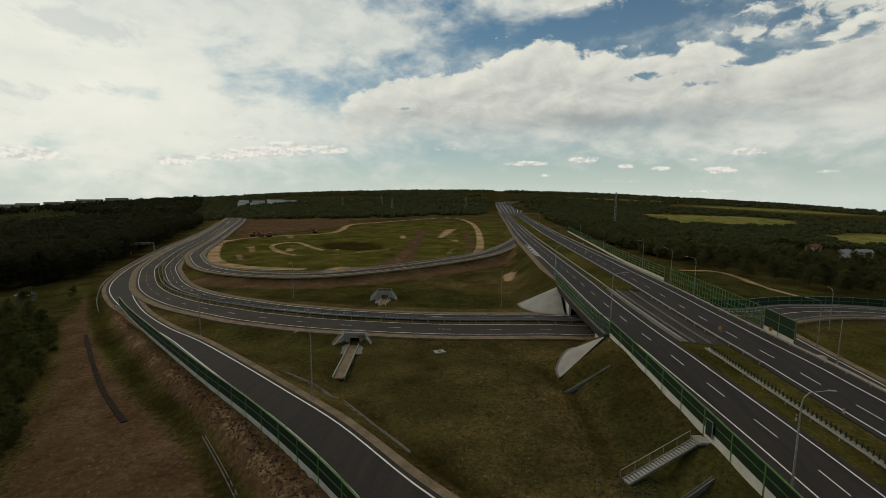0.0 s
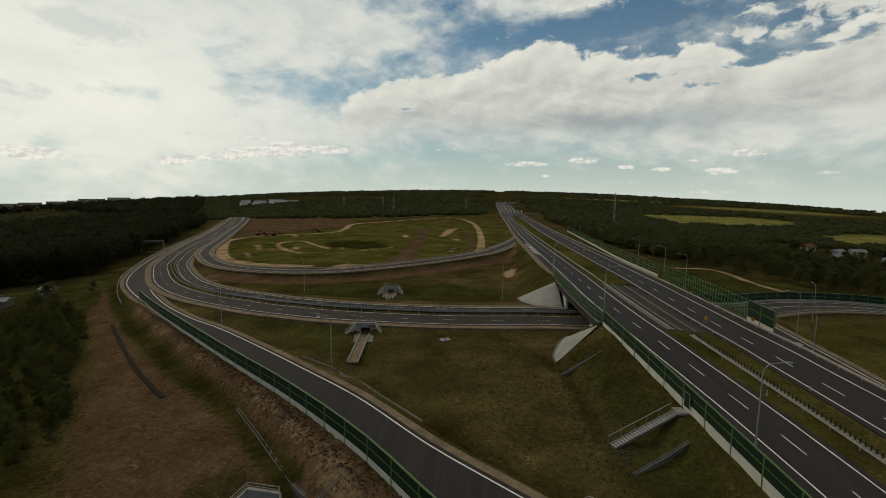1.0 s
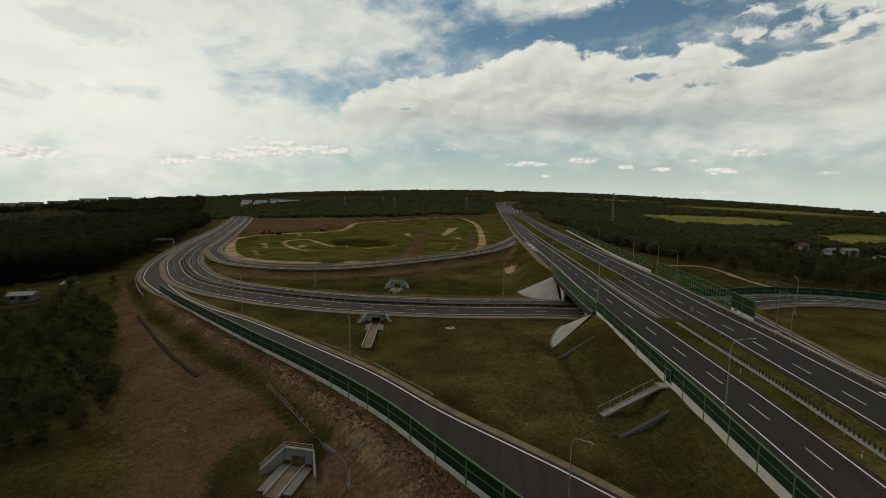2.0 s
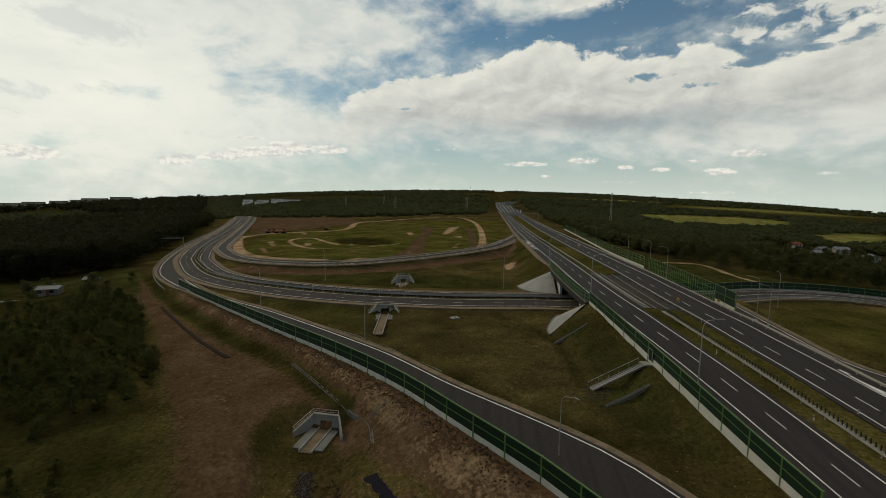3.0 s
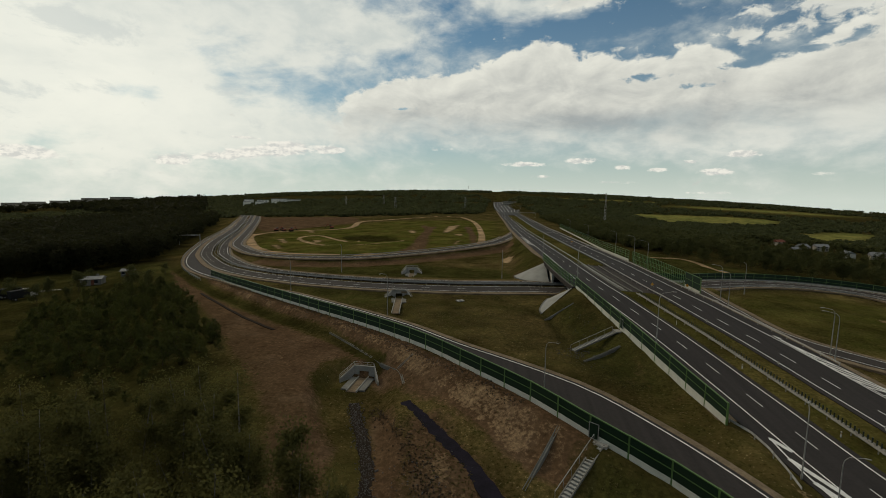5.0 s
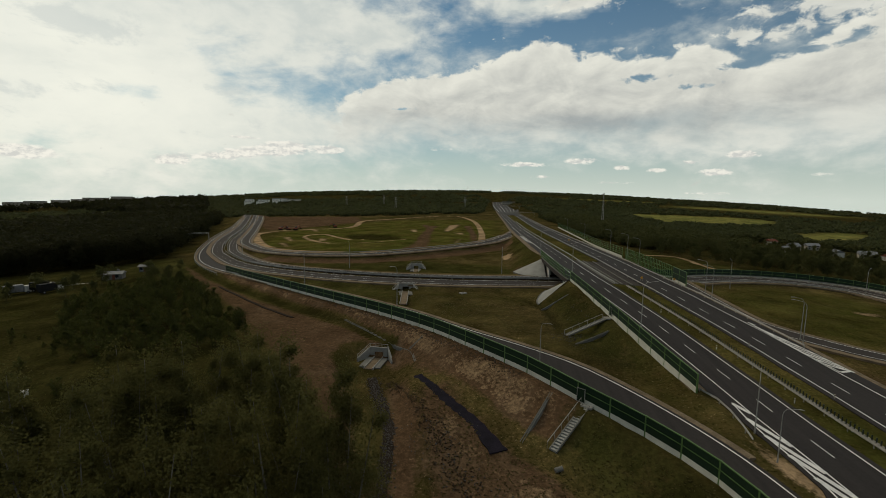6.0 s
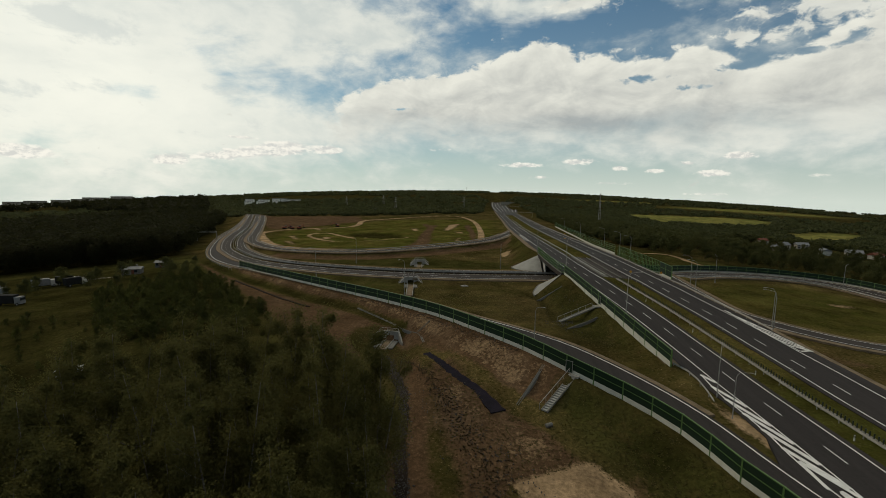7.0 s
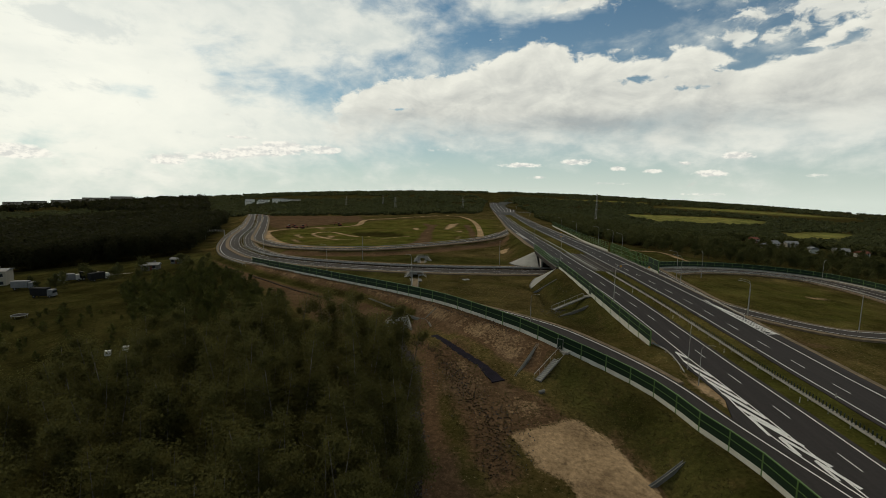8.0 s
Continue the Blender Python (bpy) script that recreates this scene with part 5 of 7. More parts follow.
def culvert(x, y, z, turn, s, label, apron=8.0):
    """A box culvert mouth: headwall with opening, splayed wings, railing and a paved outfall."""
    c = empty("culvert_portal", Matrix.Translation((x, y, z)) @ Matrix.Rotation(radians(turn), 4, "Z") @ Matrix.Scale(s, 4), label, "culvert")
    w, h = 1.15, 1.5
    for nm, bx in (("headwall_pier", (-1.75, 0, 1.15, 1.2, 0.4, 2.9)), ("headwall_pier", (1.75, 0, 1.15, 1.2, 0.4, 2.9)), ("lintel", (0, 0, 2.05, 2.3, 0.4, 1.1)), ("coping", (0, -0.05, 2.66, 4.9, 0.55, 0.14))):
        bm = bmesh.new()
        add_box(bm, *bx)
        part(nm, bm, M_CONC, c)
    for k in (-1, 1):
        bm = bmesh.new()
        add_box(bm, k * (w + 0.1), 2.5, 0.75, 0.2, 5, 1.7)
        part("barrel_wall", bm, M_CONC_DARK, c)
        v = [(k * 2.3, 0, -0.4), (k * 4.4, -3.6, -0.4), (k * 4.4, -3.6, 0.75), (k * 2.3, 0, 2.6)]
        o = (k * 0.3, 0.12)
        v += [(p[0] + o[0], p[1] + o[1], p[2]) for p in v]
        f = [(0, 1, 2, 3), (7, 6, 5, 4), (0, 4, 5, 1), (1, 5, 6, 2), (2, 6, 7, 3), (3, 7, 4, 0)]
        raw("wing_wall", v, f, M_CONC, c)
        bm = bmesh.new()
        add_beam(bm, (k * 2.35, 0.05, 3.55), (k * 4.5, -3.55, 1.7), 0.07, 0.07)
        add_beam(bm, (k * 2.35, 0.05, 3.1), (k * 4.5, -3.55, 1.25), 0.05, 0.05)
        for t in (0, 0.5, 1):
            q = Vector((k * 2.35, 0.05, 2.6)).lerp(Vector((k * 4.5, -3.55, 0.75)), t)
            add_beam(bm, q, q + Vector((0, 0, 0.95)), 0.06, 0.06)
        part("railing", bm, M_STEEL, c)
        bm = bmesh.new()
        add_box(bm, k * 1.9, -min(apron, 8) / 2, 0.03, 1.6, min(apron, 8) * 0.8, 0.3)
        part("apron_slab", bm, M_CONC_DARK, c)
        bm = bmesh.new()
        add_box(bm, k * 1.12, -apron / 2, 0.12, 0.2, apron, 0.5)
        part("channel_kerb", bm, M_CONC, c)
    bm = bmesh.new()
    add_beam(bm, (-2.35, 0, 3.55), (2.35, 0, 3.55), 0.07, 0.07)
    add_beam(bm, (-2.35, 0, 3.1), (2.35, 0, 3.1), 0.05, 0.05)
    for t in (-2.35, -0.8, 0.8, 2.35):
        add_beam(bm, (t, 0, 2.6), (t, 0, 3.55), 0.06, 0.06)
    part("railing", bm, M_STEEL, c)
    bm = bmesh.new()
    add_box(bm, 0, -apron / 2 + 2, -0.08, 2.1, apron + 4, 0.24)
    part("channel_floor", bm, M_VERGE, c)
    # added black plate across the barrel, standing in for the dark inside
    bm = bmesh.new()
    add_box(bm, 0, 4.6, 0.75, 2.2, 0.2, 1.7)
    part("barrel_dark_plate", bm, M_TYRE, c)
    return c


g0, a0 = wall_point(MAIN_WALL, (29.3, 129.6))
n0 = Vector((math.sin(a0), -math.cos(a0), 0))
steel_gate(Vector(g0) - n0 * 0.28 + Vector((0, 0, 0.1)), a0, "grey steel service gate in the green noise wall above the stairs")
g1, a1 = wall_point(RAMP_WALL, (15.8, 87.2))
n1 = Vector((math.sin(a1), -math.cos(a1), 0))
steel_gate(Vector(g1) - n1 * 0.28 + Vector((0, 0, 0.1)), a1, "grey steel service gate in the ramp noise wall above the stairs")
slope_stairs((18.7, 125.0, gz(18.7, 125) + 0.15), (28.3, 129.9, gz(28.3, 129.9) + 0.15), 24, 0.85, 1, "pale precast concrete stairs with handrail on the motorway bank")
slope_stairs((9.7, 79.3, gz(9.7, 79.3) + 0.15), (15.4, 86.6, gz(15.4, 86.6) + 0.15), 18, 0.85, 1, "pale precast concrete stairs with handrail on the ramp bank")
for x, y, ang in ((28.9, 129.9, a0), (15.7, 86.9, a1)):
    bm = bmesh.new()
    add_box(bm, 0, 0, 0, 1.8, 1.6, 0.3)
    ld = part("landing_slab", bm, M_CONC)
    ld.matrix_basis = Matrix.Translation((x, y, gz(x, y) + 0.1)) @ Matrix.Rotation(ang, 4, "Z")
    tagged(ld, "small concrete landing slab before a service gate", "landing")
for pts in ([(19.8, 119.4), (28.1, 124.7)], [(15.4, 149.5), (23.2, 151.4)], [(5.6, 81), (10.6, 89.2)], [(21.8, 56.3), (27.4, 59.8)], [(-13.0, 110.4), (-15.5, 108.4)]):
    gutter(pts, 0.42, "concrete drainage chute running down the grassy bank")
gutter([(-35, 126), (-28.2, 119.8), (-21.9, 113.8), (-15.6, 108.5), (-13.4, 103.9)], 0.4, "pale concrete drainage channel along the foot of the ramp bank")
gutter([(-36.4, 150.2), (-22.0, 140.8), (-11.6, 130.4), (-7.1, 125.4)], 0.55, "worn concrete drainage channel beside the slip road")
culvert(-22.4, 110.6, gz(-21.8, 106) + 0.12, -4, 0.82, "concrete box culvert mouth with splayed wings and steel railing")
culvert(-28.2, 168.6, -0.45, 9, 0.95, "concrete box culvert mouth with railing below the lower road", 20)
culvert(-31.6, 209.0, 0.3, 9, 0.9, "concrete culvert mouth with railing behind the lower road", 10)
bm = bmesh.new()
add_box(bm, 0, 0, 0, 2.2, 1.7, 0.3)
bmesh.ops.bevel(bm, geom=bm.edges[:], offset=0.04, segments=1, affect="EDGES")
mh = empty("inspection_chamber", pose(-8.2, 163.5, gz(-8.2, 163.5) + 0.12, 0, 0, 32), "pale concrete inspection chamber slab lying in rough grass", "manhole")
part("slab", bm, M_CONC, mh)
bm = bmesh.new()
bmesh.ops.create_cone(bm, cap_ends=True, segments=16, radius1=0.4, radius2=0.38, depth=0.1, matrix=Matrix.Translation((0, 0, 0.19)))
part("cover", bm, M_CONC_DARK, mh)
bm = bmesh.new()
add_tube(bm, [(0, 0, 0), (1.0, 0.35, 0.2)], [0.32, 0.32], 12)
pp = part("drain_pipe", bm, M_CONC_DARK)
pp.location = (9.6, 76.2, gz(9.6, 76.2) + 0.25)
tagged(pp, "short concrete pipe end lying at the foot of the bank", "pipe")


# paved bridge cones
def paved_cone(apex, foot, label):
    """A concrete-paved bank round a bridge end: courses of slabs from foot to apex."""
    c = empty("paved_bank", Matrix.Translation(apex), label, "slope paving", kind="structure")
    ft = spline(foot, 1.2)
    ap = np.array(apex)
    v, f = [], []
    rows = 8
    for p in ft:
        for k in range(rows + 1):
            q = p + (ap - p) * k / rows * 0.97 - ap
            v.append((q[0], q[1], q[2] + 0.12))
    m = rows + 1
    for i in range(len(ft) - 1):
        for k in range(rows):
            f.append((i * m + k, (i + 1) * m + k, (i + 1) * m + k + 1, i * m + k + 1))
    raw("paving", v, f, M_CONC, c)
    for a, b in zip(ft[:-1], ft[1:]):
        bm = bmesh.new()
        add_beam(bm, a - ap + [0, 0, 0.05], b - ap + [0, 0, 0.05], 0.3, 0.5)
        part("foot_kerb", bm, M_CONC_DARK, c)
    return c


def cone_foot(cx, cy, r, a0, a1, z):
    return [(cx + r * math.cos(radians(a)), cy + r * math.sin(radians(a)), z) for a in np.linspace(a0, a1, 7)]


paved_cone((21.4, BRIDGE_FAR + 1.5, 7.0), cone_foot(21.4, BRIDGE_FAR + 1.5, 11.6, 178, 272, 1.25), "pale concrete slope paving round the far bridge abutment")
paved_cone((24.3, 160.4, 6.5), [(x, y, gz(x, y) + 0.1) for x, y in ((15.2, 154.8), (14.9, 157.5), (16.4, 161.0), (18.5, 165.0), (22.0, 169.0))], "pale concrete slope paving round the near bridge abutment")
for yy0, yy1 in ((192.6, 204), (159, 170.5)):
    v = []
    for x in (22.6, 23.2):
        if yy0 > 180:
            v += [(x, yy0, 0.6), (x, yy1, 0.6), (x, yy1, 6.6), (x, yy0, 5.4)]
        else:
            v += [(x + 2, yy0, 0.6), (x + 2, yy1, 0.6), (x + 2, yy1, 5.2), (x + 2, yy0, 6.2)]
    raw("wing_wall", v, [(3, 2, 1, 0), (4, 5, 6, 7), (0, 1, 5, 4), (1, 2, 6, 5), (2, 3, 7, 6), (3, 0, 4, 7)], M_WHITE, bridge, "pale abutment wing wall")


# ---------------------------------------------------------------- guard rails and screens
def guard_rail(line, label, gap=4.0, height=0.75):
    g = empty("guard_rail", Matrix.Translation(line[0]), label, "guard rail")
    acc = along(line)
    loc = line - line[0]
    prof = [(0.0, height - 0.31), (0.05, height - 0.23), (0.0, height - 0.15), (0.05, height - 0.08), (0.0, height)]
    nrm = normals2(loc)
    v, f = [], []
    for p, n in zip(loc, nrm):
        v += [(p[0] + n[0] * s, p[1] + n[1] * s, p[2] + h) for s, h in prof]
    for i in range(len(loc) - 1):
        f += [(i * 5 + k, (i + 1) * 5 + k, (i + 1) * 5 + k + 1, i * 5 + k + 1) for k in range(4)]
    beam = raw("beam", v, f, M_STEEL, g)
    sol = beam.modifiers.new("thick", "SOLIDIFY")
    sol.thickness = 0.05
    post = None
    s = 0.0
    while s < min(acc[-1], 420):
        p = at_len(loc, s, acc)
        if post is None:
            bm = bmesh.new()
            add_box(bm, 0, 0, height / 2 - 0.2, 0.1, 0.12, height + 0.4)
            post = part("post", bm, M_STEEL, g)
            post.location = p
        else:
            o = post.copy()
            scene.collection.objects.link(o)
            o.location = p
        s += gap
    return g


def line_at(off, y0, y1, dz=0.0):
    m = (STATIONS >= y0) & (STATIONS <= y1)
    x = left_line_x[m] + (off(gap_x[m]) if callable(off) else off)
    return np.stack([x, STATIONS[m], main_z(x, STATIONS[m]) + dz], 1)


med = line_at(lambda g: 7.5 + 4.3, 10, 160, -0.1)
guard_rail(med, "galvanised guard rail along the grass median")
guard_rail(line_at(lambda g: 7.5 + 4.9, 10, 160, -0.1), "galvanised guard rail along the grass median")
guard_rail(line_at(lambda g: 7.5 + 2.4, 160, 560), "galvanised guard rail along the motorway median")
guard_rail(line_at(lambda g: 7.5 + g - 2.2, 152, 560), "galvanised guard rail along the motorway median")
guard_rail(line_at(lambda g: 7.5 + g + 10.7, 120, 620), "galvanised guard rail at the motorway edge")
guard_rail(np.array([(35.6, 96.5, 0.5), (37.0, 93.5, 0.3), (37.2, 90, 0.2), (36.9, 86, 0.0), (36.4, 82.5, -0.2)]), "galvanised guard rail beside the merging gore")
guard_rail(offset(LOW[(LOW[:, 0] < 60) & (LOW[:, 0] > -320)], 0.7), "galvanised guard rail in the median of the lower road")
guard_rail(offset(LOW[(LOW[:, 0] < 60) & (LOW[:, 0] > -320)], -0.7), "galvanised guard rail in the median of the lower road")
guard_rail(offset(RAMP_IN[(RAMP_IN[:, 0] < -100) & (RAMP_IN[:, 0] > -320)], 9.4), "galvanised guard rail along the slip road")
guard_rail(offset(LOOP[(LOOP[:, 0] < 10) & (LOOP[:, 0] > -160)], -4.0), "galvanised guard rail round the loop ramp")
near_wall = (RAMP_IN[:, 0] < 14) & (RAMP_IN[:, 0] > -104)
guard_rail(offset(RAMP_IN, RAMP_W + 0.3)[near_wall], "galvanised guard rail between the slip road and its noise wall")
for o in (6.6, -6.6):
    guard_rail(offset(EAST, o), "galvanised guard rail along the eastern ramp")


def glare_fins(line, gap, label):
    """A row of upright dark paddles against headlamp glare."""
    acc = along(line)
    g = empty("glare_screen", Matrix.Translation(line[0]), label, "glare screen")
    bm = bmesh.new()
    add_box(bm, 0, 0, 0.38, 0.17, 0.06, 0.76)
    for v in bm.verts:
        if v.co.z > 0.8:
            v.co.x *= 0.7
    first = None
    n = min(int(acc[-1] / gap), 290)
    for i in range(n):
        p = at_len(line, i * gap, acc) - line[0]
        q = at_len(line, i * gap + 0.3, acc) - line[0]
        m = Matrix.Translation((p[0], p[1], p[2] + 0.62)) @ Matrix.Rotation(math.atan2(q[1] - p[1], q[0] - p[0]) + 1.25, 4, "Z")
        if first is None:
            first = part("paddle", bm, M_DARKFIN, g)
            o = first
        else:
            o = first.copy()
            scene.collection.objects.link(o)
        o.matrix_basis = m
    return g


glare_fins(line_at(lambda g: 7.5 + 4.6, 22, 160, 0.0), 0.66, "row of dark anti-glare paddles on the median guard rail")
glare_fins(LOW[(LOW[:, 0] < -12) & (LOW[:, 0] > -92)], 0.95, "row of dark anti-glare paddles on the lower road median")


def screen(line, height, gap, rails, label, pane, plinth=0.0):
    """An open screen of green posts and rails with tinted panes."""
    s = empty("bridge_screen", Matrix.Translation(line[0]), label, "screen", kind="structure")
    acc = along(line)
    n = int(acc[-1] / gap)
    post_mesh = None
    for i in range(n + 1):
        a = at_len(line, i * gap, acc) - line[0]
        if post_mesh is None:
            bm = bmesh.new()
            add_box(bm, 0, 0, height / 2 - 0.15, 0.14, 0.14, height + 0.3)
            o = part("post", bm, M_POST, s)
            post_mesh = o
        else:
            o = post_mesh.copy()
            scene.collection.objects.link(o)
        o.location = a
        if i == n:
            break
        b = at_len(line, (i + 1) * gap, acc) - line[0]
        for k in range(rails + 1):
            h = plinth + (height - plinth) * k / rails
            if i % 3 == 0:
                b3 = at_len(line, min((i + 3) * gap, n * gap), acc) - line[0]
                bm = bmesh.new()
                add_beam(bm, a + [0, 0, h], b3 + [0, 0, h], 0.09, 0.09)
                part("rail", bm, M_POST, s)
        if pane:
            raw("pane", [a + [0, 0, plinth + 0.05], b + [0, 0, plinth + 0.05], b + [0, 0, height - 0.05], a + [0, 0, height - 0.05]], [(0, 1, 2, 3)], M_PANE, s)
        if plinth:
            d = b - a
            bm = bmesh.new()
            add_beam(bm, a + [0, 0, plinth / 2 - 0.2], b + [0, 0, plinth / 2 - 0.2], 0.22, plinth + 0.4)
            part("plinth", bm, M_PLINTH, s)
    return s


by2 = np.arange(161.5, 209, 2.0)
bx2 = smooth(by2, LY, LX) - 4.1
bx2[0] = 25.3
screen(np.stack([bx2, by2, main_z(bx2, by2)], 1), 2.9, 1.6, 3, "see-through green screen with slim posts along the bridge edge", True)
E_LINE = spline([(61.6, 166.5, 4.9), (60.9, 180, 5.4), (60.6, 201, 5.5), (60.1, 231, 5.3), (59.8, 281, 4.4), (62.6, 355, 3.2), (66, 480, 1.8), (70.3, 610, 0.7)], 2.5)
wall_bays(E_LINE, 0, 9.2, 4.5, 0.7, 4.6, label="tall dark green noise wall end on a pale plinth beside the motorway")
screen(E_LINE[(E_LINE[:, 1] > 175.5) & (E_LINE[:, 1] < 230)], 4.5, 1.5, 3, "tall open green lattice screen with closely set posts", True)
screen(E_LINE[(E_LINE[:, 1] > 230) & (E_LINE[:, 1] < 480)], 4.3, 5.0, 4, "green framed see-through noise screen on a pale plinth", True, 0.6)
wall_bays(offset(EAST, 8.1), 0, along(EAST)[-1] - 6, 3.0, 0.25, label="dark green noise wall curving beside the eastern ramp")

# ---------------------------------------------------------------- painted gores


def ramp_in_x(y):
    m = (RAMP_IN[:, 1] < 100) & (RAMP_IN[:, 0] > 15)
    o = np.argsort(RAMP_IN[m][:, 1])
    return np.interp(y, RAMP_IN[m][o][:, 1], RAMP_IN[m][o][:, 0]), np.interp(y, RAMP_IN[m][o][:, 1], RAMP_IN[m][o][:, 2])


def gore_z(x, y):
    """Height of the paving that joins the ramp to the motorway."""
    xr, zr = ramp_in_x(y)
    xm = smooth(np.atleast_1d(y), LY, LX)[0] - 2.9
    zm = float(main_z(xm, y))
    if y > 72.5 or x > xm:
        return float(main_z(x, y))
    return float(zm + (zr - zm) * min(1, max(0, (xm - x) / max(xm - xr, 0.3))))


def gore_bar(pts, width, dz=0.05, name="hatch_bar"):
    q = np.array([(x, y, gore_z(x, y)) for x, y in pts])
    return stripe(main_left, q, width, dz, name)


def between(a, b, n=7):
    return [(a[0] + (b[0] - a[0]) * t, a[1] + (b[1] - a[1]) * t) for t in np.linspace(0, 1, n)]


y0 = 93.2
while y0 > 70:
    xa = float(np.interp(y0, [68, 74, 80, 84, 88, 93], [40.0, 40.1, 39.7, 39.2, 39.0, 39.2]))
    yb = y0 - 7.4 * min(1.0, 0.35 + (93.2 - y0) * 0.12)
    xb = float(smooth(np.array([yb]), LY, LX)[0]) - 0.15
    gore_bar(between((xa, y0), (xb, yb)), 0.66, 0.04)
    y0 -= 4.3
for a_, b_, w_ in (((40.4, 68.9), (43.6, 61.8), 0.55), ((40.3, 68.6), (40.3, 63.6), 0.5), ((41.6, 63.6), (44.2, 57.6), 0.55), ((41.5, 63.3), (41.6, 59.4), 0.5), ((42.9, 58.6), (44.7, 53.6), 0.5), ((42.9, 58.2), (43.1, 54.8), 0.4)):
    gore_bar(between(a_, b_), w_, 0.05)
gore_bar([(39.2, 93.4), (39.0, 88), (39.2, 84), (39.7, 80), (40.1, 74), (40.0, 70.2)], 0.22, 0.06, "edge_line")
gore_bar([(40.0, 70.2), (40.2, 65), (41.2, 60), (42.8, 54.5), (44.9, 48)], 0.22, 0.065, "edge_line")
for k in range(6):
    y_ = 276.0 + 9.0 * k
    x_ = float(np.interp(y_, STATIONS, left_line_x))
    gore_pts = np.array([(x_ - 0.3, y_, 0.0), (x_ - 2.6, y_ + 5.0, 0.0)])
    gore_pts[:, 2] = main_z(gore_pts[:, 0], gore_pts[:, 1])
    stripe(main_left, gore_pts, 1.1, 0.05, "hatch_bar")
# paving between the merging ramp and the motorway
ys_ = np.concatenate([np.arange(44, 74.1, 2.0)])
gl2 = np.array([(float(np.interp(y, [65, 74], [ramp_in_x(65)[0] - 0.4, 39.4])) if y > 65 else ramp_in_x(y)[0] - 0.4, y, 0.0) for y in ys_])
gl2[:, 2] = [gore_z(x, min(y, 72.4)) + 0.012 if y < 73 else float(main_z(x, y)) + 0.01 for x, y, _ in gl2]
lgl = np.array([(float(smooth(np.array([y]), LY, LX)[0]) - 2.85, y, 0) for y in ys_])
lgl[:, 2] = main_z(lgl[:, 0], lgl[:, 1]) + 0.01
road("road", gl2, lgl, M_ASPHALT, "dark asphalt of the merging gore with white hatching")
ys_ = np.arange(74.0, 95.1, 2.0)
gl3 = np.array([(np.interp(y, [73.5, 80, 88, 95], [39.4, 39.2, 38.5, 38.0]), y, 0) for y in ys_])
lg3 = np.array([(float(smooth(np.array([y]), LY, LX)[0]) - 2.85, y, 0) for y in ys_])
lg3[:, 0] = np.maximum(lg3[:, 0], gl3[:, 0] + 0.3)
for q in (gl3, lg3):
    q[:, 2] = main_z(q[:, 0], q[:, 1]) + 0.006
road("road", gl3, lg3, M_ASPHALT, "dark asphalt wedge under the merging gore hatching")
y0 = 134.0
while y0 > 112:
    xa = float(np.interp(y0, [110.5, 122, 134], [66.9, 64.6, 62.9]))
    yb = max(y0 - 5.2 * min(1.0, 0.3 + (134 - y0) * 0.05), 110.9)
    xb = float(np.interp(yb, [110.5, 122, 129], [69.7, 66.4, 63.6]))
    pts = np.array([(xa + (xb - xa) * t, y0 + (yb - y0) * t, 0.0) for t in np.linspace(0, 1, 4)])
    pts[:, 2] = main_z(pts[:, 0], pts[:, 1])
    stripe(main_right, pts, 0.45, 0.05, "hatch_bar")
    y0 -= 2.3
for ln in ([(62.9, 134), (64.6, 122), (66.9, 110.5)], [(63.3, 131), (66.4, 122), (69.7, 110.7)]):
    pts = spline([(x, y, 0) for x, y in ln], 2)
    pts[:, 2] = main_z(pts[:, 0], pts[:, 1])
    stripe(main_right, pts, 0.2, 0.055, "edge_line")
pts = np.array([(67.0, 110.4, 0), (69.6, 111.3, 0)])
pts[:, 2] = main_z(pts[:, 0], pts[:, 1])
stripe(main_right, pts, 0.6, 0.06, "hatch_bar")


# ---------------------------------------------------------------- street lamps
def street_lamp(x, y, z, turn, height=11.0, reach=2.4, label="tall grey street lamp with a single curved arm"):
    lp = empty("street_lamp", Matrix.Translation((x, y, z)) @ Matrix.Rotation(radians(turn), 4, "Z"), label, "street lamp", "street lamps")
    bm = bmesh.new()
    add_tube(bm, [(0, 0, -0.4), (0, 0, 0.9)], [0.16, 0.15], 8)
    part("base_sleeve", bm, M_STEEL, lp)
    bm = bmesh.new()
    add_tube(bm, [(0, 0, 0.9), (0, 0, height * 0.5), (0, 0, height - 1.6)], [0.11, 0.09, 0.07], 8)
    part("pole", bm, M_STEEL, lp)
    bm = bmesh.new()
    add_tube(bm, [(0, 0, height - 1.6), (0.12, 0, height - 0.9), (0.6, 0, height - 0.3), (reach, 0, height + 0.05)], [0.06, 0.055, 0.05, 0.04], 8)
    part("arm", bm, M_STEEL, lp)
    bm = bmesh.new()
    add_box(bm, reach + 0.3, 0, height + 0.06, 0.75, 0.26, 0.12)
    for v in bm.verts:
        if v.co.x > reach + 0.5:
            v.co.z *= 0.997
            v.co.y *= 0.6
    bmesh.ops.bevel(bm, geom=bm.edges[:], offset=0.03, segments=1, affect="EDGES")
    part("lamp_head", bm, M_STEEL, lp)
    return lp


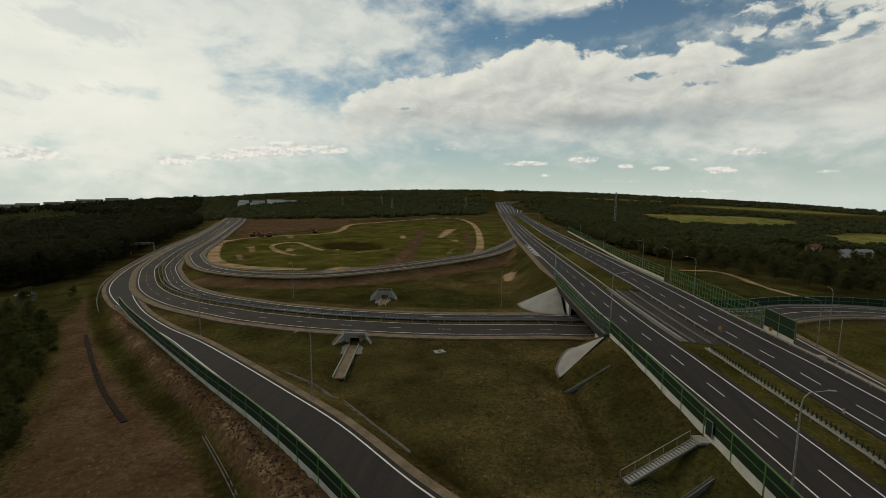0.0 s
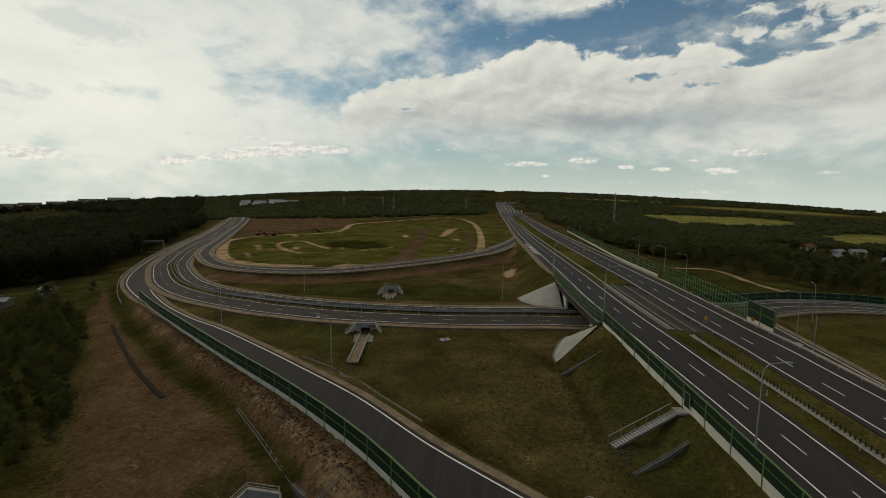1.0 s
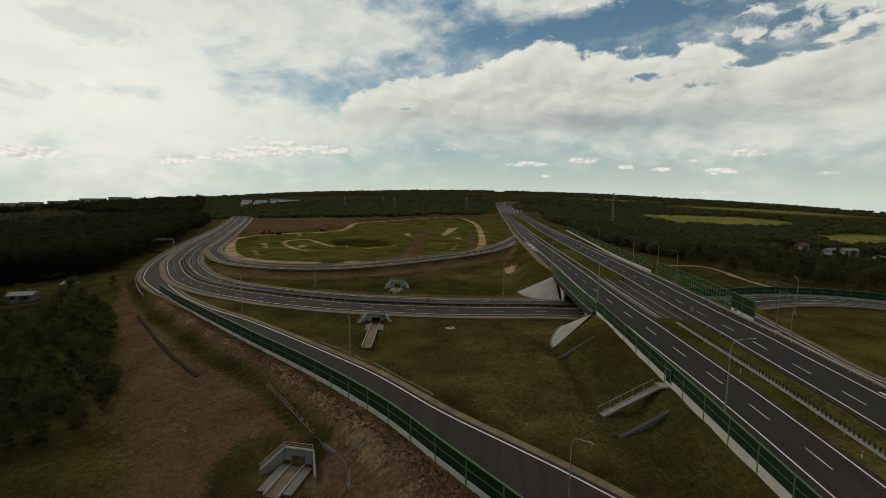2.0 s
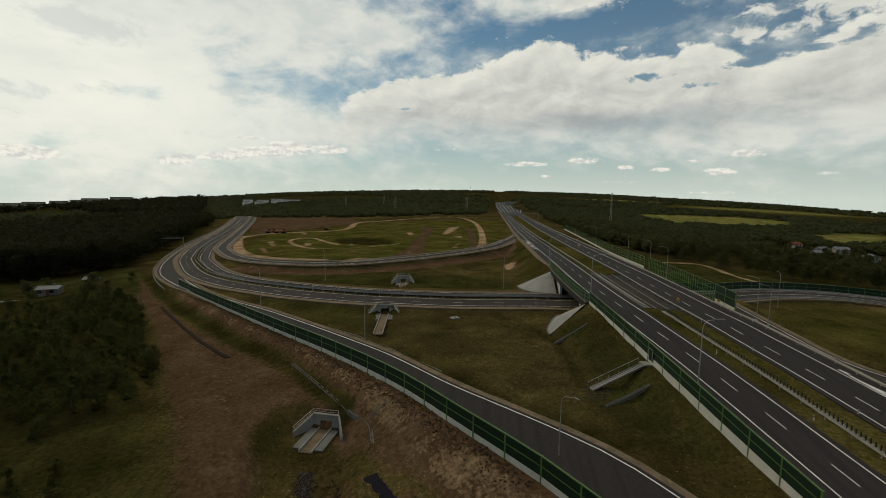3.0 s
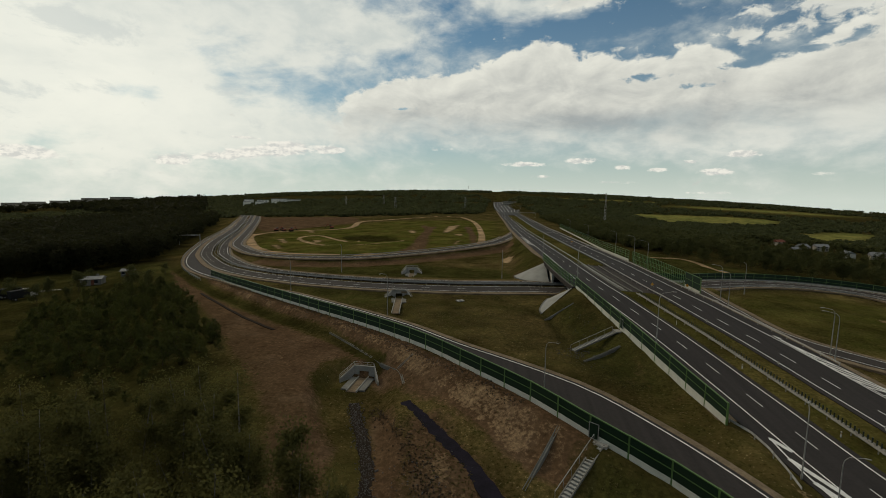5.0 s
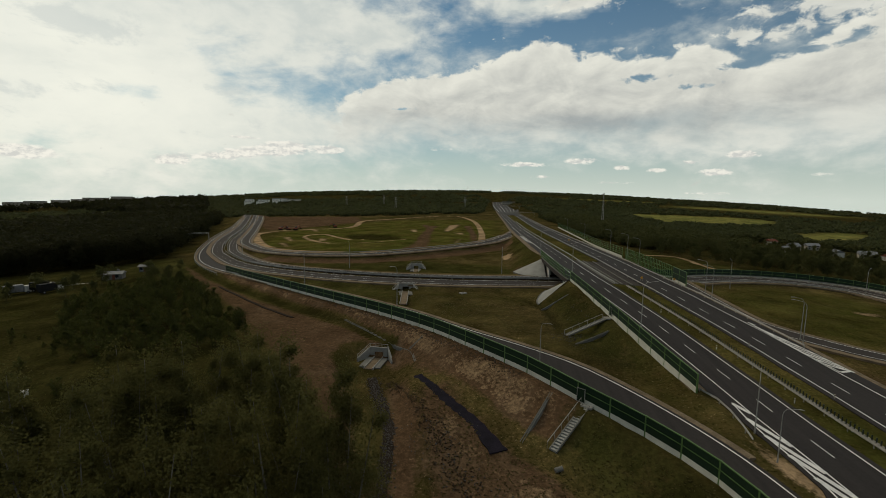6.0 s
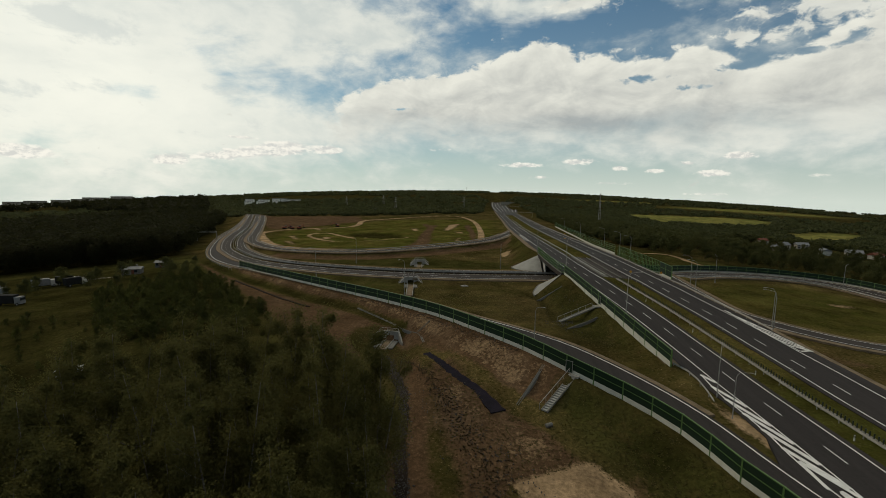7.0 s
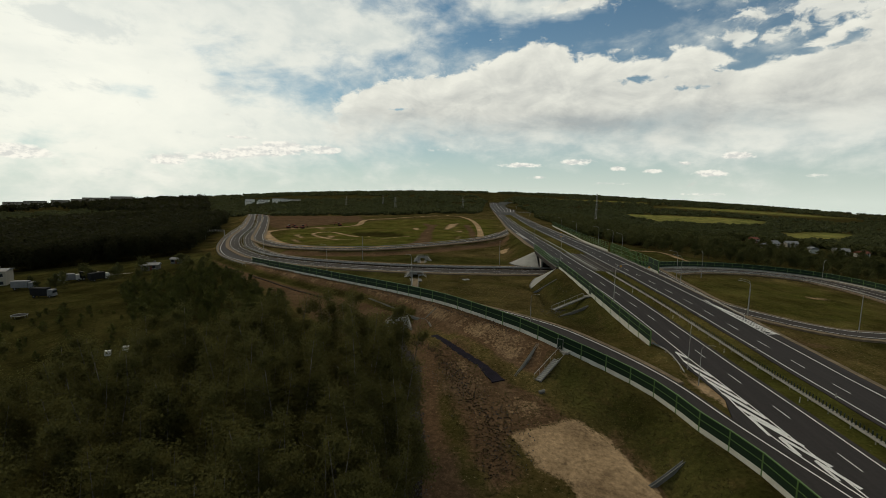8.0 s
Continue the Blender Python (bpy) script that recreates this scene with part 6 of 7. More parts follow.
lamp = street_lamp(33.8, 121, 3.4, 0, 11)
for x, y, zz, turn in ((26.5, 166, 7.2, 0), (21.5, 214, 7.0, 0), (-24, 135.6, 2.6, -115), (-62, 163.5, 1.6, -120), (73.6, 131.0, -1.7, 160), (69.3, 166.0, 0.9, 170), (76.4, 136.3, -2.0, 180), (71.2, 174.5, 1.4, 170), (93.3, 203.2, -1.8, 80), (150, 214, -5.4, 40), (5.0, 203.5, 0.6, -90), (-60, 205, 0.9, -80), (104, 132.5, -3.8, 90), (62.6, 262, 4.6, 180), (62.8, 330, 3.4, 180), (64.5, 410, 2.4, 180), (-120, 224, -1.6, 130), (-180, 322, -3.2, 130)):
    lamp = copy_thing(lamp, pose(x, y, zz, 0, 0, turn))
for x, y, k, turn in ((38.2, 85.3, 0.8, 60), (37.2, 78.5, 0.68, -20), (10.0, 101.2, 0.75, -40)):
    copy_thing(lamp, pose(x, y, gz(x, y) - 0.1, 0, 0, turn) @ Matrix.Scale(k, 4))
for x, y in ((62.5, 232), (60.9, 210)):
    copy_thing(lamp, pose(x, y, 5.0, 0, 0, 180))


# ---------------------------------------------------------------- signs and markers
def trestle_sign(x, y, z, turn):
    s = empty("road_sign", pose(x, y, z, 0, 0, turn) @ Matrix.Scale(0.75, 4), "yellow diamond warning sign on a low steel trestle", "road sign", "temporary warning signs")
    bm = bmesh.new()
    m = Matrix.Translation((0, -0.05, 1.3)) @ Matrix.Rotation(radians(45), 4, "Y")
    bmesh.ops.create_cube(bm, size=1.0, matrix=m @ Matrix.Diagonal((0.95, 0.05, 0.95, 1)))
    part("sign_plate", bm, M_YELLOW, s)
    for k in (-0.3, 0.3):
        bm = bmesh.new()
        add_beam(bm, (k, 0, 1.3), (k * 1.4, 0.35, 0), 0.05, 0.05)
        add_beam(bm, (k, 0, 1.3), (k * 1.4, -0.3, 0), 0.05, 0.05)
        part("leg", bm, M_STEEL, s)


trestle_sign(49.0, 169, float(main_z(49.0, 169)) + 0.03, 5)
trestle_sign(60.0, 171.5, float(main_z(60.0, 171.5)) + 0.03, 0)
trestle_sign(47.5, 300, float(main_z(47.5, 300)) + 0.1, 0)
trestle_sign(54.5, 345, float(main_z(54.5, 345)) + 0.1, 0)


def marker_post(x, y, z):
    s = empty("marker_post", pose(x, y, z), "slim white delineator post beside the carriageway", "marker post", "delineator posts")
    bm = bmesh.new()
    add_box(bm, 0, 0, 0.4, 0.14, 0.1, 1.1)
    part("stem", bm, M_WHITE, s)
    bm = bmesh.new()
    add_box(bm, 0, 0, 0.72, 0.15, 0.11, 0.18)
    part("dark_band", bm, M_TYRE, s)
    bm = bmesh.new()
    add_box(bm, 0, -0.06, 0.72, 0.06, 0.012, 0.14)
    part("reflector", bm, M_YELLOW, s)


for y in (56, 76, 96, 116, 136):
    x = float(np.interp(y, STATIONS, left_line_x)) + 9.9
    marker_post(x, y, float(main_z(x, y)) - 0.25)
    x = float(np.interp(y + 3, STATIONS, right_x)) - 1.7
    marker_post(x, y + 3, float(main_z(x, y + 3)) - 0.25)


# ---------------------------------------------------------------- membrane strips and stones
def ground_strip(pts, width, mat, name, label, category):
    line = np.array(on_ground(pts, 1.0, 0.14))
    rng = np.random.default_rng(int(abs(pts[0][0]) * 10))
    w = width / 2 * rng.uniform(0.82, 1.15, len(line))
    return tagged(ribbon(name, offset(line, w), offset(line, -w), 0.15, mat), label, category)


ground_strip([(-12.2, 97.2), (-7.0, 91.4), (-1.2, 84.4), (2.5, 78.2)], 2.5, M_BLACK, "membrane_strip", "black drainage membrane laid in a strip over bare soil", "membrane")
ground_strip([(-96.5, 168.8), (-77, 151.4), (-63, 139.5), (-50.6, 130.2)], 0.8, M_CLAY, "trench_strip", "dark strip of fresh backfill along the dirt track", "trench")
ground_strip([(-21, 100), (-18.8, 94.6), (-15.8, 88), (-13, 80), (-11.5, 70), (-9, 58), (-8, 48)], 1.6, M_CLAY, "ditch_bed", "damp muddy ditch bed filled with grey stones", "ditch")


def stones(pts, width, count, size, seed, label, mat=None):
    rng = np.random.default_rng(seed)
    line = on_ground(pts, 1.0)
    acc = along(line)
    nrm = normals2(line)
    vs, fs, base = [], [], 0
    oct_v = np.array([(1, 0, 0), (0, 1, 0), (-1, 0, 0), (0, -1, 0), (0, 0, 1), (0, 0, -1)], float)
    oct_f = np.array([(0, 1, 4), (1, 2, 4), (2, 3, 4), (3, 0, 4), (1, 0, 5), (2, 1, 5), (3, 2, 5), (0, 3, 5)])
    for _ in range(count):
        s = rng.uniform(0, acc[-1])
        p = at_len(line, s, acc)
        i = min(int(np.searchsorted(acc, s)), len(line) - 1)
        o = rng.normal(0, width / 2.6)
        q = np.array([p[0] + nrm[i, 0] * o, p[1] + nrm[i, 1] * o, p[2] + 0.1])
        vs.append(oct_v * rng.uniform(0.5, 1.2, (6, 1)) * size * rng.uniform(0.5, 1.3, 3) + q)
        fs.append(oct_f + base)
        base += 6
    ob = new("stones", mesh_from("stones", np.vstack(vs), np.vstack(fs), mat or M_STONE))
    return tagged(ob, label, "stones", kind="stuff")


stones([(-21, 100), (-18.8, 94.6), (-15.8, 88), (-13, 80), (-11.5, 70), (-9, 58), (-8, 48)], 1.5, 1500, 0.16, 4, "grey stones lining the outfall ditch")
stones([(18, 121), (19, 123), (20, 126)], 3.5, 60, 0.17, 5, "broken concrete lumps at the foot of the stairs")
stones([(-8, 84), (-2, 74), (3, 66), (2, 56)], 7.0, 320, 0.14, 6, "scattered small stones on bare soil")
stones([(16, 120), (24, 128), (26, 142)], 9.0, 110, 0.16, 7, "scattered pale stones on the grassy bank")
M_CLOD = surface("dark_earth_clods", (0.066, 0.047, 0.029), (0.042, 0.03, 0.019), 1.2, 0.95, 0, 0.5, 6)
stones([(-88, 173.5), (-58, 149.5), (-33, 129), (-12, 110.5), (6, 94)], 3.6, 1300, 0.17, 8, "dark clods of earth on the bare ramp bank", M_CLOD)
stones([(-88, 173.5), (-58, 149.5), (-33, 129), (-12, 110.5), (6, 94)], 4.0, 350, 0.11, 9, "small pale stones on the bare ramp bank")
stones([(-17, 99), (-10, 88), (-4, 76), (1, 66), (2, 54)], 3.2, 700, 0.18, 10, "heaped clods and rubble along the track edge", M_CLOD)


def tufts(poly, count, seed, size, mat, label):
    rng = np.random.default_rng(seed)
    px, py = np.array([p[0] for p in poly]), np.array([p[1] for p in poly])
    x, y = rng.uniform(px.min(), px.max(), count * 3), rng.uniform(py.min(), py.max(), count * 3)
    m = in_poly(x, y, poly)
    x, y = x[m][:count], y[m][:count]
    k = 5
    c = np.stack([np.repeat(x, k), np.repeat(y, k), np.repeat([gz(a, b) for a, b in zip(x, y)], k)], 1)
    c[:, :2] += rng.normal(0, size * 0.7, (len(c), 2))
    c[:, 2] += size * rng.uniform(0.1, 0.6, len(c))
    v, f = leaf_quads(c, rng.uniform(0.5, 1.2, len(c)) * size, rng, 0.8)
    return tagged(new("grass_tufts", mesh_from("grass_tufts", v, f, mat)), label, "grass", kind="stuff")


M_TUFT = leaf_material("grass_blades", (0.07, 0.062, 0.02), (0.13, 0.105, 0.045))
M_DRY = leaf_material("dry_meadow_grass", (0.03, 0.026, 0.009), (0.062, 0.05, 0.019))
tufts([(-12, 92), (-6, 95), (4, 79), (10, 75), (14, 68), (4, 63), (6, 56), (1, 50), (-5, 66), (-8, 82)], 1700, 31, 0.10, M_TUFT, "low weeds and grass tufts on bare soil")
tufts([(-60, 149), (-30, 124), (-12, 108), (6, 88), (9, 92), (-4, 102), (-28, 122), (-58, 147)], 1500, 32, 0.09, M_TUFT, "sparse tufts on the bare ramp bank")
tufts([(14, 120), (24, 106), (32, 110), (28, 140), (22, 152), (15, 150)], 1300, 33, 0.10, M_TUFT, "weeds and tufts on the motorway bank")
tufts([(10, 74), (22, 60), (30, 50), (32, 62), (26, 74), (16, 84)], 1300, 34, 0.10, M_TUFT, "rough tufts on the ramp bank")
tufts([(-28, 162), (16, 152), (16, 118), (-4, 128), (-24, 144)], 1900, 35, 0.10, M_TUFT, "rough grass tufts in the wedge between the roads")
tufts([(-140, 150), (-100, 122), (-60, 108), (-30, 84), (-24, 74), (-60, 72), (-130, 74)], 1600, 36, 0.1, M_DRY, "tall dry grass of the clearing")

# ---------------------------------------------------------------- buildings and vehicles


def house(x, y, turn, w, d, h, roof_h, wall_mat, roof_mat, label, storeys=2, name="house"):
    z = gz(x, y)
    if name == "house":
        w, d, h, roof_h = w * 0.7, d * 0.75, h * 0.75, roof_h * 0.8
    hs = empty(name, pose(x, y, z, 0, 0, turn), label, "house" if name == "house" else "building")
    bm = bmesh.new()
    add_box(bm, 0, 0, h / 2 - 0.5, w, d, h + 1)
    part("wall", bm, wall_mat, hs)
    e = 0.5
    v = [(-w / 2 - e, -d / 2 - e, h - 0.15), (w / 2 + e, -d / 2 - e, h - 0.15), (w / 2 + e, d / 2 + e, h - 0.15), (-w / 2 - e, d / 2 + e, h - 0.15), (-w / 2 - e, 0, h + roof_h), (w / 2 + e, 0, h + roof_h)]
    roof = raw("roof", v, [(0, 1, 5, 4), (2, 3, 4, 5), (1, 2, 5), (3, 0, 4), (3, 2, 1, 0)], roof_mat, hs)
    bm = bmesh.new()
    add_box(bm, w * 0.22, d * 0.12, h + roof_h * 0.95, 0.7, 0.7, 1.3)
    part("chimney", bm, M_CONC_DARK, roof)
    n = max(2, int(w / 3))
    for s in range(storeys):
        zz = 1.5 + s * (h / storeys)
        for i in range(n):
            xx = -w / 2 + (i + 0.5) * w / n
            for k in (-1, 1):
                bm = bmesh.new()
                add_box(bm, xx, k * (d / 2 + 0.01), zz, 1.2, 0.08, 1.3)
                win = part("window", bm, M_GLASS, hs)
                bm = bmesh.new()
                add_box(bm, xx, k * (d / 2 + 0.06), zz - 0.72, 1.4, 0.16, 0.1)
                part("sill", bm, M_WHITE, win)
    bm = bmesh.new()
    add_box(bm, 0.6, -d / 2 - 0.03, 1.0, 1.0, 0.1, 2.1)
    part("door", bm, M_ROOF_RED, hs)
    return hs


house(255, 427, 20, 12, 9, 5.5, 3, M_CREAM, M_ROOF_GREY, "two-storey cream house with a grey roof among trees")
house(284, 449, -10, 13, 9, 5.5, 2.5, M_CREAM, M_ROOF_GREY, "cream house with a grey sheet roof among trees")
house(273, 404, 75, 13, 9, 5.0, 2.2, M_WHITE, M_ROOF_GREY, "white gabled house with a grey roof among trees")
house(298, 408, -25, 15, 10, 5.0, 3, M_CREAM, M_ROOF_GREY, "cream house with a steep grey roof among trees")
house(314, 407, 15, 12, 9, 5.0, 2.5, M_WHITE, M_ROOF_RED, "white house with a red tiled roof among trees")
house(262, 470, 15, 11, 9, 5.0, 2.5, M_CREAM, M_ROOF_RED, "cream house with a red tiled roof among trees")
house(234, 400, 5, 10, 8, 4.5, 2.5, M_CREAM, M_ROOF_GREY, "low cream house with a grey roof among trees")
house(-156, 188, 25, 7, 4.5, 2.6, 0.8, M_CONC_DARK, M_ROOF_GREY, "small shed with a grey sheet roof beside the meadow", 1, "shed")
house(-156, 205, 10, 4, 3, 2.4, 0.8, M_CONC_DARK, M_ROOF_GREY, "tiny garden hut with a grey roof at the forest edge", 1, "shed")
house(-205, 160, 35, 12, 9, 6.5, 0.6, M_CREAM, M_ROOF_GREY, "cream flat-roofed workshop beside the truck yard", 2, "workshop")


def truck(x, y, turn, label, cab_mat, box_mat):
    t = empty("truck", pose(x, y, gz(x, y), 0, 0, turn), label, "truck", "parked trucks")
    bm = bmesh.new()
    add_box(bm, 2.9, 0, 1.75, 1.9, 2.3, 2.3)
    for v in bm.verts:
        if v.co.x > 3.5 and v.co.z > 2.5:
            v.co.x -= 0.35
    bmesh.ops.bevel(bm, geom=bm.edges[:], offset=0.08, segments=1, affect="EDGES")
    cab = part("cab", bm, cab_mat, t)
    bm = bmesh.new()
    add_box(bm, 3.82, 0, 2.15, 0.06, 1.9, 0.8)
    part("windscreen", bm, M_GLASS, cab)
    bm = bmesh.new()
    add_box(bm, -0.9, 0, 2.2, 5.4, 2.4, 2.5)
    bmesh.ops.bevel(bm, geom=bm.edges[:], offset=0.05, segments=1, affect="EDGES")
    part("cargo_box", bm, box_mat, t)
    bm = bmesh.new()
    add_box(bm, 0.2, 0, 0.75, 7.2, 1.0, 0.25)
    part("chassis", bm, M_TYRE, t)
    for wx in (2.8, -2.4):
        for k in (-1.0, 1.0):
            bm = bmesh.new()
            bmesh.ops.create_cone(bm, cap_ends=True, segments=14, radius1=0.5, radius2=0.5, depth=0.35, matrix=Matrix.Translation((wx, k, 0.5)) @ Matrix.Rotation(radians(90), 4, "X"))
            wh = part("wheel", bm, M_TYRE, t)
            bm = bmesh.new()
            bmesh.ops.create_cone(bm, cap_ends=True, segments=10, radius1=0.26, radius2=0.22, depth=0.38, matrix=Matrix.Translation((wx, k, 0.5)) @ Matrix.Rotation(radians(90), 4, "X"))
            part("rim", bm, M_STEEL, wh)


truck(-172, 163, 60, "white-cabbed truck with a dark cargo box in the yard", M_WHITE, M_ROOF_GREY)
truck(-167, 168, 40, "white truck with a dark tarpaulin box in the yard", M_WHITE, M_TYRE)
truck(-160.5, 165, 75, "white truck cab with a black tarpaulin box parked", M_WHITE, M_TYRE)
truck(-178, 150, 20, "dark truck with a grey box beside the workshop", M_ROOF_GREY, M_ROOF_GREY)
truck(-154, 136, 10, "dark truck with a black tarpaulin box parked near the meadow", M_ROOF_GREY, M_TYRE)


def bale_rack(x, y):
    """A row of slim pale stacks in the yard."""
    r = empty("pallet_row", pose(x, y, gz(x, y), 0, 0, 32), "row of pale stacked pallets in the yard", "pallets")
    for i in range(12):
        bm = bmesh.new()
        for k in range(4):
            add_box(bm, i * 1.6, 0, 0.12 + k * 0.26, 1.1, 1.0, 0.16)
        part("pallet_stack", bm, M_CREAM, r)


bale_rack(-172, 172)
bm = bmesh.new()
bmesh.ops.create_cone(bm, cap_ends=False, segments=20, radius1=1.9, radius2=1.9, depth=0.12)
hoop = empty("trampoline", pose(-133.5, 110.5, gz(-133.5, 110.5)), "round garden trampoline with a pale rim in the meadow", "trampoline")
ring = part("rim", bm, M_WHITE, hoop)
ring.location = (0, 0, 0.9)
bm = bmesh.new()
bmesh.ops.create_circle(bm, cap_ends=True, segments=20, radius=1.7, matrix=Matrix.Translation((0, 0, 0.9)))
part("mat", bm, M_TYRE, hoop)
for k in range(5):
    a = k * 2 * math.pi / 5
    bm = bmesh.new()
    add_beam(bm, (1.8 * math.cos(a), 1.8 * math.sin(a), -0.2), (1.8 * math.cos(a), 1.8 * math.sin(a), 0.9), 0.07, 0.07)
    part("leg", bm, M_STEEL, hoop)
for x, y in ((-79, 86.5), (-81.5, 84.5)):
    b = empty("beehive", pose(x, y, gz(x, y), 0, 0, 20), "white wooden box hive standing in the clearing", "beehive", "white hives")
    bm = bmesh.new()
    add_box(bm, 0, 0, 0.5, 1.0, 0.8, 1.0)
    part("body", bm, M_WHITE, b)
    bm = bmesh.new()
    add_box(bm, 0, 0, 1.05, 1.15, 0.95, 0.1)
    part("lid", bm, M_ROOF_PALE, b)


def block(x, y, z, turn, w, d, h, storeys, cols, label, wall_mat=None, name="apartment_building"):
    """A far slab block with its rows of windows."""
    b = empty(name, pose(x, y, z, 0, 0, turn), label, "building")
    bm = bmesh.new()
    add_box(bm, 0, 0, h / 2 - 10, w, d, h + 20)
    part("wall", bm, wall_mat or M_CREAM, b)
    bm = bmesh.new()
    add_box(bm, 0, 0, h + 0.4, w + 1, d + 1, 0.8)
    part("roof", bm, M_ROOF_GREY, b)
    first = None
    for s in range(storeys):
        for i in range(cols):
            p = (-w / 2 + (i + 0.5) * w / cols, -d / 2 - 0.05, (s + 0.55) * h / storeys)
            if first is None:
                bm = bmesh.new()
                add_box(bm, 0, 0, 0, w / cols * 0.4, 0.3, h / storeys * 0.4)
                first = part("window", bm, M_GLASS, b)
                first.location = p
            else:
                o = first.copy()
                scene.collection.objects.link(o)
                o.location = p


M_PALE = surface("pale_render", (0.78, 0.75, 0.68), (0.7, 0.67, 0.6), 0.4, 0.85, 0, 0.1)
FAR = "pale slab apartment block on the far skyline"
for x, y, top, w in ((-1861, 1559, -5, 60), (-1820, 1609, -1, 70), (-1769, 1666, 3, 60), (-1726, 1712, 7, 60), (-1690, 1750, 14, 90), (-1623, 1813, 20, 80)):
    block(x, y, top - 37, 46, w, 14, 18, 5, 16, FAR)
for x, y, top, w in ((-757, 1340, 9, 26), (-722, 1362, 8, 34), (-690, 1380, 12, 24), (-668, 1389, 12, 22), (-640, 1404, 10, 40), (-740, 1300, 4, 20), (-705, 1310, 4, 24)):
    block(x, y, top - 11, 26, w, 12, 10, 3, 8, "white low apartment block above the distant woods", M_PALE)
block(750, 1346, -24, -30, 22, 10, 9, 2, 5, "white farmhouse at the edge of distant fields", M_WHITE, "farmhouse")
block(965, 1569, -27, -30, 30, 10, 9, 2, 6, "white farm buildings at the edge of distant fields", M_WHITE, "farmhouse")
block(60, 1500, 0, 0, 60, 14, 12, 2, 10, "low grey toll building at the far end of the motorway", M_CREAM, "toll_building")


# ---------------------------------------------------------------- masts, gantry, machines
def lattice_mast(x, y, h, w, label, name="mast", arms=0):
    m = empty(name, pose(x, y, gz(x, y)), label, "mast" if not arms else "pylon")
    bm = bmesh.new()
    n = 10
    for i in range(n):
        z0, z1 = h * i / n, h * (i + 1) / n
        a, b = w * (1 - 0.75 * i / n), w * (1 - 0.75 * (i + 1) / n)
        c0 = [(-a, -a), (a, -a), (a, a), (-a, a)]
        c1 = [(-b, -b), (b, -b), (b, b), (-b, b)]
        for k in range(4):
            add_beam(bm, (*c0[k], z0), (*c1[k], z1), 0.22, 0.22)
            add_beam(bm, (*c0[k], z0), (*c1[(k + 1) % 4], z1), 0.12, 0.12)
    part("lattice", bm, M_STEEL, m)
    for k in range(arms):
        bm = bmesh.new()
        add_box(bm, 0, 0, h * (0.68 + 0.14 * k), 9 - 2 * k, 0.4, 0.4)
        part("crossarm", bm, M_STEEL, m)
    if not arms:
        bm = bmesh.new()
        add_box(bm, 0, 0, h - 0.8, 1.6, 1.6, 2.6)
        part("antenna_cluster", bm, M_WHITE, m)


lattice_mast(151, 655, 40, 1.3, "tall slim telecom mast rising above the eastern trees")
lattice_mast(-145, 2542, 32, 2.0, "far transmitter mast on the wooded skyline")
for x, y in ((-295, 1209), (-199, 923), (-60, 980), (-380, 1150)):
    lattice_mast(x, y, 27, 2.2, "grey lattice power pylon above distant woods", "pylon", 3)


def gantry(a, b, h, label):
    g = empty("sign_gantry", pose(a[0], a[1], a[2]), label, "gantry")
    v = Vector(b) - Vector(a)
    for nm, q in (("column", Vector((0, 0, 0))), ("column", v)):
        bm = bmesh.new()
        add_beam(bm, q - Vector((0, 0, 0.5)), q + Vector((0, 0, h)), 0.35, 0.35)
        part(nm, bm, M_STEEL, g)
    bm = bmesh.new()
    for dz in (0, 0.9):
        add_beam(bm, Vector((0, 0, h - dz)), v + Vector((0, 0, h - dz)), 0.2, 0.2)
    for i in range(12):
        add_beam(bm, v * (i / 12) + Vector((0, 0, h)), v * ((i + 1) / 12) + Vector((0, 0, h - 0.9)), 0.12, 0.12)
    part("truss", bm, M_STEEL, g)


gantry((-213.5, 313, -3.8), (-198.5, 313.5, -3.4), 6.5, "grey steel sign gantry over the slip road")
gantry((17, 700, 0.6), (62, 700, 0.6), 7.5, "grey steel sign gantry over the distant motorway")
gantry((12, 1100, 0.6), (64, 1100, 0.6), 8, "grey steel sign gantry over the distant motorway")


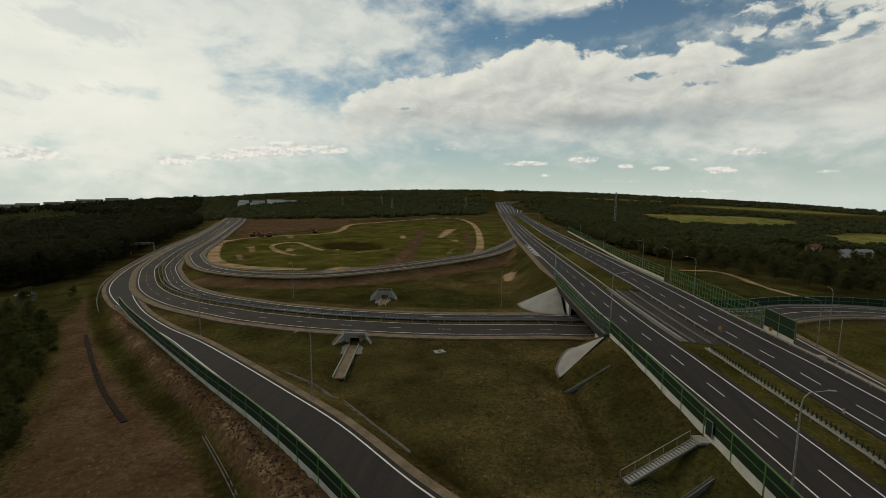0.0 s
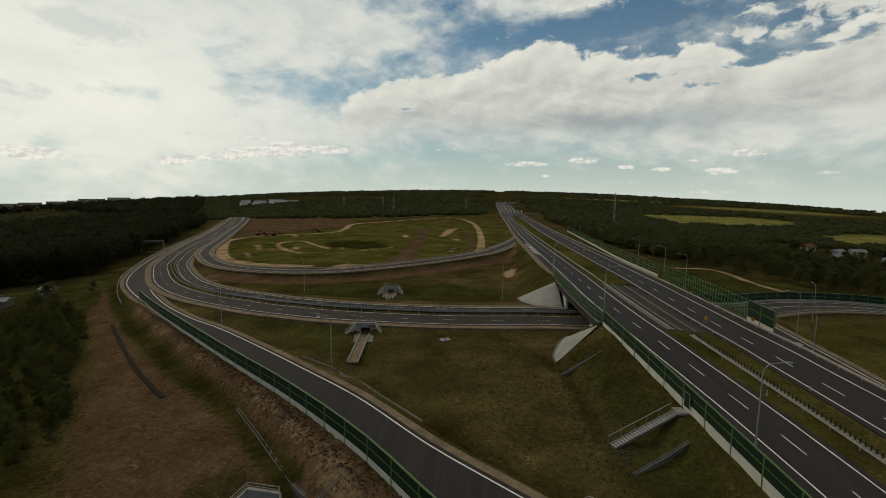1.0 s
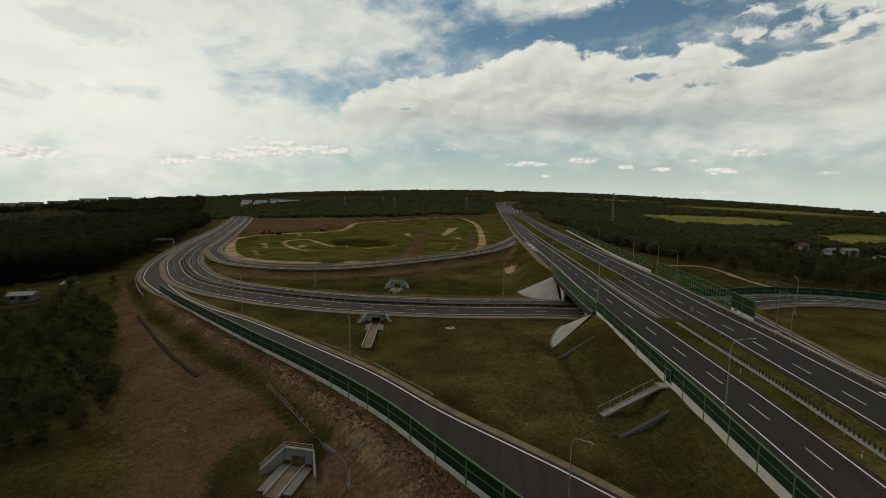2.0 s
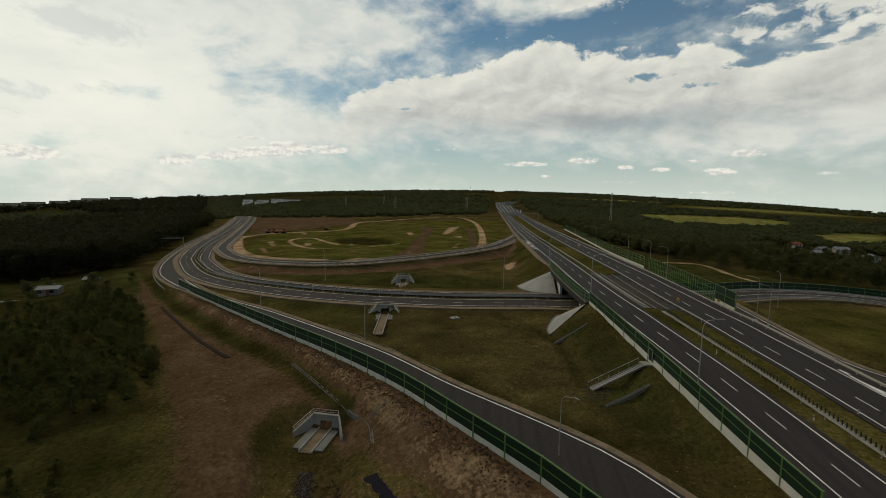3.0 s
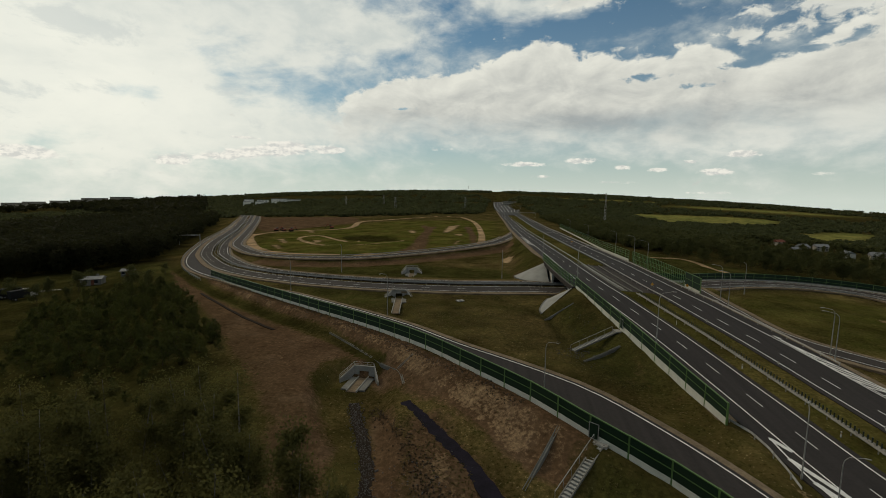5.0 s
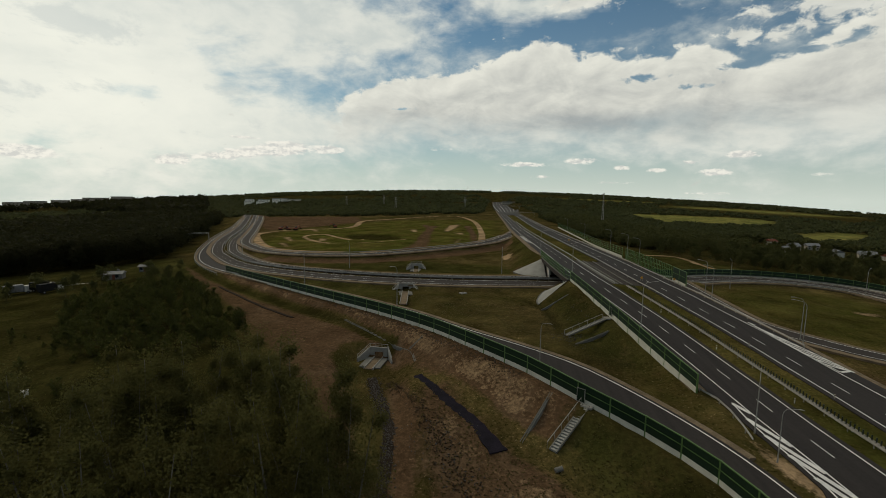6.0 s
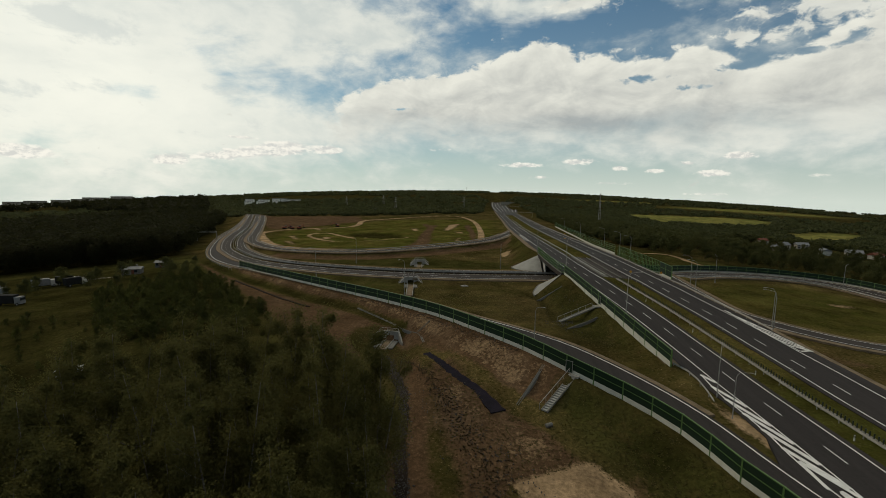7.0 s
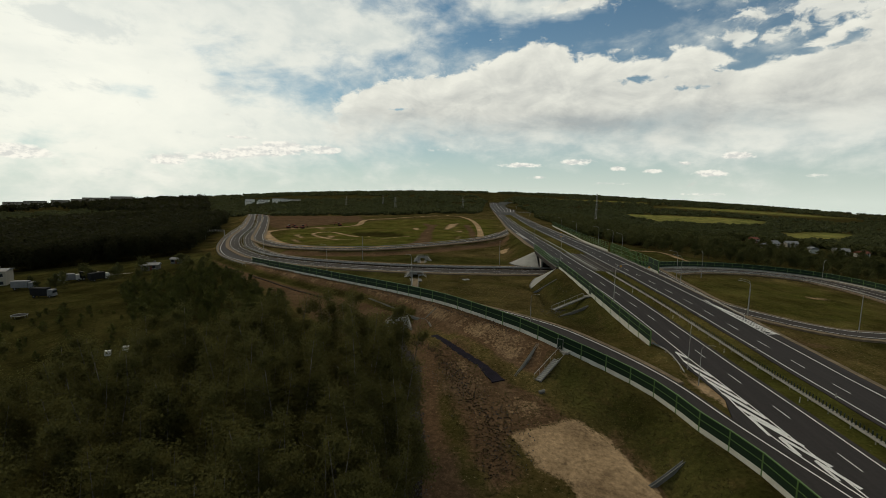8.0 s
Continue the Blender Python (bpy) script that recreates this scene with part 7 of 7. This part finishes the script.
def excavator(x, y, turn):
    e = empty("excavator", pose(x, y, gz(x, y), 0, 0, turn), "dull red tracked excavator parked on the bare field", "excavator", "parked excavators")
    for k in (-1.1, 1.1):
        bm = bmesh.new()
        add_box(bm, 0, k, 0.5, 4.0, 0.6, 1.0)
        bmesh.ops.bevel(bm, geom=bm.edges[:], offset=0.2, segments=2, affect="EDGES")
        part("track", bm, M_TYRE, e)
    bm = bmesh.new()
    add_box(bm, -0.4, 0, 1.7, 3.2, 2.6, 1.3)
    bmesh.ops.bevel(bm, geom=bm.edges[:], offset=0.1, segments=1, affect="EDGES")
    part("body", bm, M_RED, e)
    bm = bmesh.new()
    add_box(bm, 0.9, 0.6, 2.6, 1.4, 1.1, 1.7)
    part("cab", bm, M_GLASS, e)
    bm = bmesh.new()
    add_beam(bm, (1, -0.3, 1.8), (3.6, -0.3, 4.4), 0.4, 0.5)
    part("boom", bm, M_RED, e)
    bm = bmesh.new()
    add_beam(bm, (3.6, -0.3, 4.4), (5.4, -0.3, 1.8), 0.32, 0.4)
    arm = part("arm", bm, M_RED, e)
    bm = bmesh.new()
    add_box(bm, 5.5, -0.3, 1.3, 0.9, 1.1, 0.8)
    part("bucket", bm, M_TYRE, arm)


for x, y, t in ((-200, 424, 20), (-191, 421, 150), (-183, 419, 60), (-154, 444, 200)):
    excavator(x, y, t)

garden = scatter([(222, 352), (330, 365), (335, 440), (300, 478), (228, 478)], 60, 77, 6)
garden = [(x, y) for x, y in garden if all((x - a) ** 2 + (y - b) ** 2 > 90 for a, b in ((255, 427), (284, 449), (273, 404), (298, 408), (314, 407), (262, 470), (234, 400))) and not (abs(x - 0.66 * y) < 26 and y < 405)]
plant([copy_thing(o, Matrix.Identity(4)) for o in broads], garden, 78, 0.3, 0.6, "garden trees round the eastern houses")

# ---------------------------------------------------------------- toll plaza at the far end of the motorway
pl_y = np.array([760, 900, 1060, 1350, 1700, 2150.0])
pl_l = np.stack([np.array([13.0, 9, 4, -3, -2, 0]), pl_y, main_z(np.zeros(6), pl_y) + 0.12], 1)
pl_r = np.stack([np.array([42.0, 50, 60, 67, 69, 70]), pl_y, main_z(np.zeros(6), pl_y) + 0.12], 1)
plaza = road("road", pl_l, pl_r, M_ASPHALT, "wide asphalt toll plaza where the motorway fans out")
for k in range(7):
    ln = pl_l + (pl_r - pl_l) * (k + 0.5) / 7 + [0, 0, 0.1]
    stripe(plaza, ln[1:], 0.7, 0.03, "lane_line")
